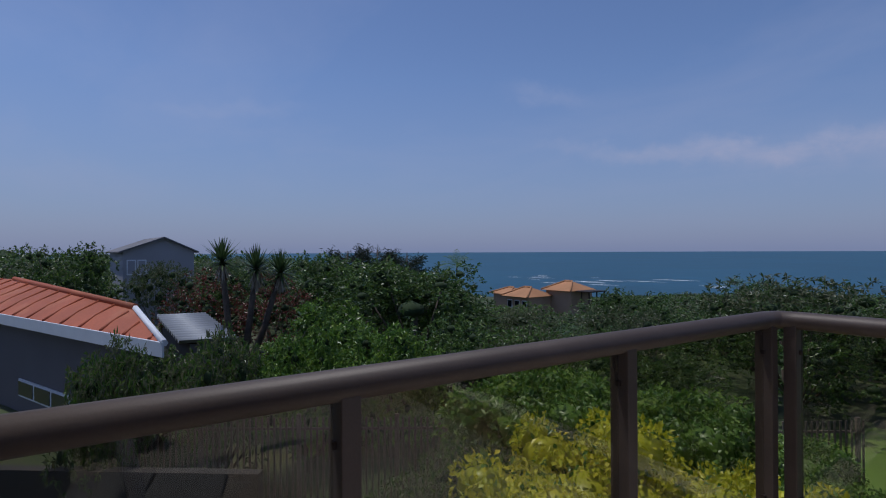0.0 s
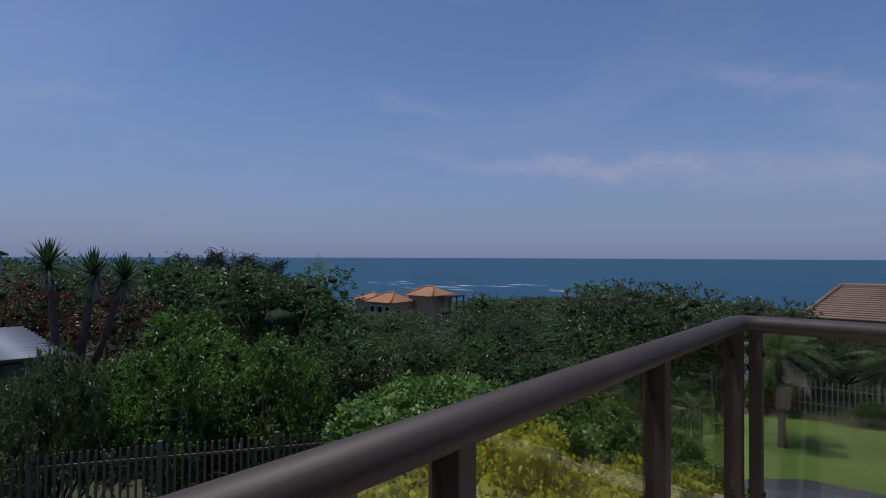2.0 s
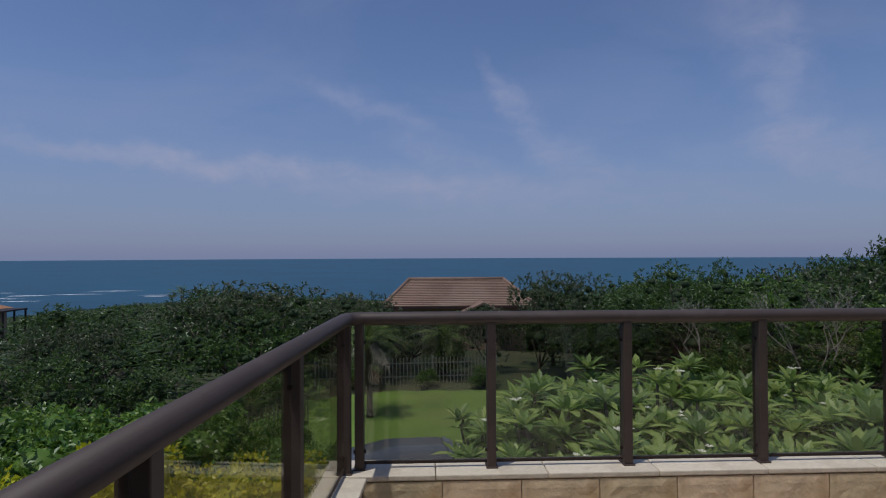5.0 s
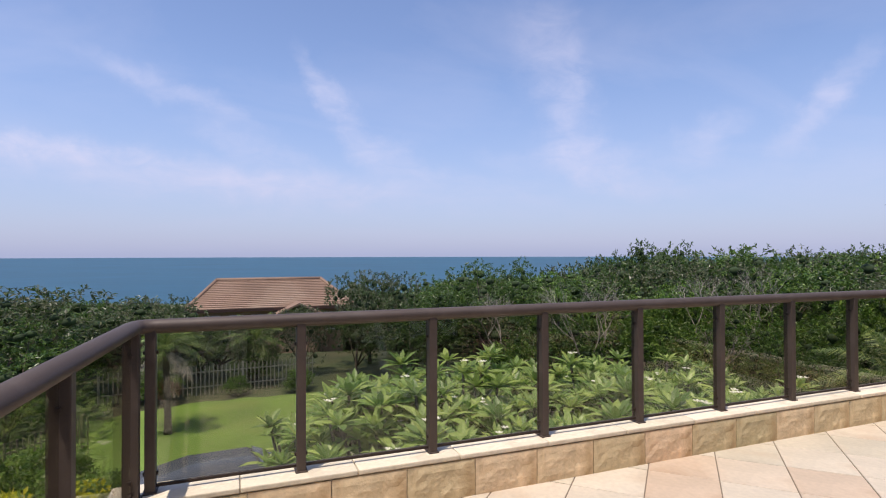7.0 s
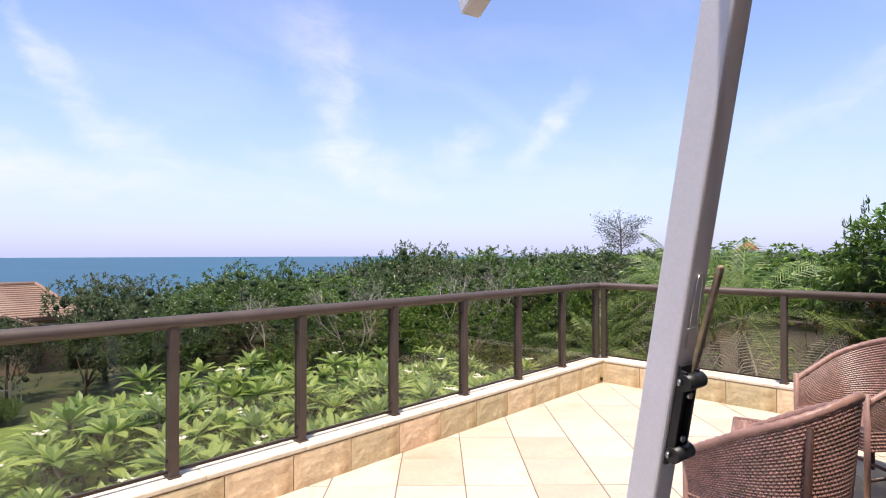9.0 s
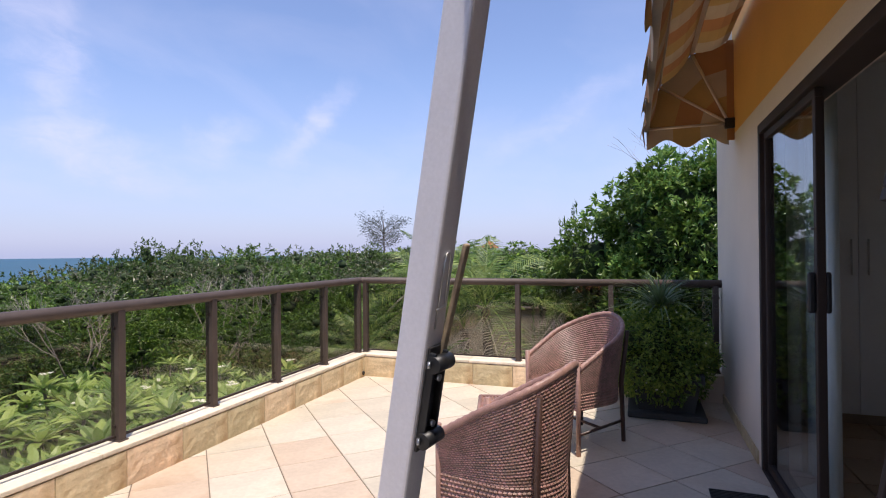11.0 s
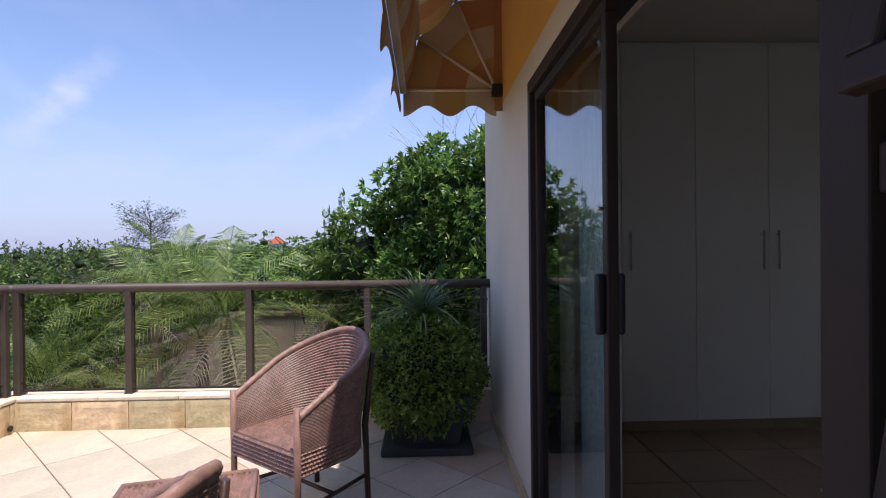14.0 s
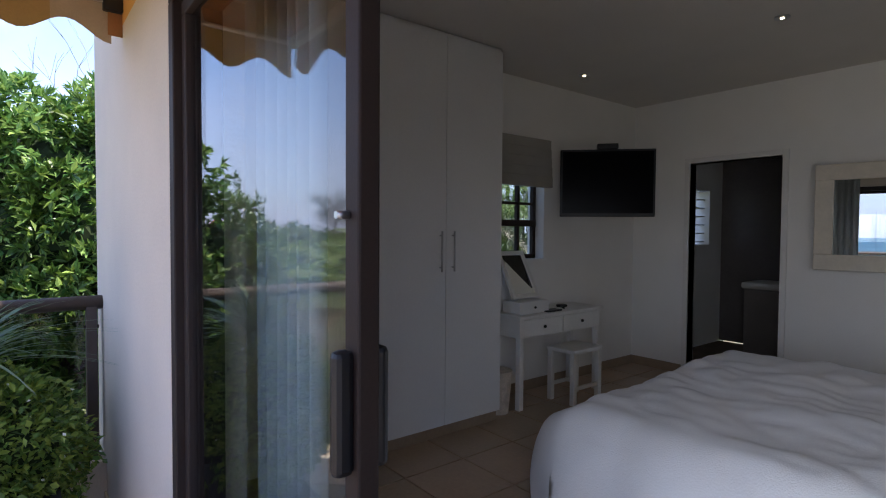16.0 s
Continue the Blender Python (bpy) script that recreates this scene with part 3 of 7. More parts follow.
def lump_field(rnd, lumps, rx, ry, rz, zc):
    """Centres and radii of the rounded masses that make up a crown."""
    out = []
    if lumps > 16:                                     # many small clumps over an uneven shell
        for k in range(lumps):
            d = Vector((rnd.gauss(0, 1), rnd.gauss(0, 1), rnd.gauss(0.15, 0.8))).normalized()
            q = rnd.uniform(0.55, 0.85) * (1 + 0.25 * noise.noise(d * 1.8 + Vector((lumps, rx, rz))))
            out.append((Vector((d.x * rx * q, d.y * ry * q, zc + d.z * rz * q)), rnd.uniform(0.17, 0.32)))
        out.append((Vector((0, 0, zc)), 0.62))
        return out
    for k in range(lumps):
        a = 2 * math.pi * k / lumps * 2.4 + rnd.uniform(0, 1)
        q = rnd.uniform(0.25, 0.72)
        out.append((Vector((math.cos(a) * rx * q, math.sin(a) * ry * q, zc + rz * rnd.uniform(-0.45, 0.55) * (1.1 - q * 0.6))), rnd.uniform(0.38, 0.55)))
    out.append((Vector((0, 0, zc + rz * 0.3)), 0.6))
    return out


def tree(name, seed, h, rx, ry, crown_from, lumps, n, leaf, wid, mat, label, category="tree", trunk=0.12, kind="", core=0.44, mix=None, core_mat=None, rosette=6):
    rnd = random.Random(seed)
    ob = thing(name, label, category, kind=kind)
    rz = (h - crown_from) / 2
    zc = crown_from + rz
    field = lump_field(rnd, lumps, rx, ry, rz, zc)
    bm = bmesh.new()
    lean = Vector((rnd.uniform(-0.06, 0.06) * h, rnd.uniform(-0.06, 0.06) * h, 0))
    tube(bm, [(0, 0, -0.6), (lean.x * 0.3, lean.y * 0.3, crown_from * 0.5), tuple(lean + Vector((0, 0, zc)))], [trunk * 1.25, trunk, trunk * 0.45], 7)
    for c, r in field[:6]:
        tube(bm, [tuple(lean * 0.6 + Vector((0, 0, crown_from * 0.7))), tuple((c + lean) / 2 + Vector((0, 0, crown_from * 0.2))), tuple(c)], [trunk * 0.5, trunk * 0.32, trunk * 0.1], 5)
    part("trunk", bm, M_BARK, ob)
    # inner shade made of dark cores; fine shrubs have leaf-coloured ones
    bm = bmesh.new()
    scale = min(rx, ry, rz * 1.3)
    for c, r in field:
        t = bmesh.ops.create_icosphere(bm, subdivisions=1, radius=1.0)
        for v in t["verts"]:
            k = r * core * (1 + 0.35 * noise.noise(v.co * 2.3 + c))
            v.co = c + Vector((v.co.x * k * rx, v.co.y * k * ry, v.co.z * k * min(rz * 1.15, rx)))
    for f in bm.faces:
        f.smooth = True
    tagged(part("crown_depth", bm, core_mat or M_CORESHADE, ob), kind="stuff")
    cs, ns = [], []
    total = sum(r * r for c, r in field)
    for c, r in field:
        for _ in range(int(n * r * r / total / rosette)):
            d = Vector((rnd.gauss(0, 1), rnd.gauss(0, 1), rnd.gauss(0.2, 1))).normalized()
            k = r * (0.80 + 0.22 * rnd.random() + 0.26 * noise.noise(d * 2.3 + c * 1.7) + 0.12 * noise.noise(d * 7 + c))
            tip = c + Vector((d.x * k * rx, d.y * k * ry, d.z * k * min(rz * 1.15, rx)))
            for _ in range(rosette):                    # leaves grow in tufts at the twig tips
                cs.append(tip)
                ns.append(d * 0.7)
    full_top = sorted(c.z for c in cs)[int(len(cs) * 0.985)]
    if mix:
        cut = int(len(cs) * mix[1])
        idx = list(range(len(cs))); rnd.shuffle(idx)
        leaves("leaves", [cs[i] for i in idx[:cut]], [ns[i] for i in idx[:cut]], seed + 1, leaf, wid, mix[0], ob)
        cs, ns = [cs[i] for i in idx[cut:]], [ns[i] for i in idx[cut:]]
    top = full_top
    leaves("crown", cs, ns, seed, leaf, wid, mat, ob)
    ob["height"] = top
    return ob


def make_lawn():
    """Mown lawn below the balcony with a soil border and a brick drive."""
    rnd = random.Random(2)
    out = [(-4.6, 7.4), (-1.5, 6.9), (1.6, 7.2), (5.2, 7.8), (6.6, 11), (6.2, 14.6), (2.6, 15.2), (-1.0, 15.3), (-3.2, 14.2), (-5.0, 11)]
    fine = []
    for i, p in enumerate(out):
        q = out[(i + 1) % len(out)]
        for s in range(6):
            t = s / 6
            fine.append((p[0] + (q[0] - p[0]) * t + rnd.uniform(-0.12, 0.12), p[1] + (q[1] - p[1]) * t + rnd.uniform(-0.12, 0.12)))
    def sheet(name, poly, dz, mat, label):
        bm = bmesh.new()
        top = [bm.verts.new((x, y, -3.2 + dz)) for x, y in poly]
        bot = [bm.verts.new((x, y, -3.5)) for x, y in poly]
        bm.faces.new(top)
        for i in range(len(poly)):
            j = (i + 1) % len(poly)
            bm.faces.new((bot[i], bot[j], top[j], top[i]))
        bmesh.ops.recalc_face_normals(bm, faces=bm.faces[:])
        tagged(part(name, bm, mat), label, name, kind="structure")
    sheet("lawn", fine, 0.05, material("mown_grass", (0.135, 0.215, 0.03), 0.9, 0, 0.22, 0.7, 0.6, 45, stain=((0.20, 0.22, 0.05), 0.5, 0.6)), "mown green lawn in the garden below")
    sheet("path", [(-4.5, 2.2), (8, 2.2), (8, 6.6), (-1, 6.8), (-2.2, 9.5), (-1.6, 13.5), (-2.6, 13.6), (-3.6, 9.5), (-4.5, 6.8)], 0.02, material("red_paving", (0.34, 0.17, 0.09), 0.9, 0, 0.25, 2, 0.4, 25), "reddish brown earth drive beside the house")
    sheet("clearing", [(-13.5, 11.8), (-10.8, 11.6), (-10.4, 15), (-13.2, 15.5)], -0.2, material("rough_grass", (0.13, 0.19, 0.04), 0.9, 0, 0.25, 0.8, 0.5, 40), "small grassy clearing among the bush")


make_lawn()

SPECS = [
    ("broadleaf_tree", 11, 6.0, 3.0, 3.0, 1.0, 30, 5400, 0.20, 0.08, L_DARK, "dark green broadleaf tree of the coastal bush", (L_MID, 0.35)),
    ("broadleaf_tree", 12, 5.5, 3.3, 2.9, 0.7, 34, 5400, 0.20, 0.08, L_MID, "green broadleaf tree of the coastal bush", (L_DARK, 0.35)),
    ("broadleaf_tree", 13, 5.0, 2.9, 3.2, 0.6, 32, 5400, 0.20, 0.07, L_GREY, "grey-green coastal tree with pale leaves", (L_DARK, 0.45)),
    ("broadleaf_tree", 14, 6.5, 3.0, 3.0, 1.2, 28, 5400, 0.20, 0.085, L_MID, "rounded green coastal tree", (L_BRIGHT, 0.35)),
    ("broadleaf_tree", 15, 5.0, 2.8, 2.8, 0.6, 28, 4800, 0.16, 0.085, L_RED, "reddish-leaved tree among green bush", (L_DARK, 0.3)),
    ("leafy_shrub", 16, 3.0, 1.9, 1.9, 0.1, 30, 6600, 0.16, 0.06, L_BRIGHT, "bright green leafy garden shrub", (L_MID, 0.5)),
    ("leafy_shrub", 17, 3.0, 2.0, 1.8, 0.1, 30, 6600, 0.16, 0.055, L_GREY, "grey-green shrub with narrow leaves", (L_MID, 0.5)),
    ("yellow_shrub", 18, 2.0, 1.7, 1.4, 0.05, 34, 13000, 0.085, 0.06, L_YELLOW, "clipped yellow-leaved golden shrub", (L_BRIGHT, 0.1)),
    ("leafy_shrub", 19, 2.4, 1.6, 1.5, 0.05, 34, 11000, 0.10, 0.058, L_BRIGHT, "fine-leaved bright green shrub", (L_MID, 0.3)),
    ("broadleaf_tree", 51, 6.0, 3.0, 3.0, 0.8, 26, 4200, 0.22, 0.11, L_DARK, "dark green broadleaf tree of the coastal bush", (L_MID, 0.4)),
    ("broadleaf_tree", 52, 5.5, 3.2, 2.9, 0.6, 26, 4200, 0.22, 0.105, L_MID, "green broadleaf tree of the coastal bush", (L_GREY, 0.3)),
    ("broadleaf_tree", 53, 5.5, 2.9, 3.1, 0.6, 26, 4200, 0.22, 0.10, L_GREY, "grey-green coastal tree with pale leaves", (L_DARK, 0.5)),
]
PROTO, used = [], set()
for sp in SPECS:
    PROTO.append(tree(sp[0], sp[1], sp[2], sp[3], sp[4], sp[5], sp[6], sp[7], sp[8], sp[9], sp[10], sp[11], "tree" if "tree" in sp[0] else "shrub", mix=sp[12], rosette=(6 if sp[7] > 3000 else 4) if sp[8] > 0.12 else 1, core=0.26 if sp[8] > 0.12 else 0.74, core_mat=None if sp[8] > 0.12 else sp[10]))


def plant(k, x, y, top, radius, turn=None):
    """One plant of kind k: its top height and crown radius in metres."""
    global_turn = turn if turn is not None else (x * 1.7 + y * 2.3) % 6.28
    gz = ground_z(x, y)
    s = max(0.15, (top - gz) / PROTO[k]["height"])
    w = radius / (max(SPECS[k][3], SPECS[k][4]) * 1.12)
    m = Matrix.Translation((x, y, gz)) @ Matrix.Rotation(global_turn, 4, "Z") @ Matrix.Diagonal((w, w, s, 1))
    if k not in used:
        used.add(k)
        PROTO[k].matrix_basis = m
    else:
        c = PROTO[k].scale
        copy_thing(PROTO[k], m @ Matrix.Diagonal((1 / c[0], 1 / c[1], 1 / c[2], 1)))


NEAR = [
    (1, 8.6, -9.3, 2.9, 1.3), (0, 9.9, -10.9, 3.2, 1.7),
    (1, -0.8, 18.6, -1.0, 1.6), (6, 1.2, 17.6, -1.7, 1.2), (2, 3.0, 18.8, -0.7, 1.6), (0, 4.9, 17.8, -0.9, 1.6), (5, -1.9, 16.0, -2.2, 0.9), (5, 0.6, 15.9, -2.6, 0.6), (5, 2.5, 15.8, -2.5, 0.7), (4, -1.5, 15.3, -2.4, 0.6), (0, 6.6, 15.8, -0.9, 1.7),
    (6, -9.6, -1.5, -0.35, 1.0), (6, -9.8, 0.2, -0.3, 1.3), (5, -9.6, 2.0, -0.4, 1.4), (5, -9.2, 3.8, -0.45, 1.5), (3, 9.3, -1.95, 1.75, 0.6),
    (6, -12.6, -0.6, -0.85, 1.7), (5, -12.2, 2.6, -1.0, 1.6), (5, -11.4, 4.2, -0.65, 2.1), (1, -10.6, 6.2, -0.5, 2.2), (6, -9.4, 8.0, -0.8, 2.0), (1, -8.2, 9.6, -0.9, 2.0), (5, -14.6, 4.6, -0.35, 2.2), (6, -10.2, 3.0, -1.5, 1.5),
    (0, -19.5, 9.0, 0.55, 3.2), (0, -16.5, 10.5, 0.35, 3.0), (2, -14.2, 12.8, -1.0, 2.4), (0, -23.5, 5.0, 0.5, 2.6), (4, -22.0, 3.0, 0.55, 2.4), (4, -19.5, 4.6, 0.35, 2.4), (0, -28.5, -1.5, 1.55, 2.8), (2, -26.5, 2.0, 0.75, 2.2), (0, -31.0, -6.0, 1.95, 3.4), (3, -25.0, 12.0, 0.55, 3.3), (0, -22.0, 13.0, 0.2, 2.8), (3, -17.0, 15.5, -1.2, 2.4), (0, -12.5, 17.5, -0.5, 2.8), (2, -9.4, 12.6, -0.55, 2.0),
    (2, -5.6, 15.4, 0.42, 3.3), (1, -4.8, 13.2, -0.4, 2.4), (2, -2.6, 19.0, -0.2, 2.8), (0, -8.6, 20.0, -0.5, 3.0), (1, -5.2, 23.5, -0.6, 3.2), (0, -6.2, 11.0, -1.35, 1.7),
    (2, 6.1, 20.2, 0.55, 2.6), (0, 8.6, 19.2, -0.2, 2.2), (1, 12.2, 20.5, 0.85, 3.4), (3, 16.5, 19.5, 0.4, 3.2), (0, 9.5, 14.5, -0.5, 2.6), (3, 12.5, 12.0, -0.35, 2.6), (1, 9.2, 10.2, -0.6, 2.3), (3, 15.5, 9.0, -0.2, 2.6), (3, 12.2, 7.4, -0.3, 2.3), (1, 14.5, 5.2, -0.1, 2.2), (0, 18.0, 13.5, 0.2, 3.0), (3, 18.0, 4.5, 0.15, 2.6), (1, 11.2, 4.6, -0.35, 1.7), (2, 20.5, 8.0, 0.3, 3.0),
    (7, -3.1, 2.75, -0.88, 1.9), (7, -1.6, 3.4, -1.12, 1.6), (6, -4.4, 1.5, -1.15, 1.1), (8, -5.0, 3.8, -0.75, 1.9), (8, -3.4, 5.2, -0.95, 1.8), (8, -5.6, 5.4, -1.0, 1.5), (8, -1.4, 5.2, -1.6, 1.1), (8, -2.4, 7.0, -1.7, 1.1), (7, -0.4, 3.6, -1.5, 1.1),
    (5, 3.0, 5.6, -1.9, 1.0), (8, 1.9, 5.2, -2.2, 0.8),
    (0, 24.4, 22.6, 2.0, 3.0), (3, 28.0, 19.0, 1.5, 2.8), (1, 21.6, 23.4, 1.2, 2.2), (0, 33.0, 15.0, 1.8, 2.8), (1, 17.0, 25.0, 0.85, 2.8),
    (5, 7.4, 7.0, -1.0, 1.5), (5, 9.6, 6.0, -0.6, 1.6), (3, 11.6, 9.2, -0.25, 2.0), (5, 8.3, 4.2, -0.8, 1.3), (5, 13.4, 9.8, 0.0, 1.9), (5, 7.2, 9.6, -1.0, 1.4), (3, 15.8, 12.6, 0.25, 2.2), (5, 12.0, 14.6, -0.1, 1.9), (5, 16.8, 6.4, 0.1, 2.0), (3, 20.0, 11.0, 0.5, 2.3),
    (0, 9.6, 1.8, -0.7, 1.3), (0, 10.9, 0.2, -0.5, 1.4), (0, 11.2, 2.6, -0.2, 1.6), (0, 10.9, -1.2, -0.2, 1.2), (0, 11.2, -2.4, 0.1, 1.5), (5, 8.9, -4.9, -0.2, 1.4), (6, 8.6, -6.6, 0.3, 1.5), (0, 10.5, -8.5, 1.6, 2.4),
]
for row in NEAR:
    plant(*row)

def shade_tree(x, y, base, domes, n_clumps, tufts, seed):
    """A dense evergreen: limbs carrying rounded clumps, every twig tip a rosette of glossy leaves."""
    rnd = random.Random(seed)
    ob = thing("shade_tree", "tall dense green shade tree beside the balcony", "tree")
    clumps = []
    for c, r, rz, share in domes:
        for _ in range(int(n_clumps * share)):
            d = Vector((rnd.gauss(0, 1), rnd.gauss(0, 1), rnd.gauss(0.1, 0.9))).normalized()
            q = rnd.uniform(0.62, 0.93)
            clumps.append((Vector(c) + Vector((d.x * r * q, d.y * r * q, d.z * rz * q)), rnd.uniform(0.22, 0.40), d))
    bm = bmesh.new()
    fork = Vector((0.05, 0.1, 3.0))
    tube(bm, [(0, 0, -0.3), (0.04, 0.05, 1.5), tuple(fork)], [0.19, 0.15, 0.12], 9)
    for c, r, d in clumps[::9]:
        tube(bm, [tuple(fork), tuple(fork.lerp(c, 0.55) + Vector((0, 0, 0.15))), tuple(c)], [0.07, 0.04, 0.012], 5, cap=False)
    part("trunk", bm, M_BARK, ob)
    # noise-bent cores coloured dark for the shade deep in the domes
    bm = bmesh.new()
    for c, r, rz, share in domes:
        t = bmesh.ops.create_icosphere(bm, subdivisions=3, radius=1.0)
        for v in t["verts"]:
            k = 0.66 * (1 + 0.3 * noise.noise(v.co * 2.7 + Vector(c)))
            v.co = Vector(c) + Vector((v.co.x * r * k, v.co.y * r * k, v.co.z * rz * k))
    tagged(part("crown_depth", bm, M_CORESHADE, ob), kind="stuff")
    sets = ([], []), ([], [])
    for c, r, d0 in clumps:
        pick = 0 if rnd.random() < 0.6 else 1
        for _ in range(tufts):
            d = (Vector((rnd.gauss(0, 1), rnd.gauss(0, 1), rnd.gauss(0.25, 1))) + d0 * 0.6).normalized()
            tip = c + d * r * (0.72 + 0.35 * rnd.random())
            for _ in range(7):
                sets[pick][0].append(tip); sets[pick][1].append(d * 0.9)
    leaves("leaves", sets[0][0], sets[0][1], seed, 0.11, 0.042, L_GLOSSY, ob, 0.15, 0.75, 0.10)
    leaves("crown", sets[1][0], sets[1][1], seed + 1, 0.11, 0.042, L_MID, ob, 0.15, 0.75, 0.10)
    ob.matrix_basis = Matrix.Translation((x, y, base))


shade_tree(9.2, -3.75, -3.2, (((0, -0.05, 4.7), 1.36, 1.36, 0.66), ((0, 1.42, 4.35), 0.58, 0.58, 0.08), ((0, 0.75, 3.6), 1.0, 1.0, 0.26)), 170, 46, 41)

rndt = random.Random(77)
spots = [(r[1], r[2]) for r in NEAR]


def elevation(a):
    """Slope from the eye to the tree tops by bearing in degrees (positive: north)."""
    table = ((-115, 0.02), (-80, 0.012), (-58, 0.012), (-50, 0.002), (-44, 0.016), (-40, -0.006), (-34, -0.036), (-25, -0.026), (-20, -0.062), (-12, -0.058), (-4, -0.088), (8, -0.08), (20, -0.06), (30, -0.08), (36, -0.085), (38, -0.115), (51, -0.12), (54, -0.05), (57, -0.03), (64, -0.01), (72, -0.004), (85, 0.012), (100, 0.014), (125, 0.014))
    for (a0, e0), (a1, e1) in zip(table, table[1:]):
        if a0 <= a <= a1:
            return e0 + (e1 - e0) * (a - a0) / (a1 - a0)
    return 0.0


def clear_of(x, y):
    if -8.5 < x < 8.0 and -14 < y < 17:
        return False
    if -14.2 < x < -10 and 11.2 < y < 16:
        return False
    if x > 0 and y < 22 and x < 12 and y > -30:
        return False
    if -32 < x < -9 and -12 < y < (4.6 if x > -21 else 2.5):
        return False                                    # red-roofed neighbour and its annexe
    if -3.5 < x < 9 and 22 < y < 48:
        return False                                    # brown-roofed house
    if -58 < x < -40 and 42 < y < 66:
        return False                                    # orange-roofed house
    if -52 < x < -22 and -2 < y < 9:
        return False                                    # gabled house and the view to it
    return True


leafy = []
for i in range(14000):
    a = rndt.uniform(-125, 122)
    d = 15 + 215 * rndt.random() ** 1.5
    x, y = -math.sin(radians(a)) * d, math.cos(radians(a)) * d
    if not clear_of(x, y):
        continue
    gap = 2.3 + d * 0.029
    if any((x - p) ** 2 + (y - q) ** 2 < gap * gap for p, q in spots):
        continue
    gz = ground_z(x, y)
    top = 1.4 + d * elevation(a) - 0.042 * d * rndt.random() ** 1.2 - 1.0 * (1 - sstep(20, 60, d)) * rndt.random()
    h = top - gz
    if h < 1.0:
        continue
    spots.append((x, y))
    if d < 48:
        k = rndt.choices(range(5), (4, 4, 3.5, 3, 0.4))[0] if d < 27 else rndt.choice((9, 10, 11))
        plant(k, x, y, top, gap * rndt.uniform(0.85, 1.25) + 0.6, rndt.uniform(0, 6.28))
    else:
        leafy.append((x, y, gz, top, gap * rndt.uniform(0.8, 1.2) + 0.5))


def far_woods(items):
    """Distant bush as one mass: rounded cores, dark as painted inner shade, under many leaf clumps."""
    g = np.random.RandomState(4)
    cs, ns = [], []
    bm_v, bm_f = [], []
    t = bmesh.new(); bmesh.ops.create_icosphere(t, subdivisions=1, radius=1.0)
    sv = np.array([v.co for v in t.verts]); sf = np.array([[v.index for v in f.verts] for f in t.faces]); t.free()
    for x, y, gz, top, r in items:
        h = top - gz
        c0 = np.array((x, y, top - min(h * 0.6, r * 0.9)))
        rz = top - c0[2]
        for k in range(3):
            off = g.normal(0, 0.36, 3) * (r, r, rz * 0.5) if k else np.zeros(3)
            q = c0 + off
            rr = np.array((r, r, rz)) * (0.62 if k else 0.8)
            q[2] = min(q[2], top - rr[2] * 1.02)
            o = sum(len(v) for v in bm_v)
            bm_v.append(q + sv * rr * 0.78 * (1 + 0.12 * g.normal(0, 1, (len(sv), 1))))
            bm_f.append(sf + o)
            n = 150
            d = g.normal(0, 1, (n, 3)); d[:, 2] = np.abs(d[:, 2]) * 0.9 + 0.05 * d[:, 2]
            d /= np.linalg.norm(d, axis=1)[:, None]
            cs.append(q + d * rr * g.uniform(0.90, 1.04, (n, 1))); ns.append(d)
    ob = tagged(new("far_woods"), "distant dark green coastal bush covering the slopes", "woods", kind="stuff")
    pydata("depth", np.concatenate(bm_v).tolist(), np.concatenate(bm_f).tolist(), M_CORESHADE, ob)
    cs, ns = np.concatenate(cs), np.concatenate(ns)
    pick = g.rand(len(cs))
    for nm, lo, hi, mat in (("dark_leaves", 0, 0.5, L_DARK), ("green_leaves", 0.5, 0.85, L_MID), ("grey_leaves", 0.85, 1.01, L_GREY)):
        s = (pick >= lo) & (pick < hi)
        leaves(nm, cs[s], ns[s], 6, 0.40, 0.24, mat, ob, 0.25, 0.8)


far_woods(leafy)


# ---- glazing of the facade ----
def frame_bars(ob, x0, x1, z0, z1, y, w=0.05, d=0.06, name="frame_bar"):
    boxed(name, (x0, x1, y - d / 2, y + d / 2, z1 - w, z1), M_FRAME, ob, 0.004)
    boxed(name, (x0, x1, y - d / 2, y + d / 2, z0, z0 + w), M_FRAME, ob, 0.004)
    boxed(name, (x0, x0 + w, y - d / 2, y + d / 2, z0 + w, z1 - w), M_FRAME, ob, 0.004)
    boxed(name, (x1 - w, x1, y - d / 2, y + d / 2, z0 + w, z1 - w), M_FRAME, ob, 0.004)


def pane_in(ob, x0, x1, z0, z1, y, mat=None):
    p = boxed("pane", (x0, x1, y - 0.003, y + 0.003, z0, z1), mat or M_DOORGLASS, ob)
    p.visible_shadow = False
    return p


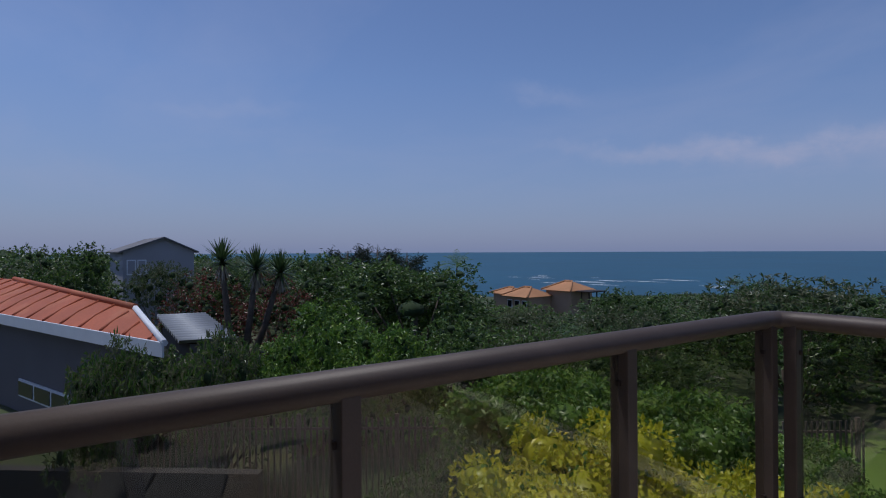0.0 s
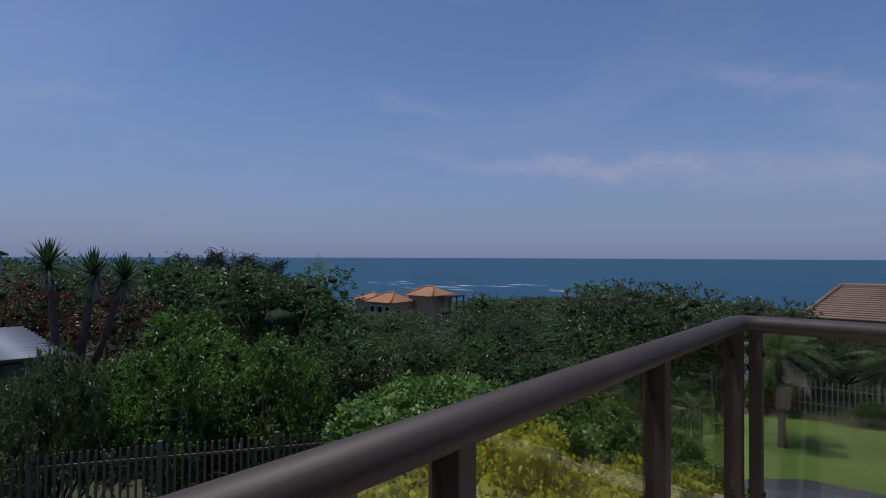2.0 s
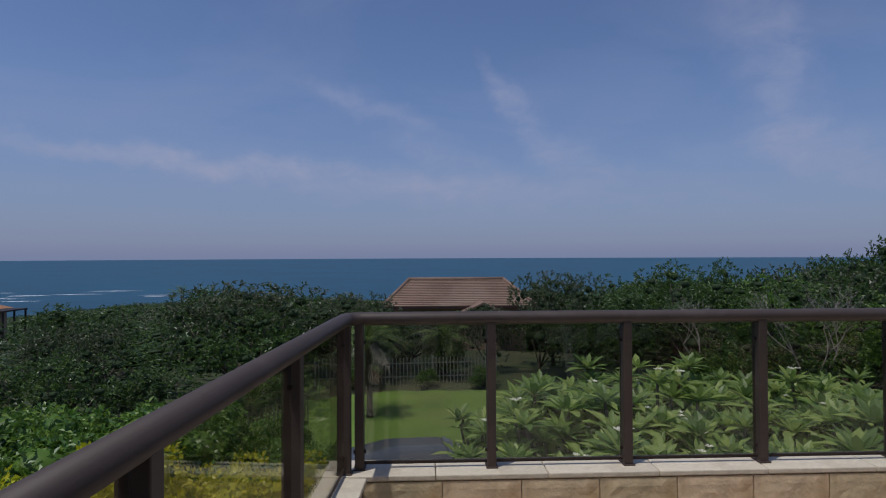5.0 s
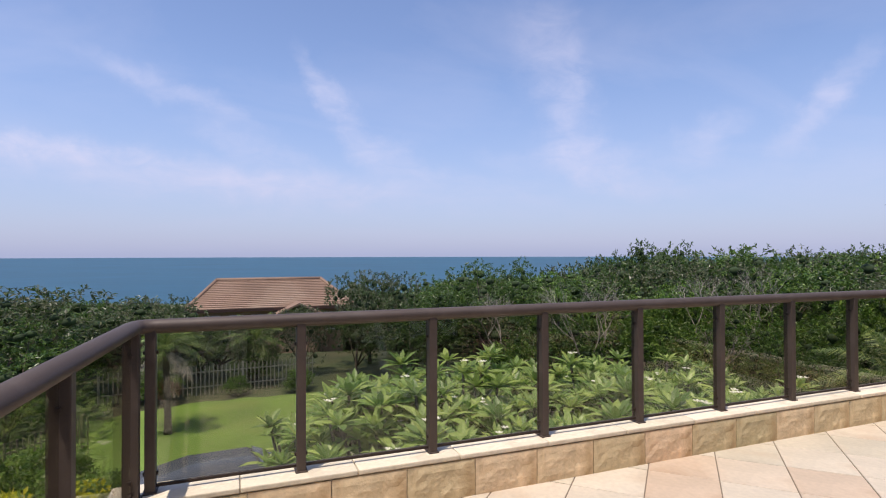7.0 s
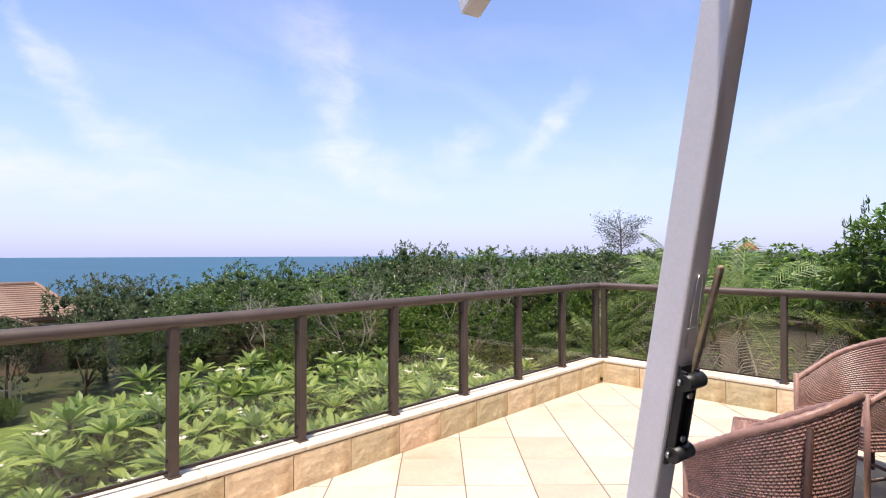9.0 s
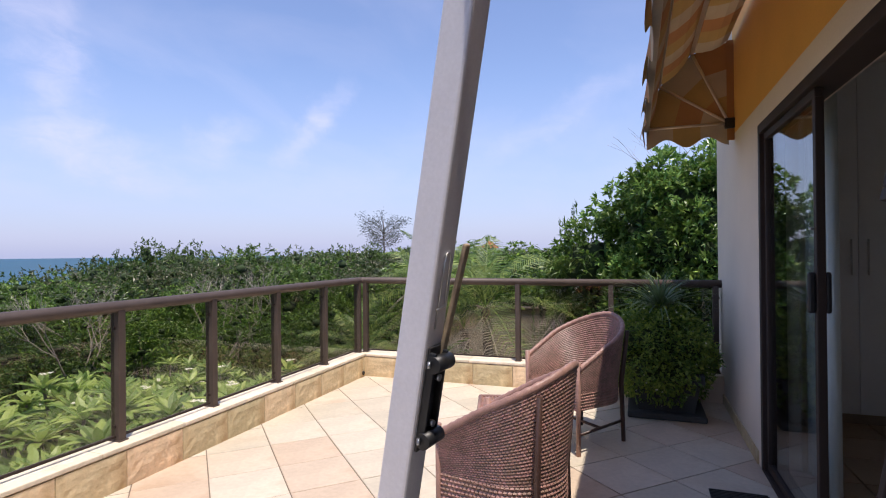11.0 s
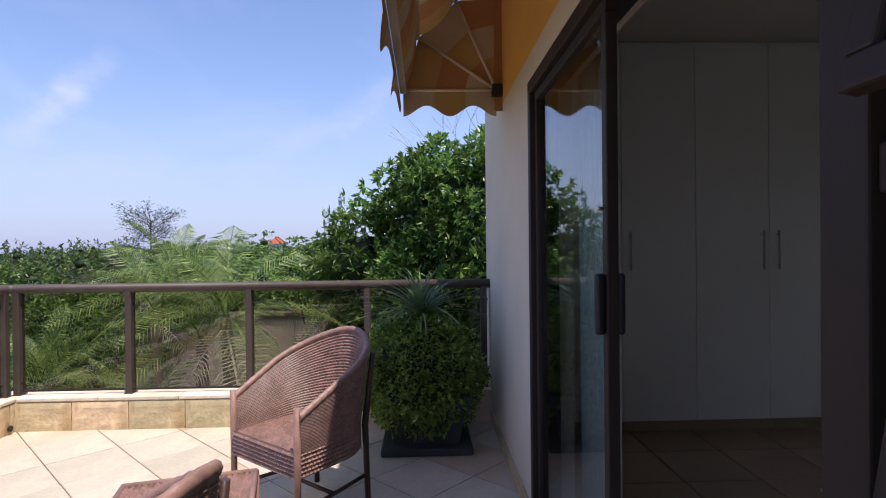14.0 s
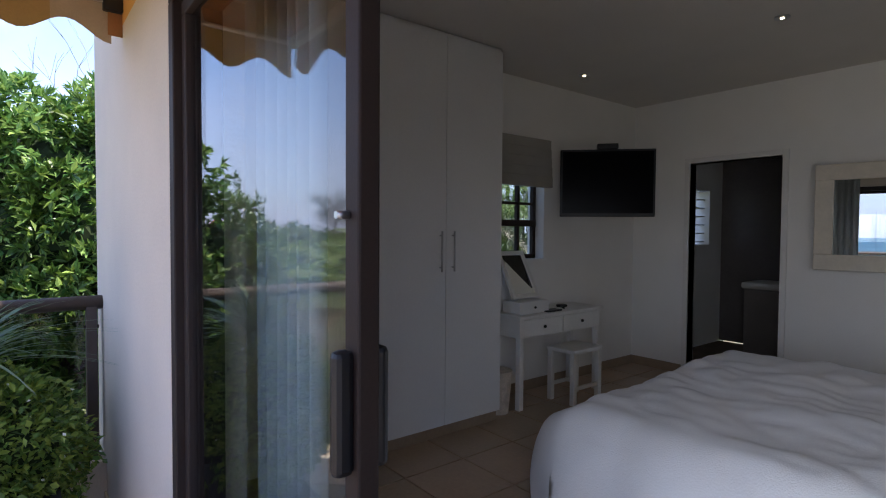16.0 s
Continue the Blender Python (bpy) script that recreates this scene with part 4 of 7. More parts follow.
MULL = 2.555
door_1 = tagged(new("door_1"), "dark aluminium sliding glass door standing open", "door", kind="structure")
GY = FY - 0.07
for dims in ((MULL, DOOR1, GY - 0.07, GY + 0.07, DOORH, DOORH + 0.06), (DOOR1 - 0.05, DOOR1, GY - 0.07, GY + 0.07, 0, DOORH), (MULL - 0.04, MULL + 0.04, GY - 0.06, GY + 0.06, 0, DOORH), (MULL, DOOR1, GY - 0.07, GY + 0.07, -0.012, 0.012)):
    boxed("frame_bar", dims, M_FRAME, door_1, 0.004)
for x0, x1, y in ((3.465, DOOR1 - 0.05, GY + 0.028),):
    leaf = new("sliding_leaf")
    leaf.parent = door_1
    frame_bars(leaf, x0, x1, 0.014, DOORH - 0.002, y, 0.042, 0.036, "leaf_bar")
    pane_in(leaf, x0 + 0.04, x1 - 0.04, 0.06, DOORH - 0.05, y)
    if x0 < 3.5:
        boxed("handle", (x0 + 0.008, x0 + 0.034, y + 0.018, y + 0.05, 1.09, 1.275), M_BLACK, leaf, 0.01, "black moulded pull handle")
        boxed("handle", (x0 + 0.008, x0 + 0.034, y - 0.042, y - 0.018, 1.09, 1.275), M_BLACK, leaf, 0.01)
        tubed("lock_knob", [(x0 + 0.027, y + 0.02, 1.47), (x0 + 0.027, y + 0.04, 1.47)], 0.006, M_STEEL, leaf)

window_1 = tagged(new("window_1"), "dark aluminium window with top-hung sashes pushed open", "window", kind="structure")
for dims in ((DOOR0, MULL - 0.042, GY - 0.05, GY + 0.05, DOORH, DOORH + 0.06), (DOOR0, DOOR0 + 0.05, GY - 0.05, GY + 0.05, 0, DOORH), (DOOR0 + 0.05, MULL - 0.042, GY - 0.05, GY + 0.05, 0.0, 0.06), (1.56, 1.62, GY - 0.05, GY + 0.05, 0.06, DOORH), (DOOR0 + 0.05, 1.56, GY - 0.05, GY + 0.05, 1.42, 1.48), (1.62, MULL - 0.042, GY - 0.05, GY + 0.05, 1.42, 1.48), (1.62, MULL - 0.042, GY - 0.05, GY + 0.05, 0.50, 0.56), (DOOR0 + 0.05, 1.56, GY - 0.05, GY + 0.05, 0.50, 0.56)):
    boxed("frame_bar", dims, M_FRAME, window_1, 0.004)
for x0, x1, z0, z1, tilt in ((1.63, 2.40, 1.49, 2.09, 12), (1.63, 2.44, 0.57, 1.41, 10), (0.66, 1.55, 1.49, 2.09, 0), (0.66, 1.55, 0.57, 1.41, 0)):
    sash = new("sash")
    sash.parent = window_1
    m = Matrix.Translation((0, GY + 0.055, z1)) @ Matrix.Rotation(radians(tilt), 4, "X") @ Matrix.Translation((0, -(GY + 0.055), -z1))
    frame_bars(sash, x0, x1, z0, z1, GY + 0.055, 0.036, 0.024, "sash_bar")
    pane_in(sash, x0 + 0.036, x1 - 0.036, z0 + 0.036, z1 - 0.036, GY + 0.055)
    if tilt:
        boxed("handle", ((x0 + x1) / 2 - 0.05, (x0 + x1) / 2 + 0.05, GY + 0.01, GY + 0.03, z0 + 0.01, z0 + 0.04), M_BLACK, sash, 0.004)
        tubed("stay_arm", [(x1 - 0.03, GY + 0.03, z0 + 0.03), (x1 - 0.03, GY - 0.02, z0 + 0.2)], 0.006, M_STEEL, sash)
    sash.matrix_world = m
for x0, x1 in ((0.65, 1.56), (1.62, MULL - 0.042)):
    pane_in(window_1, x0, x1, 0.06, 0.50, GY)


# ---- awning ----
M_AWN = []
for nm, col in (("awning_cream", (0.44, 0.33, 0.20)), ("awning_terracotta", (0.38, 0.17, 0.06)), ("awning_ochre", (0.41, 0.25, 0.08))):
    m_ = material(nm, col, 0.85, 0, 0.1, 5, 0.15, 150)
    nt_ = m_.node_tree
    tr_ = nt_.nodes.new("ShaderNodeBsdfTranslucent"); tr_.inputs["Color"].default_value = (*col, 1)
    mx_ = nt_.nodes.new("ShaderNodeMixShader"); mx_.inputs[0].default_value = 0.08
    nt_.links.new(nt_.nodes["Principled BSDF"].outputs[0], mx_.inputs[1]); nt_.links.new(tr_.outputs[0], mx_.inputs[2]); nt_.links.new(mx_.outputs[0], nt_.nodes["Material Output"].inputs[0])
    M_AWN.append(m_)
M_AWNBAR = material("awning_bar", (0.62, 0.52, 0.40), 0.5, 0.1, 0.08, 4, 0.05, 80)


def make_awning(x0, x1):
    ob = thing("awning", "striped cream, ochre and terracotta canopy awning with scalloped edge", "awning")
    piv_y, piv_z, R = FY + 0.04, 2.36, 0.60
    angles = [0, 32, 64, 90]
    tip = [(piv_y + R * math.cos(radians(a)) * (1.0 if a < 80 else 0), piv_z + R * 1.08 * math.sin(radians(a))) for a in angles]
    n = int((x1 - x0) / 0.21)
    dx = (x1 - x0) / n
    for k in range(3):                       # cover: bands of cloth between the ribs, one strip of each colour
        for i in range(n):
            verts = []
            for s in range(5):
                t = s / 4
                y = tip[k][0] * (1 - t) + tip[k + 1][0] * t
                z = tip[k][1] * (1 - t) + tip[k + 1][1] * t
                sag = -0.03 * math.sin(math.pi * t)
                verts += [(x0 + i * dx, y + sag * 0.7, z + sag), (x0 + (i + 1) * dx, y + sag * 0.7, z + sag)]
            pydata("cloth_band", verts, [(2 * s, 2 * s + 1, 2 * s + 3, 2 * s + 2) for s in range(4)], M_AWN[(i + k) % 3], ob)
    for x in (x0, x1):                       # side cheeks in wedges
        for k in range(3):
            for r in range(3):
                r0, r1 = 0.02 + 0.32 * r, 0.02 + 0.32 * (r + 1)
                q = []
                for rr, (ty, tz) in ((r0, tip[k]), (r1, tip[k]), (r1, tip[k + 1]), (r0, tip[k + 1])):
                    q.append((x, piv_y + (ty - piv_y) * rr, piv_z + (tz - piv_z) * rr))
                pydata("cheek_panel", q, [(0, 1, 2, 3)], M_AWN[(r + k) % 3], ob)
        boxed("back_strip", (x - 0.004, x + 0.004, FY + 0.001, piv_y + 0.012, piv_z - 0.13, piv_z + R * 1.08), M_AWN[1], ob)
        for k in range(3):
            tubed("rib", [(x - 0.012 * (1 if x == x1 else -1), piv_y, piv_z), (x - 0.012 * (1 if x == x1 else -1), tip[k][0], tip[k][1])], 0.011, M_AWNBAR, ob)
        boxed("pivot_bracket", (x - 0.03, x + 0.03, FY, FY + 0.07, piv_z - 0.04, piv_z + 0.04), M_BLACK, ob, 0.006)
        # scalloped side valance
        q, f = [], []
        for i in range(25):
            t = i / 24
            drop = 0.13 + 0.035 * math.cos(4 * math.pi * t) * (1 if t < 0.98 else 1)
            q += [(x, piv_y + (tip[0][0] - piv_y) * t, piv_z), (x, piv_y + (tip[0][0] - piv_y) * t, piv_z - drop)]
        for c in range(3):
            pydata("valance", q[16 * c:16 * c + 18], [(2 * i, 2 * i + 1, 2 * i + 3, 2 * i + 2) for i in range(8)], M_AWN[(0, 2, 0)[c]], ob)
    for k in range(3):
        boxed("front_bar", (x0, x1, tip[k][0] - 0.02, tip[k][0] + 0.02, tip[k][1] - 0.02, tip[k][1] + 0.02), M_AWNBAR, ob, 0.004)
    q = []
    m = n * 6
    for i in range(m + 1):
        t = i / m
        drop = 0.13 + 0.04 * math.cos(2 * math.pi * t * n / 1.6)
        wob = 0.02 * math.sin(t * 43) + 0.05 * (drop - 0.09)
        q += [(x0 + (x1 - x0) * t, tip[0][0] + 0.022, piv_z - 0.01), (x0 + (x1 - x0) * t, tip[0][0] + 0.03 + wob, piv_z - drop)]
    for c in range(n):
        pydata("valance", q[12 * c:12 * c + 14], [(2 * i, 2 * i + 1, 2 * i + 3, 2 * i + 2) for i in range(6)], M_AWN[c % 3], ob)


make_awning(0.35, 5.35)


# ---- wicker armchairs ----
def weave(bm, surf, nu, nv, height=0.006):
    """Basket weave over a surface: a small raised pad for each crossing, staggered row by row."""
    for j in range(nv):
        for i in range(nu):
            off = 0.5 if j % 2 else 0.0
            u0, u1 = (i + off) / nu, (i + off + 0.97) / nu
            if u1 > 1.0:
                u0, u1 = i / nu, 1.0
            v0, v1 = (j + 0.03) / nv, (j + 0.97) / nv
            p = [Vector(surf(u, v)) for u, v in ((u0, v0), (u1, v0), (u1, v1), (u0, v1))]
            n = (p[1] - p[0]).cross(p[3] - p[0])
            if n.length < 1e-9:
                continue
            n.normalize()
            c = (p[0] + p[1] + p[2] + p[3]) / 4
            vs = [bm.verts.new(q - n * height * 0.5) for q in p]
            m0 = bm.verts.new((p[0] + p[3]) / 2 * 0.75 + c * 0.25 + n * height)
            m1 = bm.verts.new((p[1] + p[2]) / 2 * 0.75 + c * 0.25 + n * height)
            for f in ((vs[0], vs[1], m1, m0), (m0, m1, vs[2], vs[3]), (vs[0], m0, vs[3]), (vs[1], vs[2], m1)):
                bm.faces.new(f)


def armchair_at(m):
    ob = thing("wicker_armchair", "brown woven wicker tub armchair with dark legs on the tiles", "armchair", group="balcony armchairs")
    W, SZ = 0.285, 0.42

    def plan(u):
        L = 0.30
        arc = math.pi * W
        s = u * (2 * L + arc)
        if s < L:
            return Vector((-W, 0.27 - s, 0)), Vector((-1, 0, 0)), 1 - s / L
        if s < L + arc:
            a = (s - L) / W
            return Vector((-W * math.cos(a), -0.03 - W * math.sin(a), 0)), Vector((-math.cos(a), -math.sin(a), 0)), 0
        s2 = s - L - arc
        return Vector((W, -0.03 + s2, 0)), Vector((1, 0, 0)), s2 / L

    def rim(u):
        k = 1 - math.sqrt((2 * u - 1) ** 2 + 0.03)
        return 0.585 + 0.365 * max(0.0, k)

    def shell(side):
        def f(u, v):
            p, n, _ = plan(u)
            z = SZ - 0.02 + (rim(u) - SZ + 0.02) * v
            out = 0.055 * ((z - SZ) / 0.4) + 0.012 * side
            return p + n * out + Vector((0, 0, z))
        return f

    bm = bmesh.new()
    weave(bm, shell(1), 80, 28, 0.003)
    weave(bm, lambda u, v: shell(-1)(1 - u, v), 80, 28, 0.003)
    for i in range(64):                      # the canes behind the weave
        for j in range(8):
            bm.faces.new([bm.verts.new(shell(0)(u / 64, v / 8)) for u, v in ((i, j), (i + 1, j), (i + 1, j + 1), (i, j + 1))])
    part("backrest", bm, M_WICKER, ob, "woven wicker tub back and arms")
    bm = bmesh.new()
    weave(bm, lambda u, v: Vector(((u - 0.5) * 2 * W * (1 if v > 0.45 else math.sqrt(max(0.02, 1 - ((0.45 - v) / 0.46) ** 2))), -0.30 + 0.58 * v, SZ + 0.02 * math.sin(math.pi * u) * math.sin(math.pi * v))), 30, 26)
    part("seat", bm, M_WICKER, ob, "woven wicker seat")
    bm = bmesh.new()
    weave(bm, lambda u, v: plan(u)[0] + plan(u)[1] * 0.012 + Vector((0, 0, 0.30 + 0.12 * v)), 64, 6)
    weave(bm, lambda u, v: Vector((W - 2 * W * u, 0.283, 0.30 + 0.12 * v)), 24, 6)
    for i in range(48):                      # backing behind the weave
        bm.faces.new([bm.verts.new(plan(u)[0] + plan(u)[1] * 0.009 + Vector((0, 0, z))) for u, z in ((i / 48, 0.30), ((i + 1) / 48, 0.30), ((i + 1) / 48, 0.43), (i / 48, 0.43))])
    bm.faces.new([bm.verts.new((x, 0.279, z)) for x, z in ((-W, 0.30), (W, 0.30), (W, 0.43), (-W, 0.43))])
    part("apron", bm, M_WICKER, ob)
    pts, rad = [], []
    for i in range(141):
        u = i / 140
        p, n, _ = plan(u)
        pts.append(p + n * (0.055 * (rim(u) - SZ) / 0.4) + Vector((0, 0, rim(u) + 0.005)))
        rad.append(0.019 + 0.0016 * math.sin(i * 1.55))
    bm = bmesh.new()
    tube(bm, pts, rad, 8)
    part("braided_rim", bm, M_WICKER, ob, "braided wicker rim")
    for sx in (-1, 1):
        tubed("leg", [(sx * (W + 0.005), 0.27, 0), (sx * (W + 0.01), 0.27, 0.63)], 0.018, M_WICKER, ob, label="wicker-wrapped front leg")
        tubed("leg", [(sx * 0.235, -0.275, 0), (sx * 0.225, -0.265, 0.42), (sx * 0.262, -0.30, 0.80)], [0.017, 0.02, 0.016], M_WOODLEG, ob, label="dark back leg")
        tubed("stretcher", [(sx * (W + 0.005), 0.27, 0.14), (sx * 0.214, -0.262, 0.14)], 0.011, M_WOODLEG, ob)
    tubed("stretcher", [(-0.25, 0.0, 0.14), (0.25, 0.0, 0.14)], 0.011, M_WOODLEG, ob)
    ob.matrix_world = m
    return ob


M_WOODLEG = material("dark_leg", (0.06, 0.03, 0.022), 0.4, 0, 0.2, 8, 0.1, 60)
SLIM = Matrix.Diagonal((0.9, 0.9, 1, 1))
chair = armchair_at(pose(4.71, -2.56, 0, 0, 0, 50) @ SLIM)
copy_thing(chair, pose(3.06, -2.42, 0, 0, 0, -12) @ SLIM)


def wicker_table(cx, cy, w, h, turn):
    ob = thing("side_table", "low square brown wicker side table between the armchairs", "side table")
    a = w / 2
    bm = bmesh.new()
    weave(bm, lambda u, v: Vector((-a + w * u, -a + w * v, h)), 16, 22, 0.006)
    box(bm, -a + 0.005, a - 0.005, -a + 0.005, a - 0.005, h - 0.02, h - 0.004)
    part("tabletop", bm, M_WICKER, ob, "woven wicker top")
    for k in range(4):
        m = Matrix.Rotation(k * math.pi / 2, 4, "Z")
        bm = bmesh.new()
        weave(bm, lambda u, v: m @ Vector((-a + w * u, -a, 0.05 + (h - 0.05) * v)), 14, 18, 0.006)
        box(bm, -a + 0.01, a - 0.01, -a + 0.004, -a + 0.012, 0.055, h - 0.021, 0.0, m)
        part("side_panel", bm, M_WICKER, ob)
        bm = bmesh.new()
        tube(bm, [m @ Vector((-a, -a, 0)), m @ Vector((-a, -a, h))], 0.014, 8)
        part("corner_post", bm, M_WICKER, ob)
        bm = bmesh.new()
        tube(bm, [m @ Vector((-a, -a, h)), m @ Vector((a, -a, h))], 0.012, 8)
        part("edge_braid", bm, M_WICKER, ob)
    ob.matrix_world = pose(cx, cy, 0, 0, 0, turn)


wicker_table(3.82, -2.32, 0.48, 0.45, 14)


# ---- parasol mast ----
def parasol():
    ob = thing("parasol_mast", "white cantilever parasol mast leaning, with steel hook and black hinge", "parasol")
    d = Vector((-0.074, -0.186, 1.0)).normalized()
    foot = Vector((1.818, -2.498, 1.12)) - d * (1.12 / d.z)
    side = Vector((-0.2, -0.98, 0)); side = (side - d * side.dot(d)).normalized()
    face = d.cross(side).normalized()
    rot = Matrix((side, face, d)).transposed().to_4x4()
    base = Matrix.Translation(foot) @ rot
    bm = bmesh.new()
    box(bm, -0.038, 0.038, -0.038, 0.038, 0.02, 3.1, 0.007)
    part("mast", bm, M_ALUWHITE, ob).matrix_world = base
    bm = bmesh.new()
    box(bm, 0.0385, 0.047, -0.026, 0.030, 0.95, 1.20, 0.003)
    for q in (-1, 1):
        box(bm, 0.046, 0.062, q * 0.024 - 0.004, q * 0.024 + 0.004, 0.97, 1.19, 0.002)
    for zz in (0.985, 1.165):
        tube(bm, [(0.062, -0.034, zz), (0.062, 0.034, zz)], [0.019, 0.019], 14)
    part("hinge_plate", bm, M_BLACK, ob, "black plastic hinge plate").matrix_world = base
    for zz, yy in ((0.985, -0.036), (1.165, -0.036), (1.02, 0.0), (1.13, 0.0)):
        bm = bmesh.new()
        tube(bm, [(0.056, yy, zz), (0.052 if yy else 0.066, yy - (0.004 if yy else 0), zz)], 0.008, 10)
        part("bolt", bm, M_STEEL, ob, "steel bolt head").matrix_world = base
    bm = bmesh.new()
    tube(bm, [(0.041, -0.012, 1.24), (0.043, -0.012, 1.40), (0.043, -0.006, 1.412), (0.043, 0.004, 1.415), (0.043, 0.012, 1.405), (0.043, 0.014, 1.30), (0.043, 0.014, 1.29), (0.043, -0.02, 1.285)], 0.0028, 6)
    part("hook", bm, M_STEEL, ob, "bent steel hook").matrix_world = base
    bm = bmesh.new()
    box(bm, 0.040, 0.052, 0.018, 0.040, 1.16, 1.44, 0.005, Matrix.Translation((0.045, 0, 1.18)) @ Matrix.Rotation(radians(5), 4, "Y") @ Matrix.Translation((-0.045, 0, -1.18)))
    part("lever", bm, material("worn_lever", (0.36, 0.27, 0.17), 0.6, 0.1, 0.3, 20, 0.1, 80), ob, "worn brown lever").matrix_world = base
    bm = bmesh.new()
    tube(bm, [(0.030, 0, 2.05), (0.043, 0, 2.05)], 0.011, 12)
    part("bolt", bm, M_STEEL, ob, "steel bolt head").matrix_world = base
    top = foot + d * 2.95
    tip = Vector((2.0, -1.70, 2.33))
    bm = bmesh.new()
    L = (top - tip).length
    box(bm, -0.04, 0.04, -0.03, 0.03, 0, L, 0.005)
    part("arm", bm, M_ALUWHITE, ob).matrix_world = Matrix.Translation(tip) @ (top - tip).to_track_quat("Z", "Y").to_matrix().to_4x4()
    s0 = foot + d * 2.9 + Vector((-0.13, 0.05, 0))
    tubed("strap", [tuple(s0), tuple(s0 - Vector((0, 0, 0.55)))], 0.009, M_BLACK, ob)
    M_BASE = material("base_concrete", (0.35, 0.33, 0.31), 0.9, 0, 0.15, 6, 0.3, 40)
    for sx in (-1, 1):
        for sy in (-1, 1):
            boxed("base_slab", (min(sx * 0.01, sx * 0.40), max(sx * 0.01, sx * 0.40), min(sy * 0.01, sy * 0.40), max(sy * 0.01, sy * 0.40), 0.0, 0.06), M_BASE, ob, 0.008, m=Matrix.Translation((foot.x + 0.12, foot.y, 0)) @ Matrix.Rotation(radians(14), 4, "Z"))


parasol()


# ---- pot plant, mat ----
def pot_plant():
    rnd = random.Random(8)
    pot = thing("planter", "dark square planter on a tray beside the facade", "planter")
    M_POT = material("dark_fibre_cement", (0.04, 0.043, 0.042), 0.8, 0, 0.25, 6, 0.3, 50)
    cx, cy = 5.66, -3.20
    bm = bmesh.new()
    for z0, z1, r0, r1 in ((0.03, 0.36, 0.21, 0.27), (0.30, 0.37, 0.285, 0.285)):
        t = bmesh.ops.create_cone(bm, cap_ends=True, segments=4, radius1=r0 * 1.414, radius2=r1 * 1.414, depth=z1 - z0, matrix=Matrix.Translation((cx, cy, (z0 + z1) / 2)) @ Matrix.Rotation(radians(45), 4, "Z"))
    part("pot", bm, M_POT, pot)
    bm = bmesh.new()
    box(bm, cx - 0.31, cx + 0.31, cy - 0.30, cy + 0.30, 0.0, 0.05, 0.012)
    part("tray", bm, M_POT, pot)
    bush = thing("potted_shrub", "dense dark green shrub with tiny pale flowers in the planter", "shrub")
    cs, ns = [], []
    for _ in range(12000):
        d = Vector((rnd.gauss(0, 1), rnd.gauss(0, 1), rnd.gauss(0, 1))).normalized()
        k = 0.80 + 0.22 * rnd.random() + 0.22 * noise.noise(d * 2.5) + 0.1 * noise.noise(d * 7)
        p = Vector((cx + d.x * 0.43 * k, cy + 0.04 + d.y * 0.43 * k, 0.47 + d.z * 0.42 * k))
        if p.z > 0.11 and p.y > FY + 0.03:
            cs.append(p); ns.append(d)
    leaves("foliage", cs, ns, 3, 0.04, 0.024, leaf_material("leaf_potted", (0.20, 0.30, 0.055), 0.5), bush, 0.2)
    # solid core painted dark, as the shade within the bush
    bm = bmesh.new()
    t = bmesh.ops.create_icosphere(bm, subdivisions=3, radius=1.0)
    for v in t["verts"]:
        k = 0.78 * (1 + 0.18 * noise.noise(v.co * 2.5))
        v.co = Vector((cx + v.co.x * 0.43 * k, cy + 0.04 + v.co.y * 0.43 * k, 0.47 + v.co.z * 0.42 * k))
    part("foliage_core_shade", bm, M_CORESHADE, bush)
    sel = rnd.sample(range(len(cs)), 170)
    leaves("flowers", [cs[i] + ns[i] * 0.02 for i in sel], [ns[i] for i in sel], 9, 0.018, 0.018, M_PETAL, bush, 0, 0.4)
    tuft = thing("ponytail_plant", "tuft of long narrow arching leaves rising from the planter", "plant")
    verts, faces = [], []
    for i in range(150):
        a, el = rnd.uniform(0, 6.283), rnd.uniform(0.45, 1.5)
        L = rnd.uniform(0.40, 0.64)
        o = len(verts)
        for s in range(8):
            t = s / 7
            r = L * t * math.cos(el) + 0.28 * L * t * t
            z = 0.86 + L * t * math.sin(el) - 0.55 * L * t * t * (1.25 - 0.5 * math.sin(el))
            w = 0.011 * (1 - t) + 0.001
            c = Vector((cx - 0.05 + r * math.cos(a), cy + 0.03 + r * math.sin(a), z))
            sd = Vector((-math.sin(a), math.cos(a), 0)) * w
            verts += [tuple(c - sd), tuple(c + sd)]
        faces += [(o + 2 * s, o + 2 * s + 1, o + 2 * s + 3, o + 2 * s + 2) for s in range(7)]
    pydata("foliage", verts, faces, leaf_material("leaf_ponytail", (0.16, 0.23, 0.10), 0.2), tuft)
    mat_ = thing("doormat", "black ribbed rubber doormat before the sliding door", "doormat")
    boxed("sheet", (3.42, 4.06, -3.66, -3.36, 0.002, 0.012), M_BLACK, mat_, 0.002)
    bm = bmesh.new()
    for i in range(32):
        x = 3.44 + i * 0.0195
        box(bm, x, x + 0.011, -3.65, -3.355, 0.011, 0.021)
    part("ribs", bm, M_BLACK, mat_)


pot_plant()


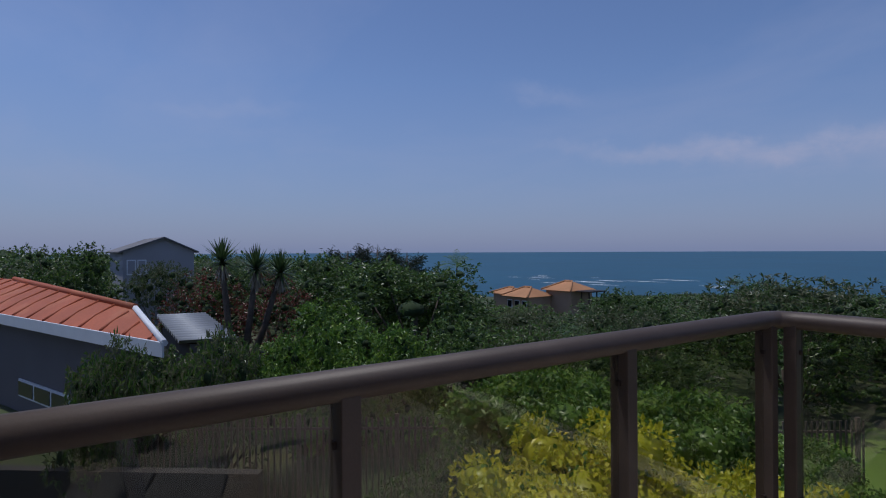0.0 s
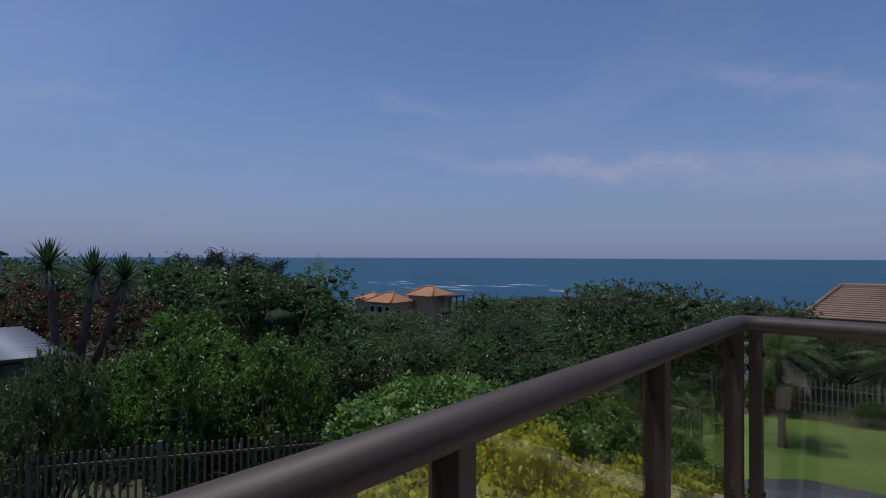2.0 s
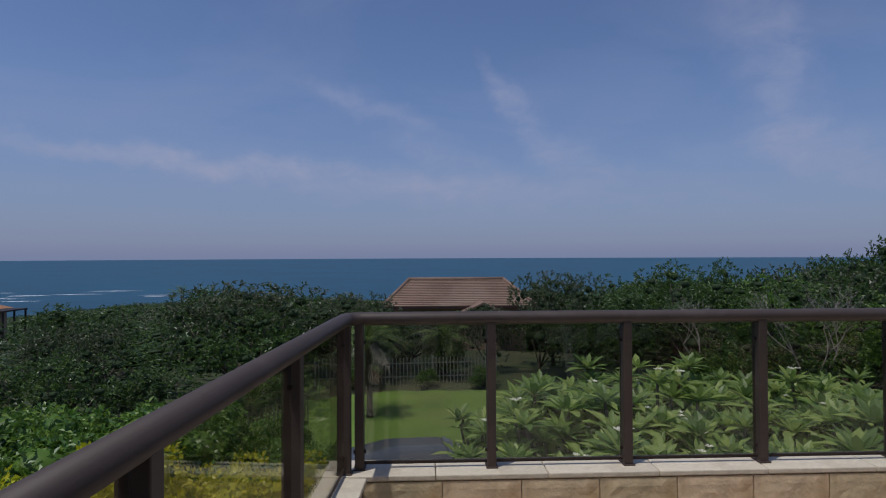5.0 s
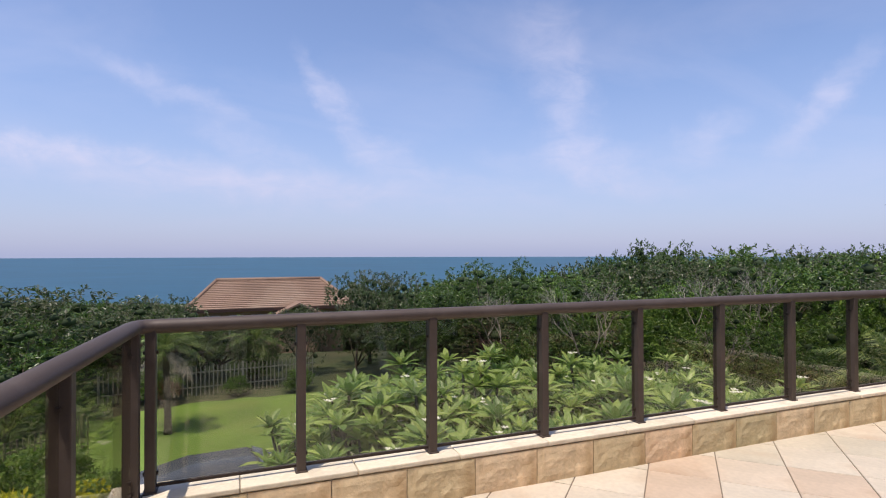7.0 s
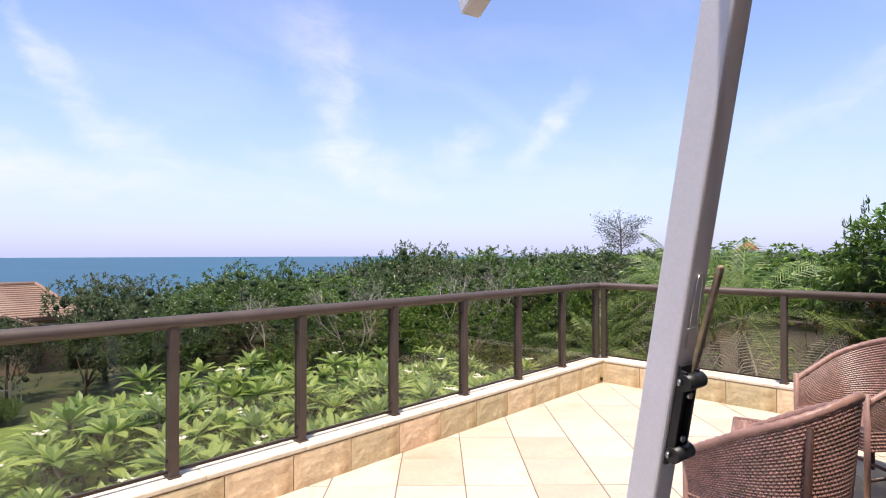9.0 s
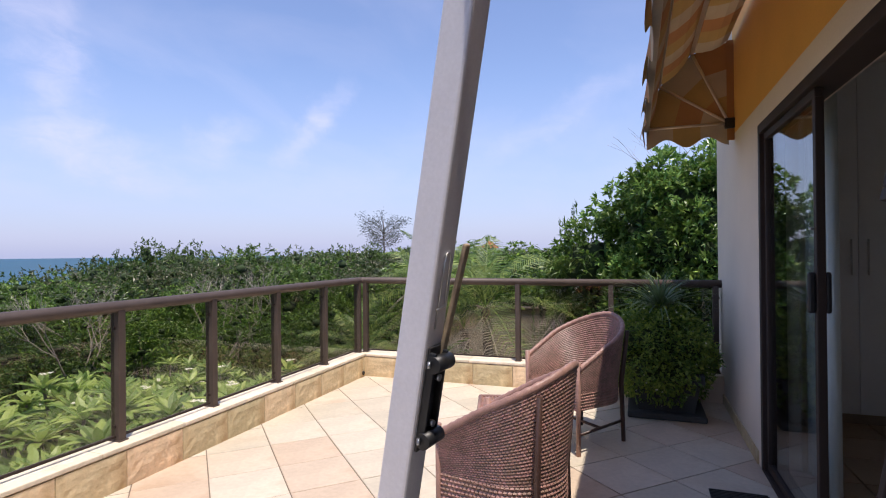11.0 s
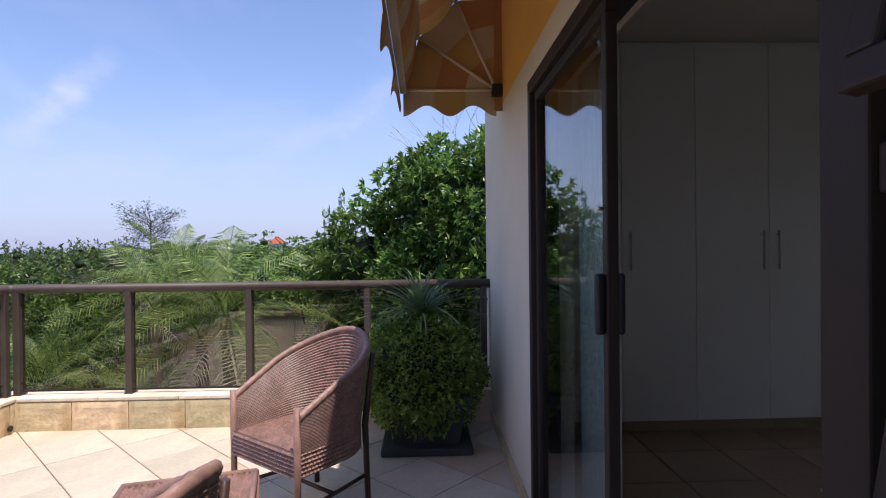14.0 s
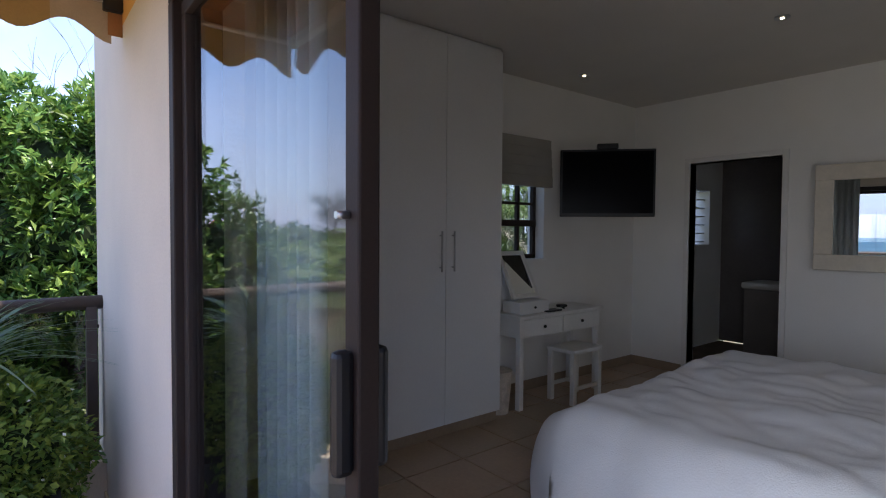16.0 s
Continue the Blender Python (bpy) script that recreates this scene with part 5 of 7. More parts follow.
# ---- bedroom ----
def wardrobe():
    y0, y1 = -6.23, -4.07
    n = 4
    dw = (y1 - y0) / n
    for i in range(n):
        a, b = y0 + i * dw, y0 + (i + 1) * dw
        w = thing("wardrobe", "tall white built-in wardrobe unit with steel bar handle", "wardrobe", group="built-in wardrobes")
        boxed("carcass", (5.71, RX1 - 0.004, a + 0.001, b - 0.001, 0.08, CEIL - 0.004), M_MELAMINE, w)
        boxed("kick_plate", (5.73, RX1 - 0.02, a + 0.001, b - 0.001, 0.0, 0.078), M_SKIRT, w)
        d = boxed("door", (5.688, 5.708, a + 0.002, b - 0.002, 0.09, CEIL - 0.03), M_MELAMINE, w, 0.002)
        hy = b - 0.055 if i % 2 == 0 else a + 0.055
        bm = bmesh.new()
        tube(bm, [(5.66, hy, 1.17), (5.66, hy, 1.45)], 0.007, 8)
        for z in (1.20, 1.42):
            tube(bm, [(5.66, hy, z), (5.69, hy, z)], 0.005, 6)
        part("handle", bm, M_STEEL, d, "steel bar handle")


wardrobe()


def bed():
    x0, x1, y0, y1, top = 2.30, 4.72, -7.35, -5.20, 0.60
    b = thing("bed", "double bed base with a white valance", "bed")
    boxed("base", (x0, x1 - 0.42, y0 + 0.1, y1 - 0.40, 0.06, 0.32), M_LINEN, b, 0.02)
    for x in (x0 + 0.1, x1 - 0.52):
        for y in (y0 + 0.18, y1 - 0.48):
            tubed("leg", [(x, y, 0), (x, y, 0.06)], 0.03, M_WOODLEG, b)
    boxed("mattress", (x0, x1 - 0.40, y0 + 0.08, y1 - 0.38, 0.325, 0.55), M_LINEN, b, 0.04)
    duvet = thing("duvet", "rumpled white duvet spread over the bed and hanging over its edges", "duvet")
    nx, ny = 100, 90
    verts = []
    for i in range(nx + 1):
        for j in range(ny + 1):
            u, v = i / nx, j / ny
            x = x0 + (x1 - x0 + 0.34) * u
            y = y0 - 0.34 + (y1 - y0 + 0.68) * v
            ex = max(0.0, x - (x1 - 0.34)); ey = max(0.0, y - (y1 - 0.30), (y0 + 0.16) - y)
            e = math.hypot(ex, ey)
            z = top + 0.03 * math.sin(2.2 * math.pi * v) * 0.5 + 0.035 * math.sin(math.pi * u) 
            if e > 0:
                k = min(1.0, e / 0.62)
                z -= 0.56 * (k ** 1.5)
                pull = 0.62 * e
                if ex > 0:
                    x -= pull * ex / e * k
                if ey > 0:
                    y -= pull * (1 if y > (y0 + y1) / 2 else -1) * ey / e * k
                x += 0.03 * k * math.sin(y * 17) * (ex > 0); y += 0.03 * k * math.sin(x * 15) * (ey > 0)
            z += 0.026 * noise.noise(Vector((x * 2.5, y * 2.5, 1))) + 0.024 * noise.noise(Vector((x * 6, y * 3.5, 3))) + 0.03 * abs(noise.noise(Vector((x * 3 + y * 5, y * 4 - x * 2, 5))))
            verts.append((x, y, z))
    faces = [(i * (ny + 1) + j, (i + 1) * (ny + 1) + j, (i + 1) * (ny + 1) + j + 1, i * (ny + 1) + j + 1) for i in range(nx) for j in range(ny)]
    d = pydata("cover", verts, faces, M_LINEN, duvet, smooth=True)
    s = d.modifiers.new("thick", "SOLIDIFY"); s.thickness = 0.03
    rim = [verts[i * (ny + 1)] for i in range(0, nx + 1, 2)] + [verts[nx * (ny + 1) + j] for j in range(1, ny + 1, 2)] + [verts[i * (ny + 1) + ny] for i in range(nx, -1, -2)]
    tubed("piping", rim, 0.012, M_LINEN, duvet)


bed()


def dresser():
    x0, x1, y0, y1, H = 5.74, 6.11, -7.58, -6.50, 0.77
    d = thing("dressing_table", "small white painted dressing table with two drawers under the window", "dressing table")
    boxed("top", (x0 - 0.02, x1, y0 - 0.02, y1 + 0.02, H - 0.025, H), M_WHITEPAINT, d, 0.006)
    boxed("apron", (x0 + 0.02, x1 - 0.01, y0 + 0.02, y1 - 0.02, H - 0.19, H - 0.026), M_WHITEPAINT, d)
    for a, b in ((y0 + 0.05, (y0 + y1) / 2 - 0.01), ((y0 + y1) / 2 + 0.01, y1 - 0.05)):
        dr = boxed("drawer", (x0 + 0.004, x0 + 0.018, a, b, H - 0.175, H - 0.04), M_WHITEPAINT, d, 0.003)
        bm = bmesh.new(); bmesh.ops.create_uvsphere(bm, u_segments=10, v_segments=8, radius=0.014, matrix=Matrix.Translation((x0 - 0.012, (a + b) / 2, H - 0.105)))
        part("knob", bm, M_BLACK, dr, "dark round knob")
    for x in (x0 + 0.03, x1 - 0.04):
        for y in (y0 + 0.03, y1 - 0.03):
            boxed("leg", (x - 0.025, x + 0.025, y - 0.025, y + 0.025, 0, H - 0.026), M_WHITEPAINT, d, 0.006)
    st = thing("stool", "small white painted wooden stool tucked under the dressing table", "stool")
    sx, sy = 5.70, -7.15
    boxed("seat", (sx - 0.15, sx + 0.15, sy - 0.20, sy + 0.20, 0.43, 0.465), M_WHITEPAINT, st, 0.008)
    for x in (sx - 0.12, sx + 0.12):
        for y in (sy - 0.17, sy + 0.17):
            boxed("leg", (x - 0.022, x + 0.022, y - 0.022, y + 0.022, 0, 0.43), M_WHITEPAINT, st, 0.004)
        boxed("stretcher", (x - 0.012, x + 0.012, sy - 0.15, sy + 0.15, 0.12, 0.15), M_WHITEPAINT, st, 0.003)
    mi = thing("vanity_mirror", "white tilting vanity mirror on a small drawer box", "mirror")
    boxed("drawer_box", (5.80, 6.0, -6.92, -6.56, H, H + 0.10), M_WHITEPAINT, mi, 0.006)
    bm = bmesh.new(); bmesh.ops.create_uvsphere(bm, u_segments=8, v_segments=6, radius=0.011, matrix=Matrix.Translation((5.793, -6.74, H + 0.05)))
    part("knob", bm, M_BLACK, mi)
    tilt = Matrix.Translation((5.88, -6.72, H + 0.12)) @ Matrix.Rotation(radians(28), 4, "Y")
    bm = bmesh.new()
    for dims in ((-0.012, 0.012, -0.16, -0.12, 0, 0.44), (-0.012, 0.012, 0.12, 0.16, 0, 0.44), (-0.012, 0.012, -0.12, 0.12, 0, 0.04), (-0.012, 0.012, -0.12, 0.12, 0.40, 0.44)):
        box(bm, *dims, 0.003)
    part("frame", bm, M_WHITEPAINT, mi).matrix_world = tilt
    bm = bmesh.new(); box(bm, -0.006, 0.004, -0.12, 0.12, 0.04, 0.40)
    part("glass", bm, M_MIRROR, mi).matrix_world = tilt
    br = thing("hairbrush", "dark hairbrush lying on the dressing table", "brush")
    tubed("handle", [(5.80, -7.12, H + 0.012), (5.90, -7.2, H + 0.012)], 0.008, M_BLACK, br)
    boxed("head", (5.88, 5.95, -7.27, -7.19, H, H + 0.025), M_BLACK, br, 0.008)
    tr = thing("tray", "thin dark tray on the dressing table", "tray")
    boxed("plate", (5.76, 5.86, -7.05, -6.86, H, H + 0.012), M_BLACK, tr, 0.004)
    fl = thing("straw_bag", "pale woven bag standing beside the wardrobe", "bag")
    bm = bmesh.new()
    t = bmesh.ops.create_cone(bm, cap_ends=True, segments=16, radius1=0.09, radius2=0.12, depth=0.34, matrix=Matrix.Translation((5.86, -6.37, 0.17)))
    part("body", bm, material("bag_cloth", (0.62, 0.55, 0.47), 0.9, 0, 0.2, 18, 0.4, 80), fl)


M_MIRROR = material("mirror_silver", (0.9, 0.92, 0.92), 0.01, 1.0, 0.0, 2, 0.0)
dresser()


def television():
    tv = thing("television", "flat black television on a wall bracket", "television")
    a, b = Vector((5.97, -7.25, 0)), Vector((5.36, -7.80, 0))
    c = (a + b) / 2
    ang = math.atan2((b - a).y, (b - a).x)
    m = Matrix.Translation((c.x, c.y, 1.88)) @ Matrix.Rotation(ang, 4, "Z")
    w = (b - a).length / 2
    bm = bmesh.new(); box(bm, -w, w, -0.05, 0.0, -0.29, 0.31, 0.008)
    part("housing", bm, M_BLACK, tv).matrix_world = m
    bm = bmesh.new(); box(bm, -w + 0.02, w - 0.02, -0.054, -0.048, -0.26, 0.29)
    part("screen", bm, M_SCREEN, tv, "glossy dark screen").matrix_world = m
    bm = bmesh.new(); box(bm, -0.09, 0.09, -0.06, 0.02, 0.312, 0.36, 0.008)
    part("sensor_bar", bm, M_BLACK, tv).matrix_world = m
    tubed("bracket_arm", [(c.x, c.y, 1.88), (RX1 - 0.02, RY + 0.3, 1.88), (RX1 - 0.002, RY + 0.3, 1.88)], 0.022, M_BLACK, tv)


television()


def room_rest():
    win = tagged(new("window_2"), "small black steel window behind the dressing table", "window", kind="structure")
    x = HX - 0.08
    for dims in ((x - 0.02, x + 0.02, WY0, WY1, WZ0, WZ0 + 0.04), (x - 0.02, x + 0.02, WY0, WY1, WZ1 - 0.04, WZ1), (x - 0.02, x + 0.02, WY0, WY0 + 0.04, WZ0, WZ1), (x - 0.02, x + 0.02, WY1 - 0.04, WY1, WZ0, WZ1), (x - 0.02, x + 0.02, WY0 + 0.22, WY0 + 0.25, WZ0, WZ1), (x - 0.025, x + 0.025, WY0, WY1, 1.50, 1.56), (x - 0.015, x + 0.015, WY0, WY1, 1.70, 1.725)):
        boxed("window_bar", dims, M_FRAME, win, 0.003)
    p = boxed("pane", (x - 0.003, x + 0.003, WY0 + 0.04, WY1 - 0.04, WZ0 + 0.04, WZ1 - 0.04), M_DOORGLASS, win)
    p.visible_shadow = False
    boxed("sill", (RX1 - 0.02, HX - 0.1, WY0 - 0.02, WY1 + 0.02, WZ0 - 0.03, WZ0 + 0.002), M_WHITE, win, 0.004)
    bl = thing("roman_blind", "grey-beige cloth blind drawn up over the window", "blind")
    bm = bmesh.new()
    for k in range(5):
        z = 2.30 - k * 0.085
        box(bm, RX1 - 0.03 - 0.006 * k, RX1 - 0.004, WY0 - 0.06, WY1 + 0.06, z - 0.10, z, 0.006)
    part("folds", bm, material("blind_cloth", (0.36, 0.34, 0.30), 0.9, 0, 0.08, 5, 0.3, 120), bl)
    fr = tagged(new("door_2"), "white door frame round the dark bathroom doorway", "door frame", kind="structure")
    for dims in ((DX0 - 0.05, DX0, RY - 0.13, RY + 0.02, 0, DH + 0.05), (DX1, DX1 + 0.05, RY - 0.13, RY + 0.02, 0, DH + 0.05), (DX0, DX1, RY - 0.13, RY + 0.02, DH, DH + 0.05)):
        boxed("jamb", dims, M_WHITEPAINT, fr, 0.004)
    mir = thing("wall_mirror", "large mirror in a broad cream painted frame on the wall", "mirror")
    x0, x1, z0, z1, w = 3.42, 4.38, 1.15, 2.02, 0.13
    for dims in ((x0, x1, RY, RY + 0.03, z1 - w, z1), (x0, x1, RY, RY + 0.03, z0, z0 + w), (x0, x0 + w, RY, RY + 0.03, z0 + w, z1 - w), (x1 - w, x1, RY, RY + 0.03, z0 + w, z1 - w)):
        boxed("frame_rail", dims, material("cream_frame", (0.66, 0.60, 0.50), 0.6, 0, 0.08, 6, 0.1, 50), mir, 0.006)
    boxed("mirror_glass", (x0 + w, x1 - w, RY + 0.001, RY + 0.012, z0 + w, z1 - w), M_MIRROR, mir)
    mir.matrix_world = Matrix.Translation((x0, RY, 0)) @ Matrix.Rotation(radians(6.8), 4, "Z") @ Matrix.Translation((-x0, -RY + 0.003, 0))   # hangs a little off the wall
    lampm = bpy.data.materials.new("lamp_glow"); lampm.use_nodes = True
    e = lampm.node_tree.nodes["Principled BSDF"]; e.inputs["Emission Color"].default_value = (1, 0.86, 0.65, 1); e.inputs["Emission Strength"].default_value = 5
    for lx, ly in ((5.72, -7.25), (4.15, -7.17), (2.6, -7.2), (4.15, -5.4), (2.6, -5.4)):
        dl = thing("downlight", "small recessed ceiling lamp with a chrome ring", "downlight", group="ceiling downlights")
        bm = bmesh.new()
        tube(bm, [(lx, ly, CEIL - 0.008), (lx, ly, CEIL - 0.001)], 0.045, 20)
        part("ring", bm, M_STEEL, dl)
        bm = bmesh.new()
        bmesh.ops.create_circle(bm, cap_ends=True, segments=16, radius=0.012, matrix=Matrix.Translation((lx, ly, CEIL - 0.010)) @ Matrix.Rotation(math.pi, 4, "X"))
        part("bulb", bm, lampm, dl, "glowing lamp glass")
    cu = thing("curtain", "pale sheer curtain gathered behind the glass door", "curtain")
    verts = []
    n = 60
    for i in range(n + 1):
        t = i / n
        yy = FY - 0.28 + 0.035 * math.sin(t * 34)
        verts += [(4.08 + 0.42 * t, yy, 0.03), (4.08 + 0.42 * t, yy + 0.006 * math.sin(t * 9), 2.3)]
    c = pydata("cloth", verts, [(2 * i, 2 * i + 2, 2 * i + 3, 2 * i + 1) for i in range(n)], material("sheer_cloth", (0.62, 0.68, 0.68), 0.9, 0, 0.05, 4, 0.2, 160), cu, smooth=True)
    s = c.modifiers.new("thick", "SOLIDIFY"); s.thickness = 0.003
    tubed("rail", [(2.6, FY - 0.27, 2.33), (4.55, FY - 0.27, 2.33)], 0.014, M_WHITEPAINT, cu)
    ba = thing("basin_unit", "white washbasin on a cabinet coloured dark for the unlit bathroom", "basin")
    # white cabinet given a dark colour for the gloom of the room
    boxed("cabinet", (5.05, 5.6, -10.8, -10.3, 0.0, 0.78), material("bath_cabinet_dimmed", (0.22, 0.19, 0.17), 0.6, 0, 0.1, 4, 0.05, 40), ba, 0.01)
    boxed("basin", (5.02, 5.63, -10.82, -10.26, 0.781, 0.86), M_WHITEPAINT, ba, 0.03)


room_rest()


# ---- garden plants near the balcony ----
def frangipani_field():
    """Frangipani shrubs: forked grey stems, each tip a rosette of long leaves, some with white flowers."""
    rnd = random.Random(21)
    M_STEM = material("frangipani_stem", (0.20, 0.18, 0.14), 0.8, 0, 0.2, 8, 0.3, 40)

    def shrub(seed):
        r = random.Random(seed)
        ob = thing("frangipani", "frangipani shrub with long pale green leaves and white flowers", "shrub", group="frangipani hedge")
        tips = []
        bm = bmesh.new()
        for k in range(13):
            a = 2 * math.pi * k / 13 + r.uniform(-0.3, 0.3)
            R = r.uniform(0.15, 0.95)
            top = Vector((R * math.cos(a), R * math.sin(a), 2.75 + r.uniform(-0.4, 0.35) - 0.25 * R))
            knee = Vector((top.x * 0.55, top.y * 0.55, top.z * 0.62))
            tube(bm, [(0.1 * math.cos(a), 0.1 * math.sin(a), 0), tuple(knee), tuple(top)], [0.035, 0.026, 0.018], 6)
            tips.append(top)
            for s in range(2):
                b = r.uniform(0, 6.28)
                t2 = knee + Vector((0.35 * math.cos(b), 0.35 * math.sin(b), r.uniform(0.35, 0.9)))
                tube(bm, [tuple(knee), tuple((knee + t2) / 2 + Vector((0.05, 0, 0))), tuple(t2)], [0.022, 0.019, 0.016], 5)
                tips.append(t2)
        part("stems", bm, M_STEM, ob)
        verts, faces = [], []
        petals_v, petals_f = [], []
        for t in tips:
            n = r.randint(13, 18)
            for i in range(n):
                a = i * 2.4 + r.uniform(-0.2, 0.2)
                el = 0.15 + 1.0 * i / n + r.uniform(-0.12, 0.12)
                L = r.uniform(0.26, 0.40) * (1.1 - 0.35 * i / n)
                W = L * 0.14
                o = len(verts)
                ca, sa = math.cos(a), math.sin(a)
                for s in range(4):
                    q = s / 3
                    w = W * (0.15, 0.95, 0.9, 0.03)[s]
                    rr, zz = L * q * math.cos(el), L * q * math.sin(el) - 0.10 * L * q * q * (2.2 - el)
                    c = t + Vector((ca * rr, sa * rr, zz))
                    up = 0.35 * w
                    verts += [tuple(c + Vector((-sa * w, ca * w, up))), tuple(c), tuple(c + Vector((sa * w, -ca * w, up)))]
                for s in range(3):
                    b0 = o + 3 * s
                    faces += [(b0, b0 + 1, b0 + 4, b0 + 3), (b0 + 1, b0 + 2, b0 + 5, b0 + 4)]
            if r.random() < 0.2:
                for f in range(r.randint(2, 5)):
                    c = t + Vector((r.uniform(-0.07, 0.07), r.uniform(-0.07, 0.07), 0.12 + r.uniform(0, 0.08)))
                    for p in range(5):
                        a = p * 1.2566 + f
                        o = len(petals_v)
                        for rr, da, z in ((0.0, 0, 0), (0.030, -0.5, 0.014), (0.044, 0, 0.018), (0.030, 0.5, 0.014)):
                            petals_v.append((c.x + rr * math.cos(a + da), c.y + rr * math.sin(a + da), c.z + z))
                        petals_f.append((o, o + 1, o + 2, o + 3))
        pydata("leaves", verts, faces, L_PLUM, ob, smooth=False)
        if petals_v:
            pydata("flowers", petals_v, petals_f, M_PETAL, ob, "white frangipani flowers")
        return ob

    base = [shrub(s) for s in (31, 32, 33)]
    n = 0
    for ix in range(13):
        for iy in range(6):
            x, y = 1.45 + ix * 0.54 + rnd.uniform(-0.22, 0.22), 1.0 + iy * 0.74 + rnd.uniform(-0.25, 0.25)
            top = -0.02 - 0.10 * iy * 0.3 + rnd.uniform(-0.3, 0.15) - 0.12 * max(0, x - 5) - 0.55 * max(0, 2.2 - x)
            s = (top + 3.2) / 3.15
            m = Matrix.Translation((x, y, -3.2)) @ Matrix.Rotation(rnd.uniform(0, 6.28), 4, "Z") @ Matrix.Diagonal((s, s, s, 1))
            if n < 3:
                base[n].matrix_basis = m
            else:
                c = base[n % 3].scale
                copy_thing(base[n % 3], m @ Matrix.Diagonal((1 / c[0], 1 / c[1], 1 / c[2], 1)))
            n += 1


frangipani_field()


def frond(verts, faces, root, a, el, L, leaf, rnd, curl=0.55, n=36):
    """One feather palm frond: paired narrow leaflets along an arching midrib."""
    ca, sa = math.cos(a), math.sin(a)
    pts = []
    for s in range(n + 1):
        t = s / n
        r = L * t * math.cos(el) + 0.15 * L * t * t
        z = L * t * math.sin(el) - curl * L * t * t
        pts.append(root + Vector((ca * r, sa * r, z)))
    for s in range(n):
        w = 0.011 * (1 - s / n) + 0.003
        o = len(verts)
        side = Vector((-sa, ca, 0)) * w
        verts += [tuple(pts[s] - side), tuple(pts[s] + side), tuple(pts[s + 1] + side), tuple(pts[s + 1] - side)]
        faces.append((o, o + 1, o + 2, o + 3))
        if s < 4:
            continue
        t = s / n
        d = (pts[s + 1] - pts[s]).normalized()
        for sg in (-1, 1):
            ll = leaf * math.sin(math.pi * min(1, 0.12 + t * 0.9)) * rnd.uniform(0.85, 1.1)
            dirv = (d * 0.75 + Vector((-sa, ca, 0)) * sg * 0.85 + Vector((0, 0, 0.22 + 0.06 * rnd.random()))).normalized()
            wv = d * 0.0078
            o = len(verts)
            mid = pts[s] + dirv * ll * 0.5 + Vector((0, 0, 0.03))
            tip = pts[s] + dirv * ll - Vector((0, 0, 0.30 * ll))
            verts += [tuple(pts[s] - wv * 0.6), tuple(pts[s] + wv * 0.6), tuple(mid + wv), tuple(mid - wv), tuple(tip)]
            faces += [(o, o + 1, o + 2, o + 3), (o + 3, o + 2, o + 4)]


def palm(x, y, trunk_h, L, n, seed, label="feathery green palm beside the balcony", dry=5, leaf=0.42, mat=None, base=-3.2):
    rnd = random.Random(seed)
    ob = thing("palm", label, "palm")
    top = Vector((0.15 * rnd.uniform(-1, 1), 0.15 * rnd.uniform(-1, 1), trunk_h))
    bm = bmesh.new()
    pts = [Vector((top.x * t * t, top.y * t * t, trunk_h * t)) for t in (0, 0.15, 0.3, 0.45, 0.6, 0.75, 0.9, 1.0)]
    tube(bm, pts, [0.11, 0.09, 0.085, 0.088, 0.078, 0.08, 0.072, 0.065], 9)
    part("trunk", bm, M_BARK, ob)
    v, f = [], []
    for i in range(n):
        frond(v, f, top, i * 2.4 + rnd.uniform(-0.3, 0.3), 1.4 - 1.35 * i / n + rnd.uniform(-0.15, 0.15), L * rnd.uniform(0.75, 1.15), leaf, rnd, 0.25 + 0.45 * i / n)
    pydata("fronds", v, f, mat or L_PALM, ob)
    if dry:
        v, f = [], []
        for i in range((dry + 1) // 2):
            frond(v, f, top - Vector((0, 0, 0.1)), rnd.uniform(0, 6.28), -0.35 + rnd.uniform(-0.3, 0.2), L * rnd.uniform(0.7, 0.95), leaf * 0.8, rnd, 0.55)
        pydata("dry_fronds", v, f, L_DRY, ob, "dry brown hanging fronds")
    ob.matrix_basis = Matrix.Translation((x, y, base))
    return ob


palm(8.0, -1.1, 3.8, 1.5, 13, 1, dry=4, leaf=0.46)
palm(8.9, 0.2, 3.75, 1.5, 12, 2, dry=6, leaf=0.46)
palm(7.9, 0.9, 3.1, 1.15, 13, 3, dry=9, leaf=0.3)
palm(9.4, -1.9, 3.8, 1.4, 11, 4, dry=4, leaf=0.44)
palm(7.75, -0.2, 2.7, 1.0, 12, 5, dry=6, leaf=0.28)
palm(7.6, -2.1, 2.6, 1.0, 14, 6, dry=8, leaf=0.28)
palm(10.8, 0.9, 4.1, 1.3, 14, 7, dry=9, leaf=0.34)
palm(8.5, -0.5, 3.4, 1.3, 11, 16, dry=6, leaf=0.42)
palm(-1.1, 12.35, 2.2, 1.1, 16, 8, "slender palm with drooping dry fronds on the lawn", dry=10, mat=L_PALM)
palm(-1.3, 16.8, 1.6, 1.4, 18, 9, "garden palm beyond the lawn", dry=4)
palm(1.2, 17.8, 1.5, 1.3, 16, 10, "garden palm beyond the lawn", dry=4)
palm(-47.5, 36.0, 7.8, 2.6, 22, 12, "tall coconut palm above the bush", dry=0, leaf=0.8, base=ground_z(-47.5, 36) + 0.4)
palm(-38.0, 84.0, 4.6, 2.8, 18, 13, "distant palm near the beach", dry=0, leaf=0.9, base=ground_z(-38, 84))
palm(-34.0, 84.0, 4.2, 2.8, 18, 14, "distant palm near the beach", dry=0, leaf=0.9, base=ground_z(-34, 84))
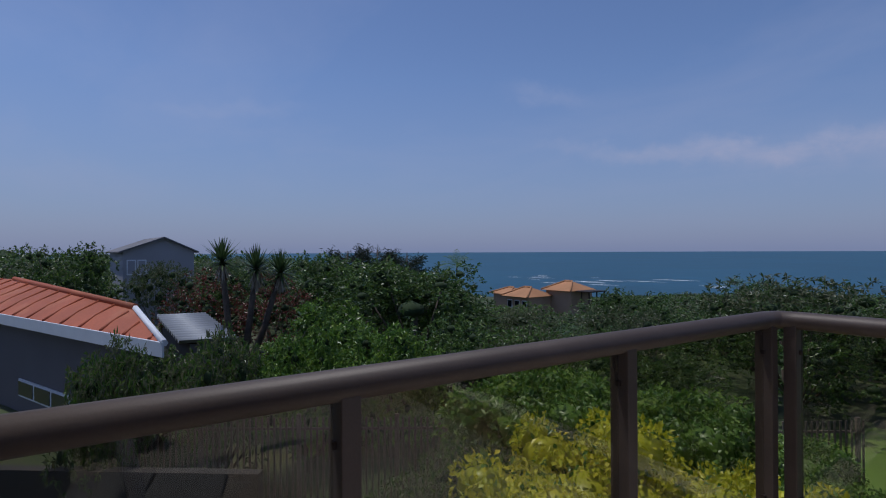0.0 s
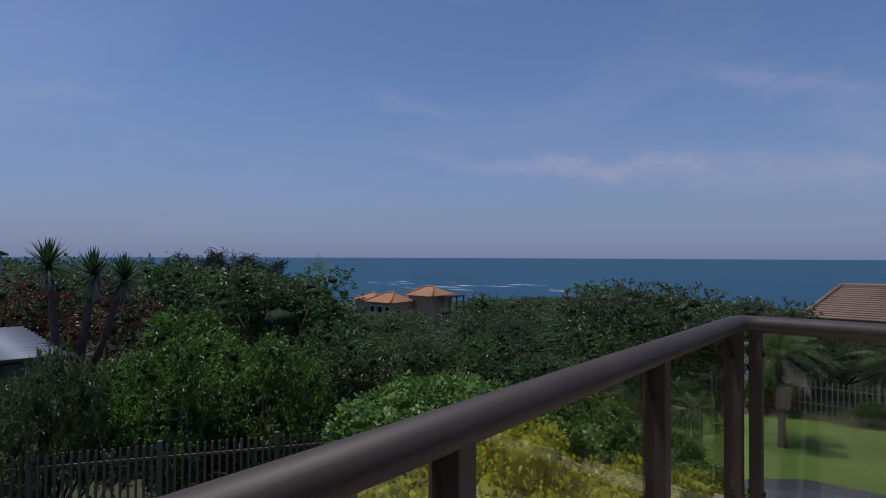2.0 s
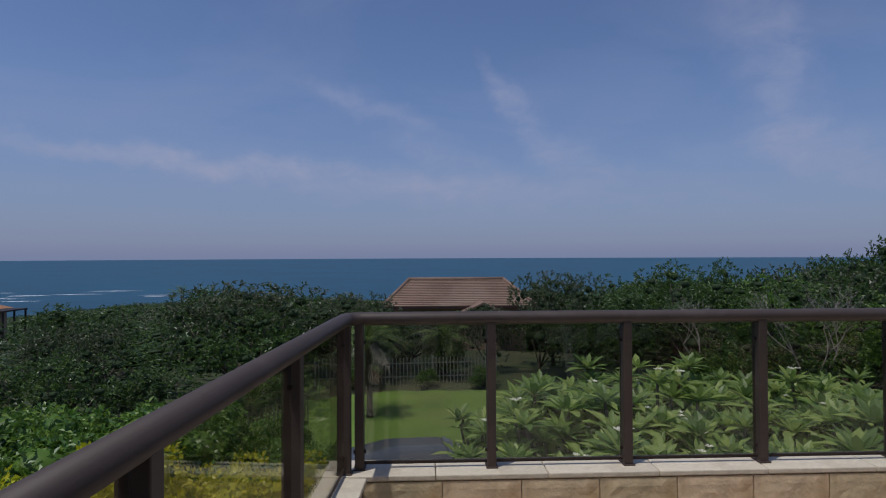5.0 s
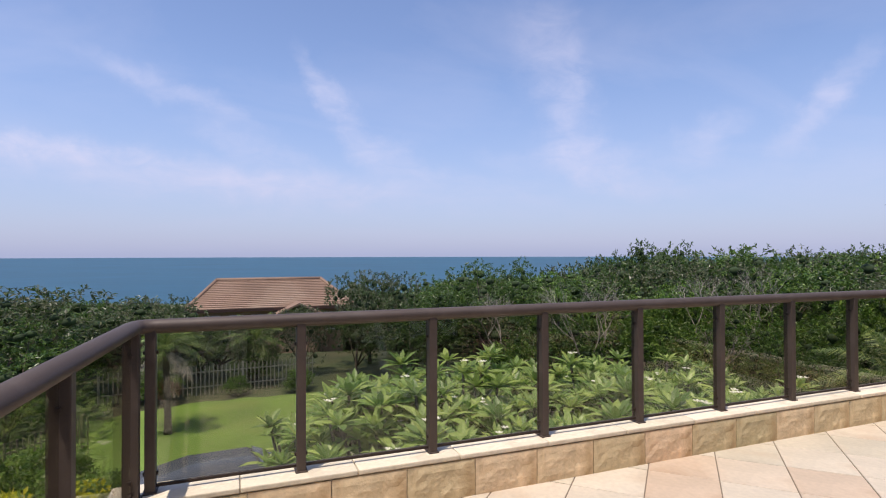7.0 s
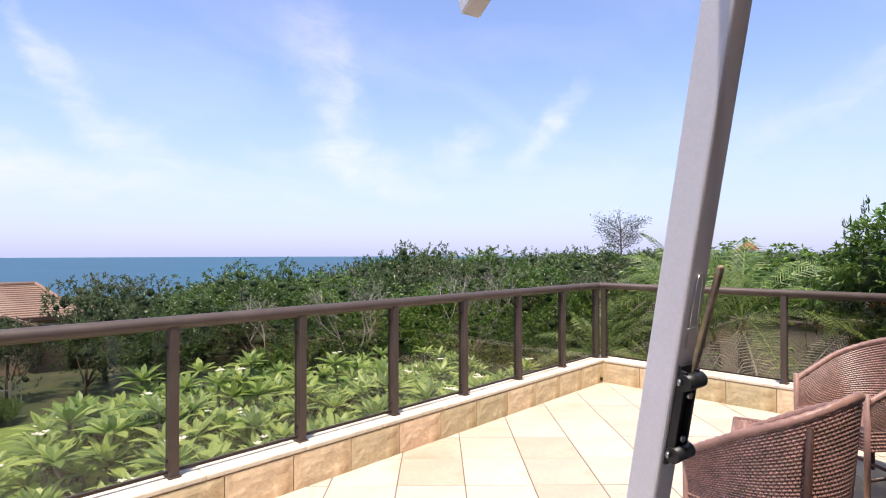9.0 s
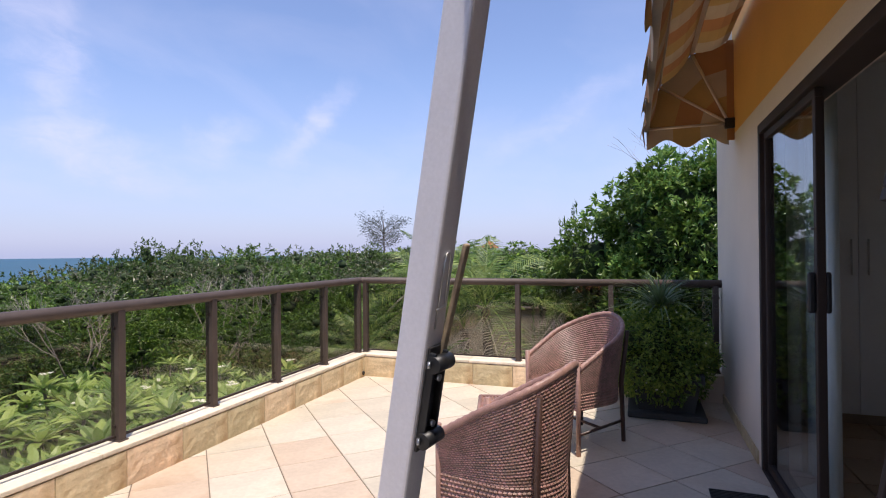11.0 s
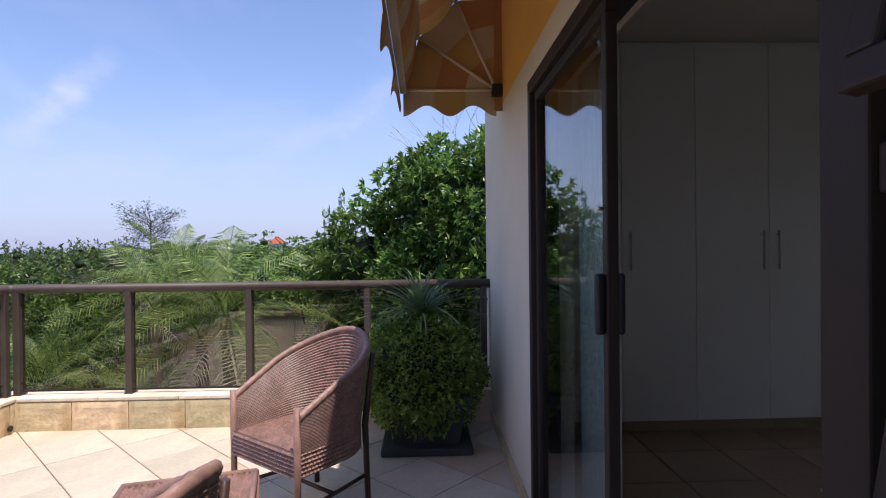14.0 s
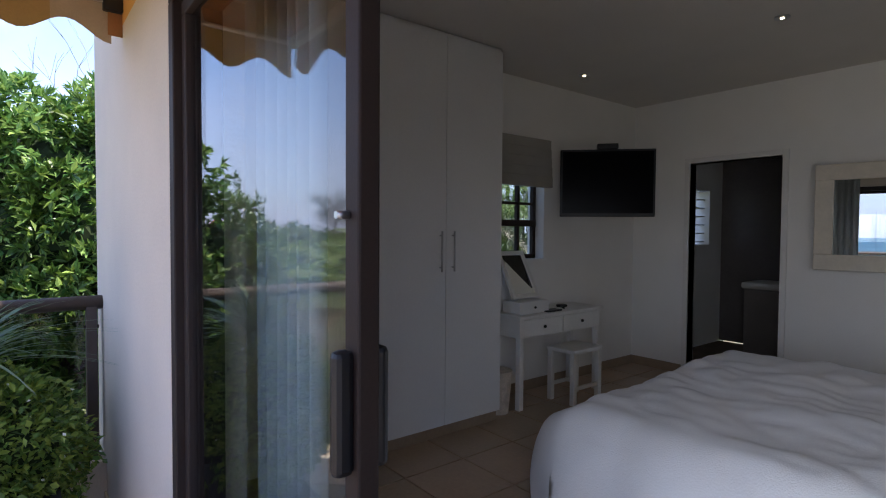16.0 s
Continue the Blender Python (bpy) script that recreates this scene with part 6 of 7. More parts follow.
# palms outside the dressing-table window
palm(8.1, -8.2, 4.9, 1.7, 22, 15, "palm outside the small bedroom window")


def yucca(x, y, heads, seed):
    rnd = random.Random(seed)
    ob = thing("yucca", "tall yucca with spiky rosettes and hanging dry leaves", "yucca")
    gz = ground_z(x, y)
    bm = bmesh.new()
    v, f, v2, f2 = [], [], [], []
    for dx, dy, top in heads:
        t = Vector((dx, dy, top - gz))
        tube(bm, [(0, 0, -0.2), (dx * 0.6, dy * 0.6, (top - gz) * 0.5), tuple(t)], [0.16, 0.11, 0.08], 7)
        for i in range(110):
            a, el = i * 2.4, 1.5 - 2.0 * i / 110 + rnd.uniform(-0.1, 0.1)
            L = rnd.uniform(0.75, 1.0)
            for vv, ff, e_, l_ in ((v, f, el, L),) + (((v2, f2, el - 1.3, L * 0.8),) if i > 60 else ()):
                o = len(vv)
                dr = Vector((math.cos(a) * math.cos(e_), math.sin(a) * math.cos(e_), math.sin(e_)))
                sd = Vector((-math.sin(a), math.cos(a), 0)) * 0.035
                vv += [tuple(t - sd * 0.7), tuple(t + dr * l_ * 0.5 - sd), tuple(t + dr * l_ - Vector((0, 0, 0.05))), tuple(t + dr * l_ * 0.5 + sd), tuple(t + sd * 0.7)]
                ff += [(o, o + 1, o + 3, o + 4), (o + 1, o + 2, o + 3)]
    part("trunk", bm, M_BARK, ob)
    pydata("foliage", v, f, leaf_material("leaf_yucca", (0.06, 0.10, 0.035), 0.3, 0.4, 0.2), ob)
    pydata("dry_leaves", v2, f2, L_DRY, ob, "dry brown skirt of leaves")
    ob.matrix_basis = Matrix.Translation((x, y, gz))


yucca(-17.7, 2.9, ((0, -0.5, 1.0), (0.4, 0.5, 0.75), (0.5, 1.3, 0.6)), 3)
yucca(-15.5, 4.4, ((0.1, 0.1, -1.0),), 4)


def bare_tree(x, y, top, seed, mat, r=1.0, label="leafless pale branches standing out of the bush"):
    rnd = random.Random(seed)
    ob = thing("bare_tree", label, "tree")
    gz = ground_z(x, y)
    bm = bmesh.new()

    def grow(p, d, L, rad, depth):
        q = p + d * L
        tube(bm, [tuple(p), tuple((p + q) / 2 + Vector((rnd.uniform(-1, 1), rnd.uniform(-1, 1), 0)) * 0.08 * L), tuple(q)], [rad, rad * 0.8, rad * 0.6], 5, cap=False)
        if depth:
            for _ in range(rnd.randint(2, 3)):
                grow(q, (d + Vector((rnd.uniform(-0.8, 0.8), rnd.uniform(-0.8, 0.8), rnd.uniform(-0.1, 0.5)))).normalized(), L * rnd.uniform(0.55, 0.8), rad * 0.58, depth - 1)
    H = top - gz
    grow(Vector((0, 0, 0)), Vector((rnd.uniform(-0.1, 0.1), rnd.uniform(-0.1, 0.1), 1)).normalized(), H * 0.36, 0.045 * r, 5)
    part("bare_crown", bm, mat, ob)
    ob.matrix_basis = Matrix.Translation((x, y, gz))


bare_tree(9.6, 9.0, 0.9, 1, M_TWIG)
bare_tree(12.2, 8.2, 1.1, 2, M_TWIG)
bare_tree(8.2, 11.5, 0.3, 3, M_TWIG)
bare_tree(15.0, 11.0, 1.2, 5, M_TWIG)
bare_tree(10.6, 6.4, 0.5, 7, M_TWIG)
bare_tree(13.4, 6.6, 0.9, 8, M_TWIG)
bare_tree(17.0, 9.5, 1.3, 9, M_TWIG)
bare_tree(11.4, 11.2, 0.6, 10, M_TWIG)
bare_tree(13.0, -4.6, 4.2, 6, M_TWIG, label="bare twiggy tree behind the leafy one")


def casuarina(x, y, top, r, seed):
    """Wispy dark tree with open feathery boughs."""
    rnd = random.Random(seed)
    ob = thing("casuarina", "wispy dark casuarina tree standing above the bush", "tree")
    gz = ground_z(x, y)
    H = top - gz
    bm = bmesh.new()
    tube(bm, [(0, 0, 0), (0.1, 0, H * 0.5), (0, 0.1, H * 0.95)], [0.2, 0.14, 0.05], 6)
    cs, ns = [], []
    for k in range(26):
        a = k * 2.4
        z0 = H * (0.5 + 0.34 * k / 26)
        L = r * rnd.uniform(0.6, 1.1) * (0.75 + 0.25 * k / 26)
        tip = Vector((math.cos(a) * L, math.sin(a) * L, z0 + L * 0.55))
        tube(bm, [(0, 0, z0), tuple(Vector((0, 0, z0)).lerp(tip, 0.5) + Vector((0, 0, 0.1))), tuple(tip)], [0.05, 0.035, 0.012], 4, cap=False)
        for i in range(110):
            t = rnd.uniform(0.35, 1.05)
            cs.append(Vector((0, 0, z0)).lerp(tip, t) + Vector((rnd.gauss(0, 0.1 * r), rnd.gauss(0, 0.1 * r), rnd.gauss(0, 0.08 * r))))
            ns.append(Vector((math.cos(a), math.sin(a), 0.7)))
    part("trunk", bm, M_BARK, ob)
    leaves("needles", cs, ns, seed, 0.45, 0.05, leaf_material("leaf_needle", (0.06, 0.075, 0.045), 0.25, 0.6, 0.1), ob, 0.3, 0.6)
    ob.matrix_basis = Matrix.Translation((x, y, gz))


casuarina(86.5, 39.0, 7.8, 4.6, 1)
casuarina(-45.0, 24.0, 1.9, 2.6, 2)
casuarina(-43.5, 26.5, 1.6, 2.4, 3)
casuarina(-47.5, 22.0, 1.7, 2.4, 4)


# ---- fences ----
def palisade(p0, p1, pitch, top, mat, label, gz):
    ob = thing("fence", label, "fence")
    p0, p1 = Vector((*p0, 0)), Vector((*p1, 0))
    d = (p1 - p0).normalized()
    L = (p1 - p0).length
    ang = math.atan2(d.y, d.x)
    bm = bmesh.new(); box(bm, -0.017, 0.017, -0.01, 0.01, 0, top - gz, 0.003)
    proto = part("paling", bm, mat, ob)
    post_bm = bmesh.new(); box(post_bm, -0.035, 0.035, -0.03, 0.03, 0, top - gz + 0.06, 0.004)
    post = part("post", post_bm, mat, ob)
    n = int(L / pitch)
    for i in range(n + 1):
        src = post if i % 16 == 0 else proto
        o = src if (i == 0 or i == 1) else new(src.name.split(".")[0], src.data)
        o.parent = ob
        o.matrix_basis = Matrix.Translation(p0 + d * i * pitch + Vector((0, 0, gz))) @ Matrix.Rotation(ang, 4, "Z")
    for z in (top - 0.22, gz + 0.25):
        boxed("rail", (0, L, 0.011, 0.036, z, z + 0.04), mat, ob).matrix_basis = Matrix.Translation(p0) @ Matrix.Rotation(ang, 4, "Z")


M_FENCE = material("weathered_fence", (0.17, 0.13, 0.105), 0.8, 0, 0.25, 5, 0.3, 40)
palisade((-9.9, -1.6), (-5.4, 4.4), 0.105, -1.5, M_FENCE, "brown palisade fence along the garden boundary", -3.2)
palisade((-5.2, 5.2), (-2.2, 9.4), 0.105, -1.75, M_FENCE, "brown palisade fence along the garden boundary", -3.2)
palisade((-3.4, 16.2), (3.2, 16.6), 0.13, -2.25, material("pale_fence", (0.30, 0.29, 0.24), 0.8, 0, 0.15, 5, 0.2, 40), "pale picket fence at the end of the lawn", -3.2)
gw = boxed("garden_wall", (0, 6.4, -0.1, 0.1, -3.3, -2.1), material("dark_garden_wall", (0.05, 0.042, 0.04), 0.9, 0, 0.2, 3, 0.3, 40))
gw.matrix_basis = Matrix.Translation((-11.6, -4.6, 0)) @ Matrix.Rotation(math.atan2(5.0, 4.2), 4, "Z")
tagged(gw, "dark low garden wall beside the boundary fence", "wall", kind="structure")
tw = thing("terrace_wall", "weathered brown garden wall half hidden behind the palms", "garden wall")
boxed("wall", (9.9, 10.1, -2.9, 0.4, -3.3, 0.35), material("terrace_plaster", (0.30, 0.24, 0.18), 0.9, 0, 0.25, 1.5, 0.4, 30), tw, 0.01)
boxed("cap", (9.86, 10.14, -2.95, 0.45, 0.351, 0.40), M_BARK, tw, 0.008)


# ---- the car ----
def car():
    ob = thing("car", "dark grey hatchback parked on the drive below", "car")
    M_CAR = material("car_paint", (0.09, 0.095, 0.11), 0.25, 0.0, 0.05, 2, 0)
    M_CGLASS = material("car_glass", (0.10, 0.12, 0.14), 0.05, 0.0, 0.02, 2, 0)
    prof = [(-1.95, 0.30), (-1.98, 0.62), (-1.85, 0.80), (-1.0, 0.92), (-0.45, 1.30), (0.2, 1.42), (1.1, 1.40), (1.6, 1.18), (1.90, 0.90), (1.95, 0.55), (1.9, 0.30)]
    bm = bmesh.new()
    rows = []
    for yy, k in ((-0.84, 0.0), (-0.80, 0.6), (-0.62, 1.0), (0.62, 1.0), (0.80, 0.6), (0.84, 0.0)):
        row = []
        for x, z in prof:
            zz = z if z < 0.85 else 0.85 + (z - 0.85) * (0.25 + 0.75 * k if k < 1 else 1.0)
            yv = yy if z < 0.95 else yy * 0.9
            row.append(bm.verts.new((x, yv, zz)))
        rows.append(row)
    for a, b in zip(rows, rows[1:]):
        for i in range(len(prof) - 1):
            bm.faces.new((a[i], a[i + 1], b[i + 1], b[i])).smooth = True
        bm.faces.new((a[-1], a[0], b[0], b[-1]))
    bm.faces.new(rows[0]); bm.faces.new(rows[-1][::-1])
    bmesh.ops.recalc_face_normals(bm, faces=bm.faces[:])
    part("body", bm, M_CAR, ob)
    for nm, q in (("windscreen", [(-0.96, 0.94), (-0.5, 1.275)]), ("rear_window", [(1.18, 1.385), (1.58, 1.205)])):
        (xa, za), (xb, zb) = q
        bm = bmesh.new()
        vs = [bm.verts.new(p) for p in ((xa, -0.58, za + 0.02), (xa, 0.58, za + 0.02), (xb, 0.54, zb + 0.02), (xb, -0.54, zb + 0.02))]
        bm.faces.new(vs)
        r_ = bmesh.ops.extrude_face_region(bm, geom=bm.faces[:])
        bmesh.ops.translate(bm, vec=(0, 0, -0.03), verts=[g for g in r_["geom"] if isinstance(g, bmesh.types.BMVert)])
        bmesh.ops.recalc_face_normals(bm, faces=bm.faces[:])
        part(nm, bm, M_CGLASS, ob)
    for sy in (-1, 1):
        for x in (-1.2, 1.22):
            wh = new("wheel"); wh.parent = ob
            tubed("tyre", [(x, sy * 0.66, 0.31), (x, sy * 0.86, 0.31)], 0.31, M_BLACK, wh, 20)
            tubed("rim", [(x, sy * 0.80, 0.31), (x, sy * 0.87, 0.31)], 0.19, M_STEEL, wh, 16)
        boxed("side_window", (-0.35, 1.15, min(sy * 0.80, sy * 0.815), max(sy * 0.80, sy * 0.815), 0.95, 1.16), M_CGLASS, ob, 0.004)
        boxed("wing_mirror", (-0.62, -0.48, min(sy * 0.82, sy * 0.98), max(sy * 0.82, sy * 0.98), 0.90, 1.0), M_CAR, ob, 0.02)
    ob.matrix_basis = Matrix.Translation((-0.35, 5.95, -3.22)) @ Matrix.Rotation(radians(8), 4, "Z")


car()


# ---- neighbouring houses ----
M_REDROOF = material("red_sheet_roof", (0.37, 0.09, 0.035), 0.7, 0.0, 0.18, 0.6, 0.15, 15, stain=((0.5, 0.2, 0.1), 0.8, 0.4))
M_GREYWALL = material("grey_house_wall", (0.14, 0.125, 0.135), 0.9, 0, 0.08, 0.6, 0.2, 30)
M_BARGE = material("white_barge", (0.72, 0.72, 0.76), 0.6, 0, 0.05, 2, 0.05, 30)
M_ZINC = material("zinc_sheet", (0.25, 0.265, 0.30), 0.6, 0.1, 0.1, 1, 0.05, 20)
M_BROWNROOF = material("brown_roof_tile", (0.24, 0.15, 0.10), 0.8, 0, 0.2, 0.5, 0.3, 10, stain=((0.33, 0.24, 0.17), 0.3, 0.6))
M_ORANGEROOF = material("orange_roof_tile", (0.42, 0.20, 0.09), 0.8, 0, 0.15, 0.4, 0.3, 8)
M_HOUSEWALL = material("house_wall", (0.40, 0.28, 0.20), 0.9, 0, 0.1, 0.6, 0.2, 20)
M_DARKGLASS = material("dark_window_glass", (0.02, 0.022, 0.026), 0.1, 0, 0.05, 2, 0)
M_PALEWALL = material("pale_house_wall", (0.34, 0.33, 0.36), 0.9, 0, 0.06, 0.6, 0.1, 20)


def slab_quad(name, pts, thick, mat, parent, label=""):
    """A flat four-cornered plate with thickness below it."""
    bm = bmesh.new()
    top = [bm.verts.new(p) for p in pts]
    bot = [bm.verts.new(Vector(p) - Vector((0, 0, thick))) for p in pts]
    n = len(pts)
    bm.faces.new(top); bm.faces.new(bot[::-1])
    for i in range(n):
        bm.faces.new((bot[i], bot[(i + 1) % n], top[(i + 1) % n], top[i]))
    bmesh.ops.recalc_face_normals(bm, faces=bm.faces[:])
    return part(name, bm, mat, parent, label)


def red_house():
    ob = thing("neighbour_house", "single-storey grey neighbour house with rust-red sheet roof", "house")
    e = Vector((-0.949, -0.316, 0)); up = Vector((-0.316, 0.949, 0))
    P3 = Vector((-10.5, -0.55, -0.40))

    def at(s, d):
        return P3 + e * s + up * d + Vector((0, 0, 0.4 * d))
    L = 17.0
    roof = slab_quad("roof", [at(0, 0), at(L, 0), at(L, 1.9), at(14.0, 1.9), at(3.2, 1.0)], 0.10, M_REDROOF, ob, "rust-red sheet metal roof")
    for i in range(15):
        s = 0.6 + i * 1.05
        d1 = min(1.9, 1.0 * s / 3.2 if s < 3.2 else 1.0 + 0.9 * (s - 3.2) / 10.8)
        s1 = s + 0.4 * d1
        tubed("seam", [tuple(at(s, 0.02) + Vector((0, 0, 0.015))), tuple(at(s1, d1 * 0.5) + Vector((0, 0, 0.0))), tuple(at(s1 + 0.1, d1 - 0.03) + Vector((0, 0, 0.015)))], 0.035, M_REDROOF, roof, 5)
    tubed("ridge_cap", [tuple(at(3.2, 1.0) + Vector((0, 0, 0.02))), tuple(at(14.0, 1.9) + Vector((0, 0, 0.02)))], 0.09, M_REDROOF, ob, 7)
    bm = bmesh.new()
    a, b = at(-0.03, -0.03), at(L, -0.03)
    box(bm, 0, (b - a).length, -0.02, 0.02, -0.26, 0.03, 0.005)
    part("fascia", bm, M_BARGE, ob, "white painted fascia and gutter").matrix_basis = Matrix.Translation(a) @ Matrix.Rotation(math.atan2(e.y, e.x), 4, "Z")
    tubed("verge", [tuple(at(-0.02, 0)), tuple(at(3.18, 1.0))], 0.07, M_BARGE, ob, 6)
    w0 = P3 + e * 0.6 + up * 0.35
    bm = bmesh.new(); box(bm, 1.5, L - 0.6, 0, 0.2, -4.0, -0.36)
    wall = part("wall", bm, M_GREYWALL, ob)
    wall.matrix_basis = Matrix.Translation((w0.x, w0.y, 0.0)) @ Matrix.Rotation(math.atan2(e.y, e.x), 4, "Z") @ Matrix.Scale(-1, 4, Vector((0, 1, 0)))
    for i in range(5):
        s = 2.2 + i * 1.15
        wi = new("window"); wi.parent = ob
        wi.matrix_basis = wall.matrix_basis.copy()
        boxed("frame", (s - 0.06, s + 1.06, -0.05, -0.004, -2.75, -2.25), M_BARGE, wi, 0.005)
        boxed("pane", (s, s + 1.0, -0.07, -0.051, -2.69, -2.31), M_DARKGLASS, wi)
    an = thing("annexe", "low annexe with a corrugated grey metal roof", "outbuilding")
    verts, faces = [], []
    A, B, C = Vector((-15.9, 0.75, -1.25)), Vector((-15.5, 2.3, -1.25)), Vector((-20.5, 0.9, -0.95))
    u, w = B - A, C - A
    n = 96
    for i in range(n + 1):
        t = i / n
        z = 0.06 * math.cos(i * math.pi / 4)
        p = A + w * t
        verts += [tuple(p + Vector((0, 0, z))), tuple(p + u + Vector((0, 0, z)))]
    faces = [(2 * i, 2 * i + 1, 2 * i + 3, 2 * i + 2) for i in range(n)]
    r = pydata("roof", verts, faces, M_ZINC, an, "corrugated grey metal roof", smooth=True)
    r.modifiers.new("thick", "SOLIDIFY").thickness = 0.02
    boxed("wall", (-20.3, -16.0, 1.05, 2.0, -3.6, -1.35), M_GREYWALL, an)


red_house()


def gable_house():
    ob = thing("gabled_house", "distant grey house with a plain gable end", "house")
    x, y0, y1, ze, zr = -45.0, 2.2, 7.7, 1.42, 2.5
    ym = 5.25
    bm = bmesh.new()
    f = [bm.verts.new(p) for p in ((x, y0 + 0.3, -5), (x, y1 - 0.3, -5), (x, y1 - 0.3, ze), (x, ym, zr - 0.08), (x, y0 + 0.3, ze))]
    b = [bm.verts.new(v.co + Vector((-9, 0, 0))) for v in f]
    bm.faces.new(f); bm.faces.new(b[::-1])
    for i in range(5):
        bm.faces.new((b[i], b[(i + 1) % 5], f[(i + 1) % 5], f[i]))
    bmesh.ops.recalc_face_normals(bm, faces=bm.faces[:])
    part("wall", bm, M_PALEWALL, ob)
    for ya, yb in ((y0, ym), (y1, ym)):
        slab_quad("roof", [(x + 0.3, ya, ze - 0.06), (x + 0.3, yb, zr), (x - 9.3, yb, zr), (x - 9.3, ya, ze - 0.06)], 0.12, material("grey_roof", (0.16, 0.15, 0.16), 0.8, 0, 0.15, 0.5, 0.2, 10), ob)
    for y in (2.75, 3.45):
        w = new("window"); w.parent = ob
        boxed("frame", (x, x + 0.05, y, y + 0.6, -0.4, 0.75), M_BARGE, w)
        boxed("pane", (x + 0.04, x + 0.07, y + 0.07, y + 0.53, -0.3, 0.67), M_PALEWALL, w)


gable_house()


def hip_roof(parent, x0, x1, y0, y1, ze, zr, inset, mat, rib=0.0, lip=0.5, rows=0):
    xm0, xm1, ym = x0 + inset, x1 - inset, (y0 + y1) / 2
    bm = bmesh.new()
    q = [(x0, y0, ze), (x1, y0, ze), (x1, y1, ze), (x0, y1, ze), (xm0, ym, zr), (xm1, ym, zr)]
    v = [bm.verts.new(p) for p in q]
    for f in ((0, 1, 5, 4), (1, 2, 5), (2, 3, 4, 5), (3, 0, 4), (3, 2, 1, 0)):
        bm.faces.new([v[i] for i in f])
    roof = part("roof", bm, mat, parent)
    if rows:                                   # courses of tiles on the slope towards the viewer
        for k in range(rows):
            t0, t1 = k / rows, (k + 1) / rows
            p = [Vector(q[0]).lerp(q[4], t0), Vector(q[1]).lerp(q[5], t0), Vector(q[1]).lerp(q[5], t1), Vector(q[0]).lerp(q[4], t1)]
            lift = Vector((0, -0.02, 0.06))
            slab_quad("tile_course", [p[0] + lift, p[1] + lift, p[2] + Vector((0, 0, 0.012)), p[3] + Vector((0, 0, 0.012))], 0.05, mat, roof)
    tubed("ridge_cap", [(xm0, ym, zr + 0.03), (xm1, ym, zr + 0.03)], 0.14, mat, parent, 8)
    for a, b in ((0, 4), (1, 5)):
        tubed("hip_cap", [Vector(q[a]) + Vector((0, 0, 0.05)), Vector(q[b]) + Vector((0, 0, 0.05))], 0.12, mat, parent, 7)
    return roof


def brown_house():
    ob = thing("brown_house", "brown-tiled house with a small front gable among the trees", "house")
    hip_roof(ob, -2.3, 8.0, 32.6, 40.0, -1.95, -0.33, 1.7, M_BROWNROOF, rows=16)
    boxed("wall", (-1.7, 7.4, 33.4, 39.2, -8.5, -2.0), M_HOUSEWALL, ob)
    boxed("fascia", (-2.3, 8.0, 32.56, 32.6, -2.12, -1.95), M_WOODLEG, ob)
    # projecting bay with its gable
    boxed("bay_wall", (3.2, 5.4, 31.9, 33.4, -8.5, -2.2), M_HOUSEWALL, ob)
    for xa, xb in ((2.9, 4.3), (5.7, 4.3)):
        slab_quad("bay_roof", [(xa, 31.5, -2.25), (xb, 31.5, -1.6), (xb, 35.0, -1.6), (xa, 35.0, -2.25)], 0.12, M_BROWNROOF, ob)
    for x in (-1.2, 0.2, 1.5, 6.2):
        w = new("window"); w.parent = ob
        boxed("frame", (x, x + 0.9, 33.33, 33.4, -3.6, -2.4), M_BARGE, w)
        boxed("pane", (x + 0.08, x + 0.82, 33.30, 33.34, -3.5, -2.5), M_DARKGLASS, w)
    boxed("veranda_beam", (-1.5, 3.0, 31.6, 31.8, -4.6, -4.35), M_WOODLEG, ob)
    for x in (-1.4, 0.7, 2.8):
        boxed("veranda_post", (x, x + 0.15, 31.62, 31.78, -8.5, -4.6), M_WOODLEG, ob)


brown_house()


def orange_house():
    ob = thing("orange_house", "orange-tiled house with stepped pagoda-like roofs near the sea", "house")
    hip_roof(ob, -54.0, -48.9, 49.0, 54.5, -5.0, -3.85, 1.9, M_ORANGEROOF)
    hip_roof(ob, -50.6, -45.4, 53.5, 59.0, -4.2, -3.05, 2.0, M_ORANGEROOF)
    hip_roof(ob, -57.5, -53.4, 50.0, 55.0, -4.9, -4.1, 1.6, M_ORANGEROOF)
    boxed("wall", (-53.6, -49.3, 49.6, 54.0, -11, -5.0), M_HOUSEWALL, ob)
    boxed("wall", (-50.2, -45.8, 54.1, 58.5, -12, -4.2), M_HOUSEWALL, ob)
    boxed("wall", (-57.1, -53.8, 50.5, 54.5, -12, -4.9), M_HOUSEWALL, ob)
    boxed("terrace_roof", (-45.6, -43.2, 54.5, 58.0, -4.3, -4.15), M_FRAME, ob)
    for x in (-43.4, -44.6):
        for y in (54.6, 57.8):
            boxed("terrace_post", (x, x + 0.14, y, y + 0.14, -12, -4.3), M_FRAME, ob)
    for x in (-53.2, -51.8, -50.4):
        w = new("window"); w.parent = ob
        boxed("frame", (x, x + 0.9, 49.54, 49.6, -6.6, -5.5), M_BARGE, w)
        boxed("pane", (x + 0.08, x + 0.82, 49.5, 49.55, -6.5, -5.6), M_DARKGLASS, w)


orange_house()


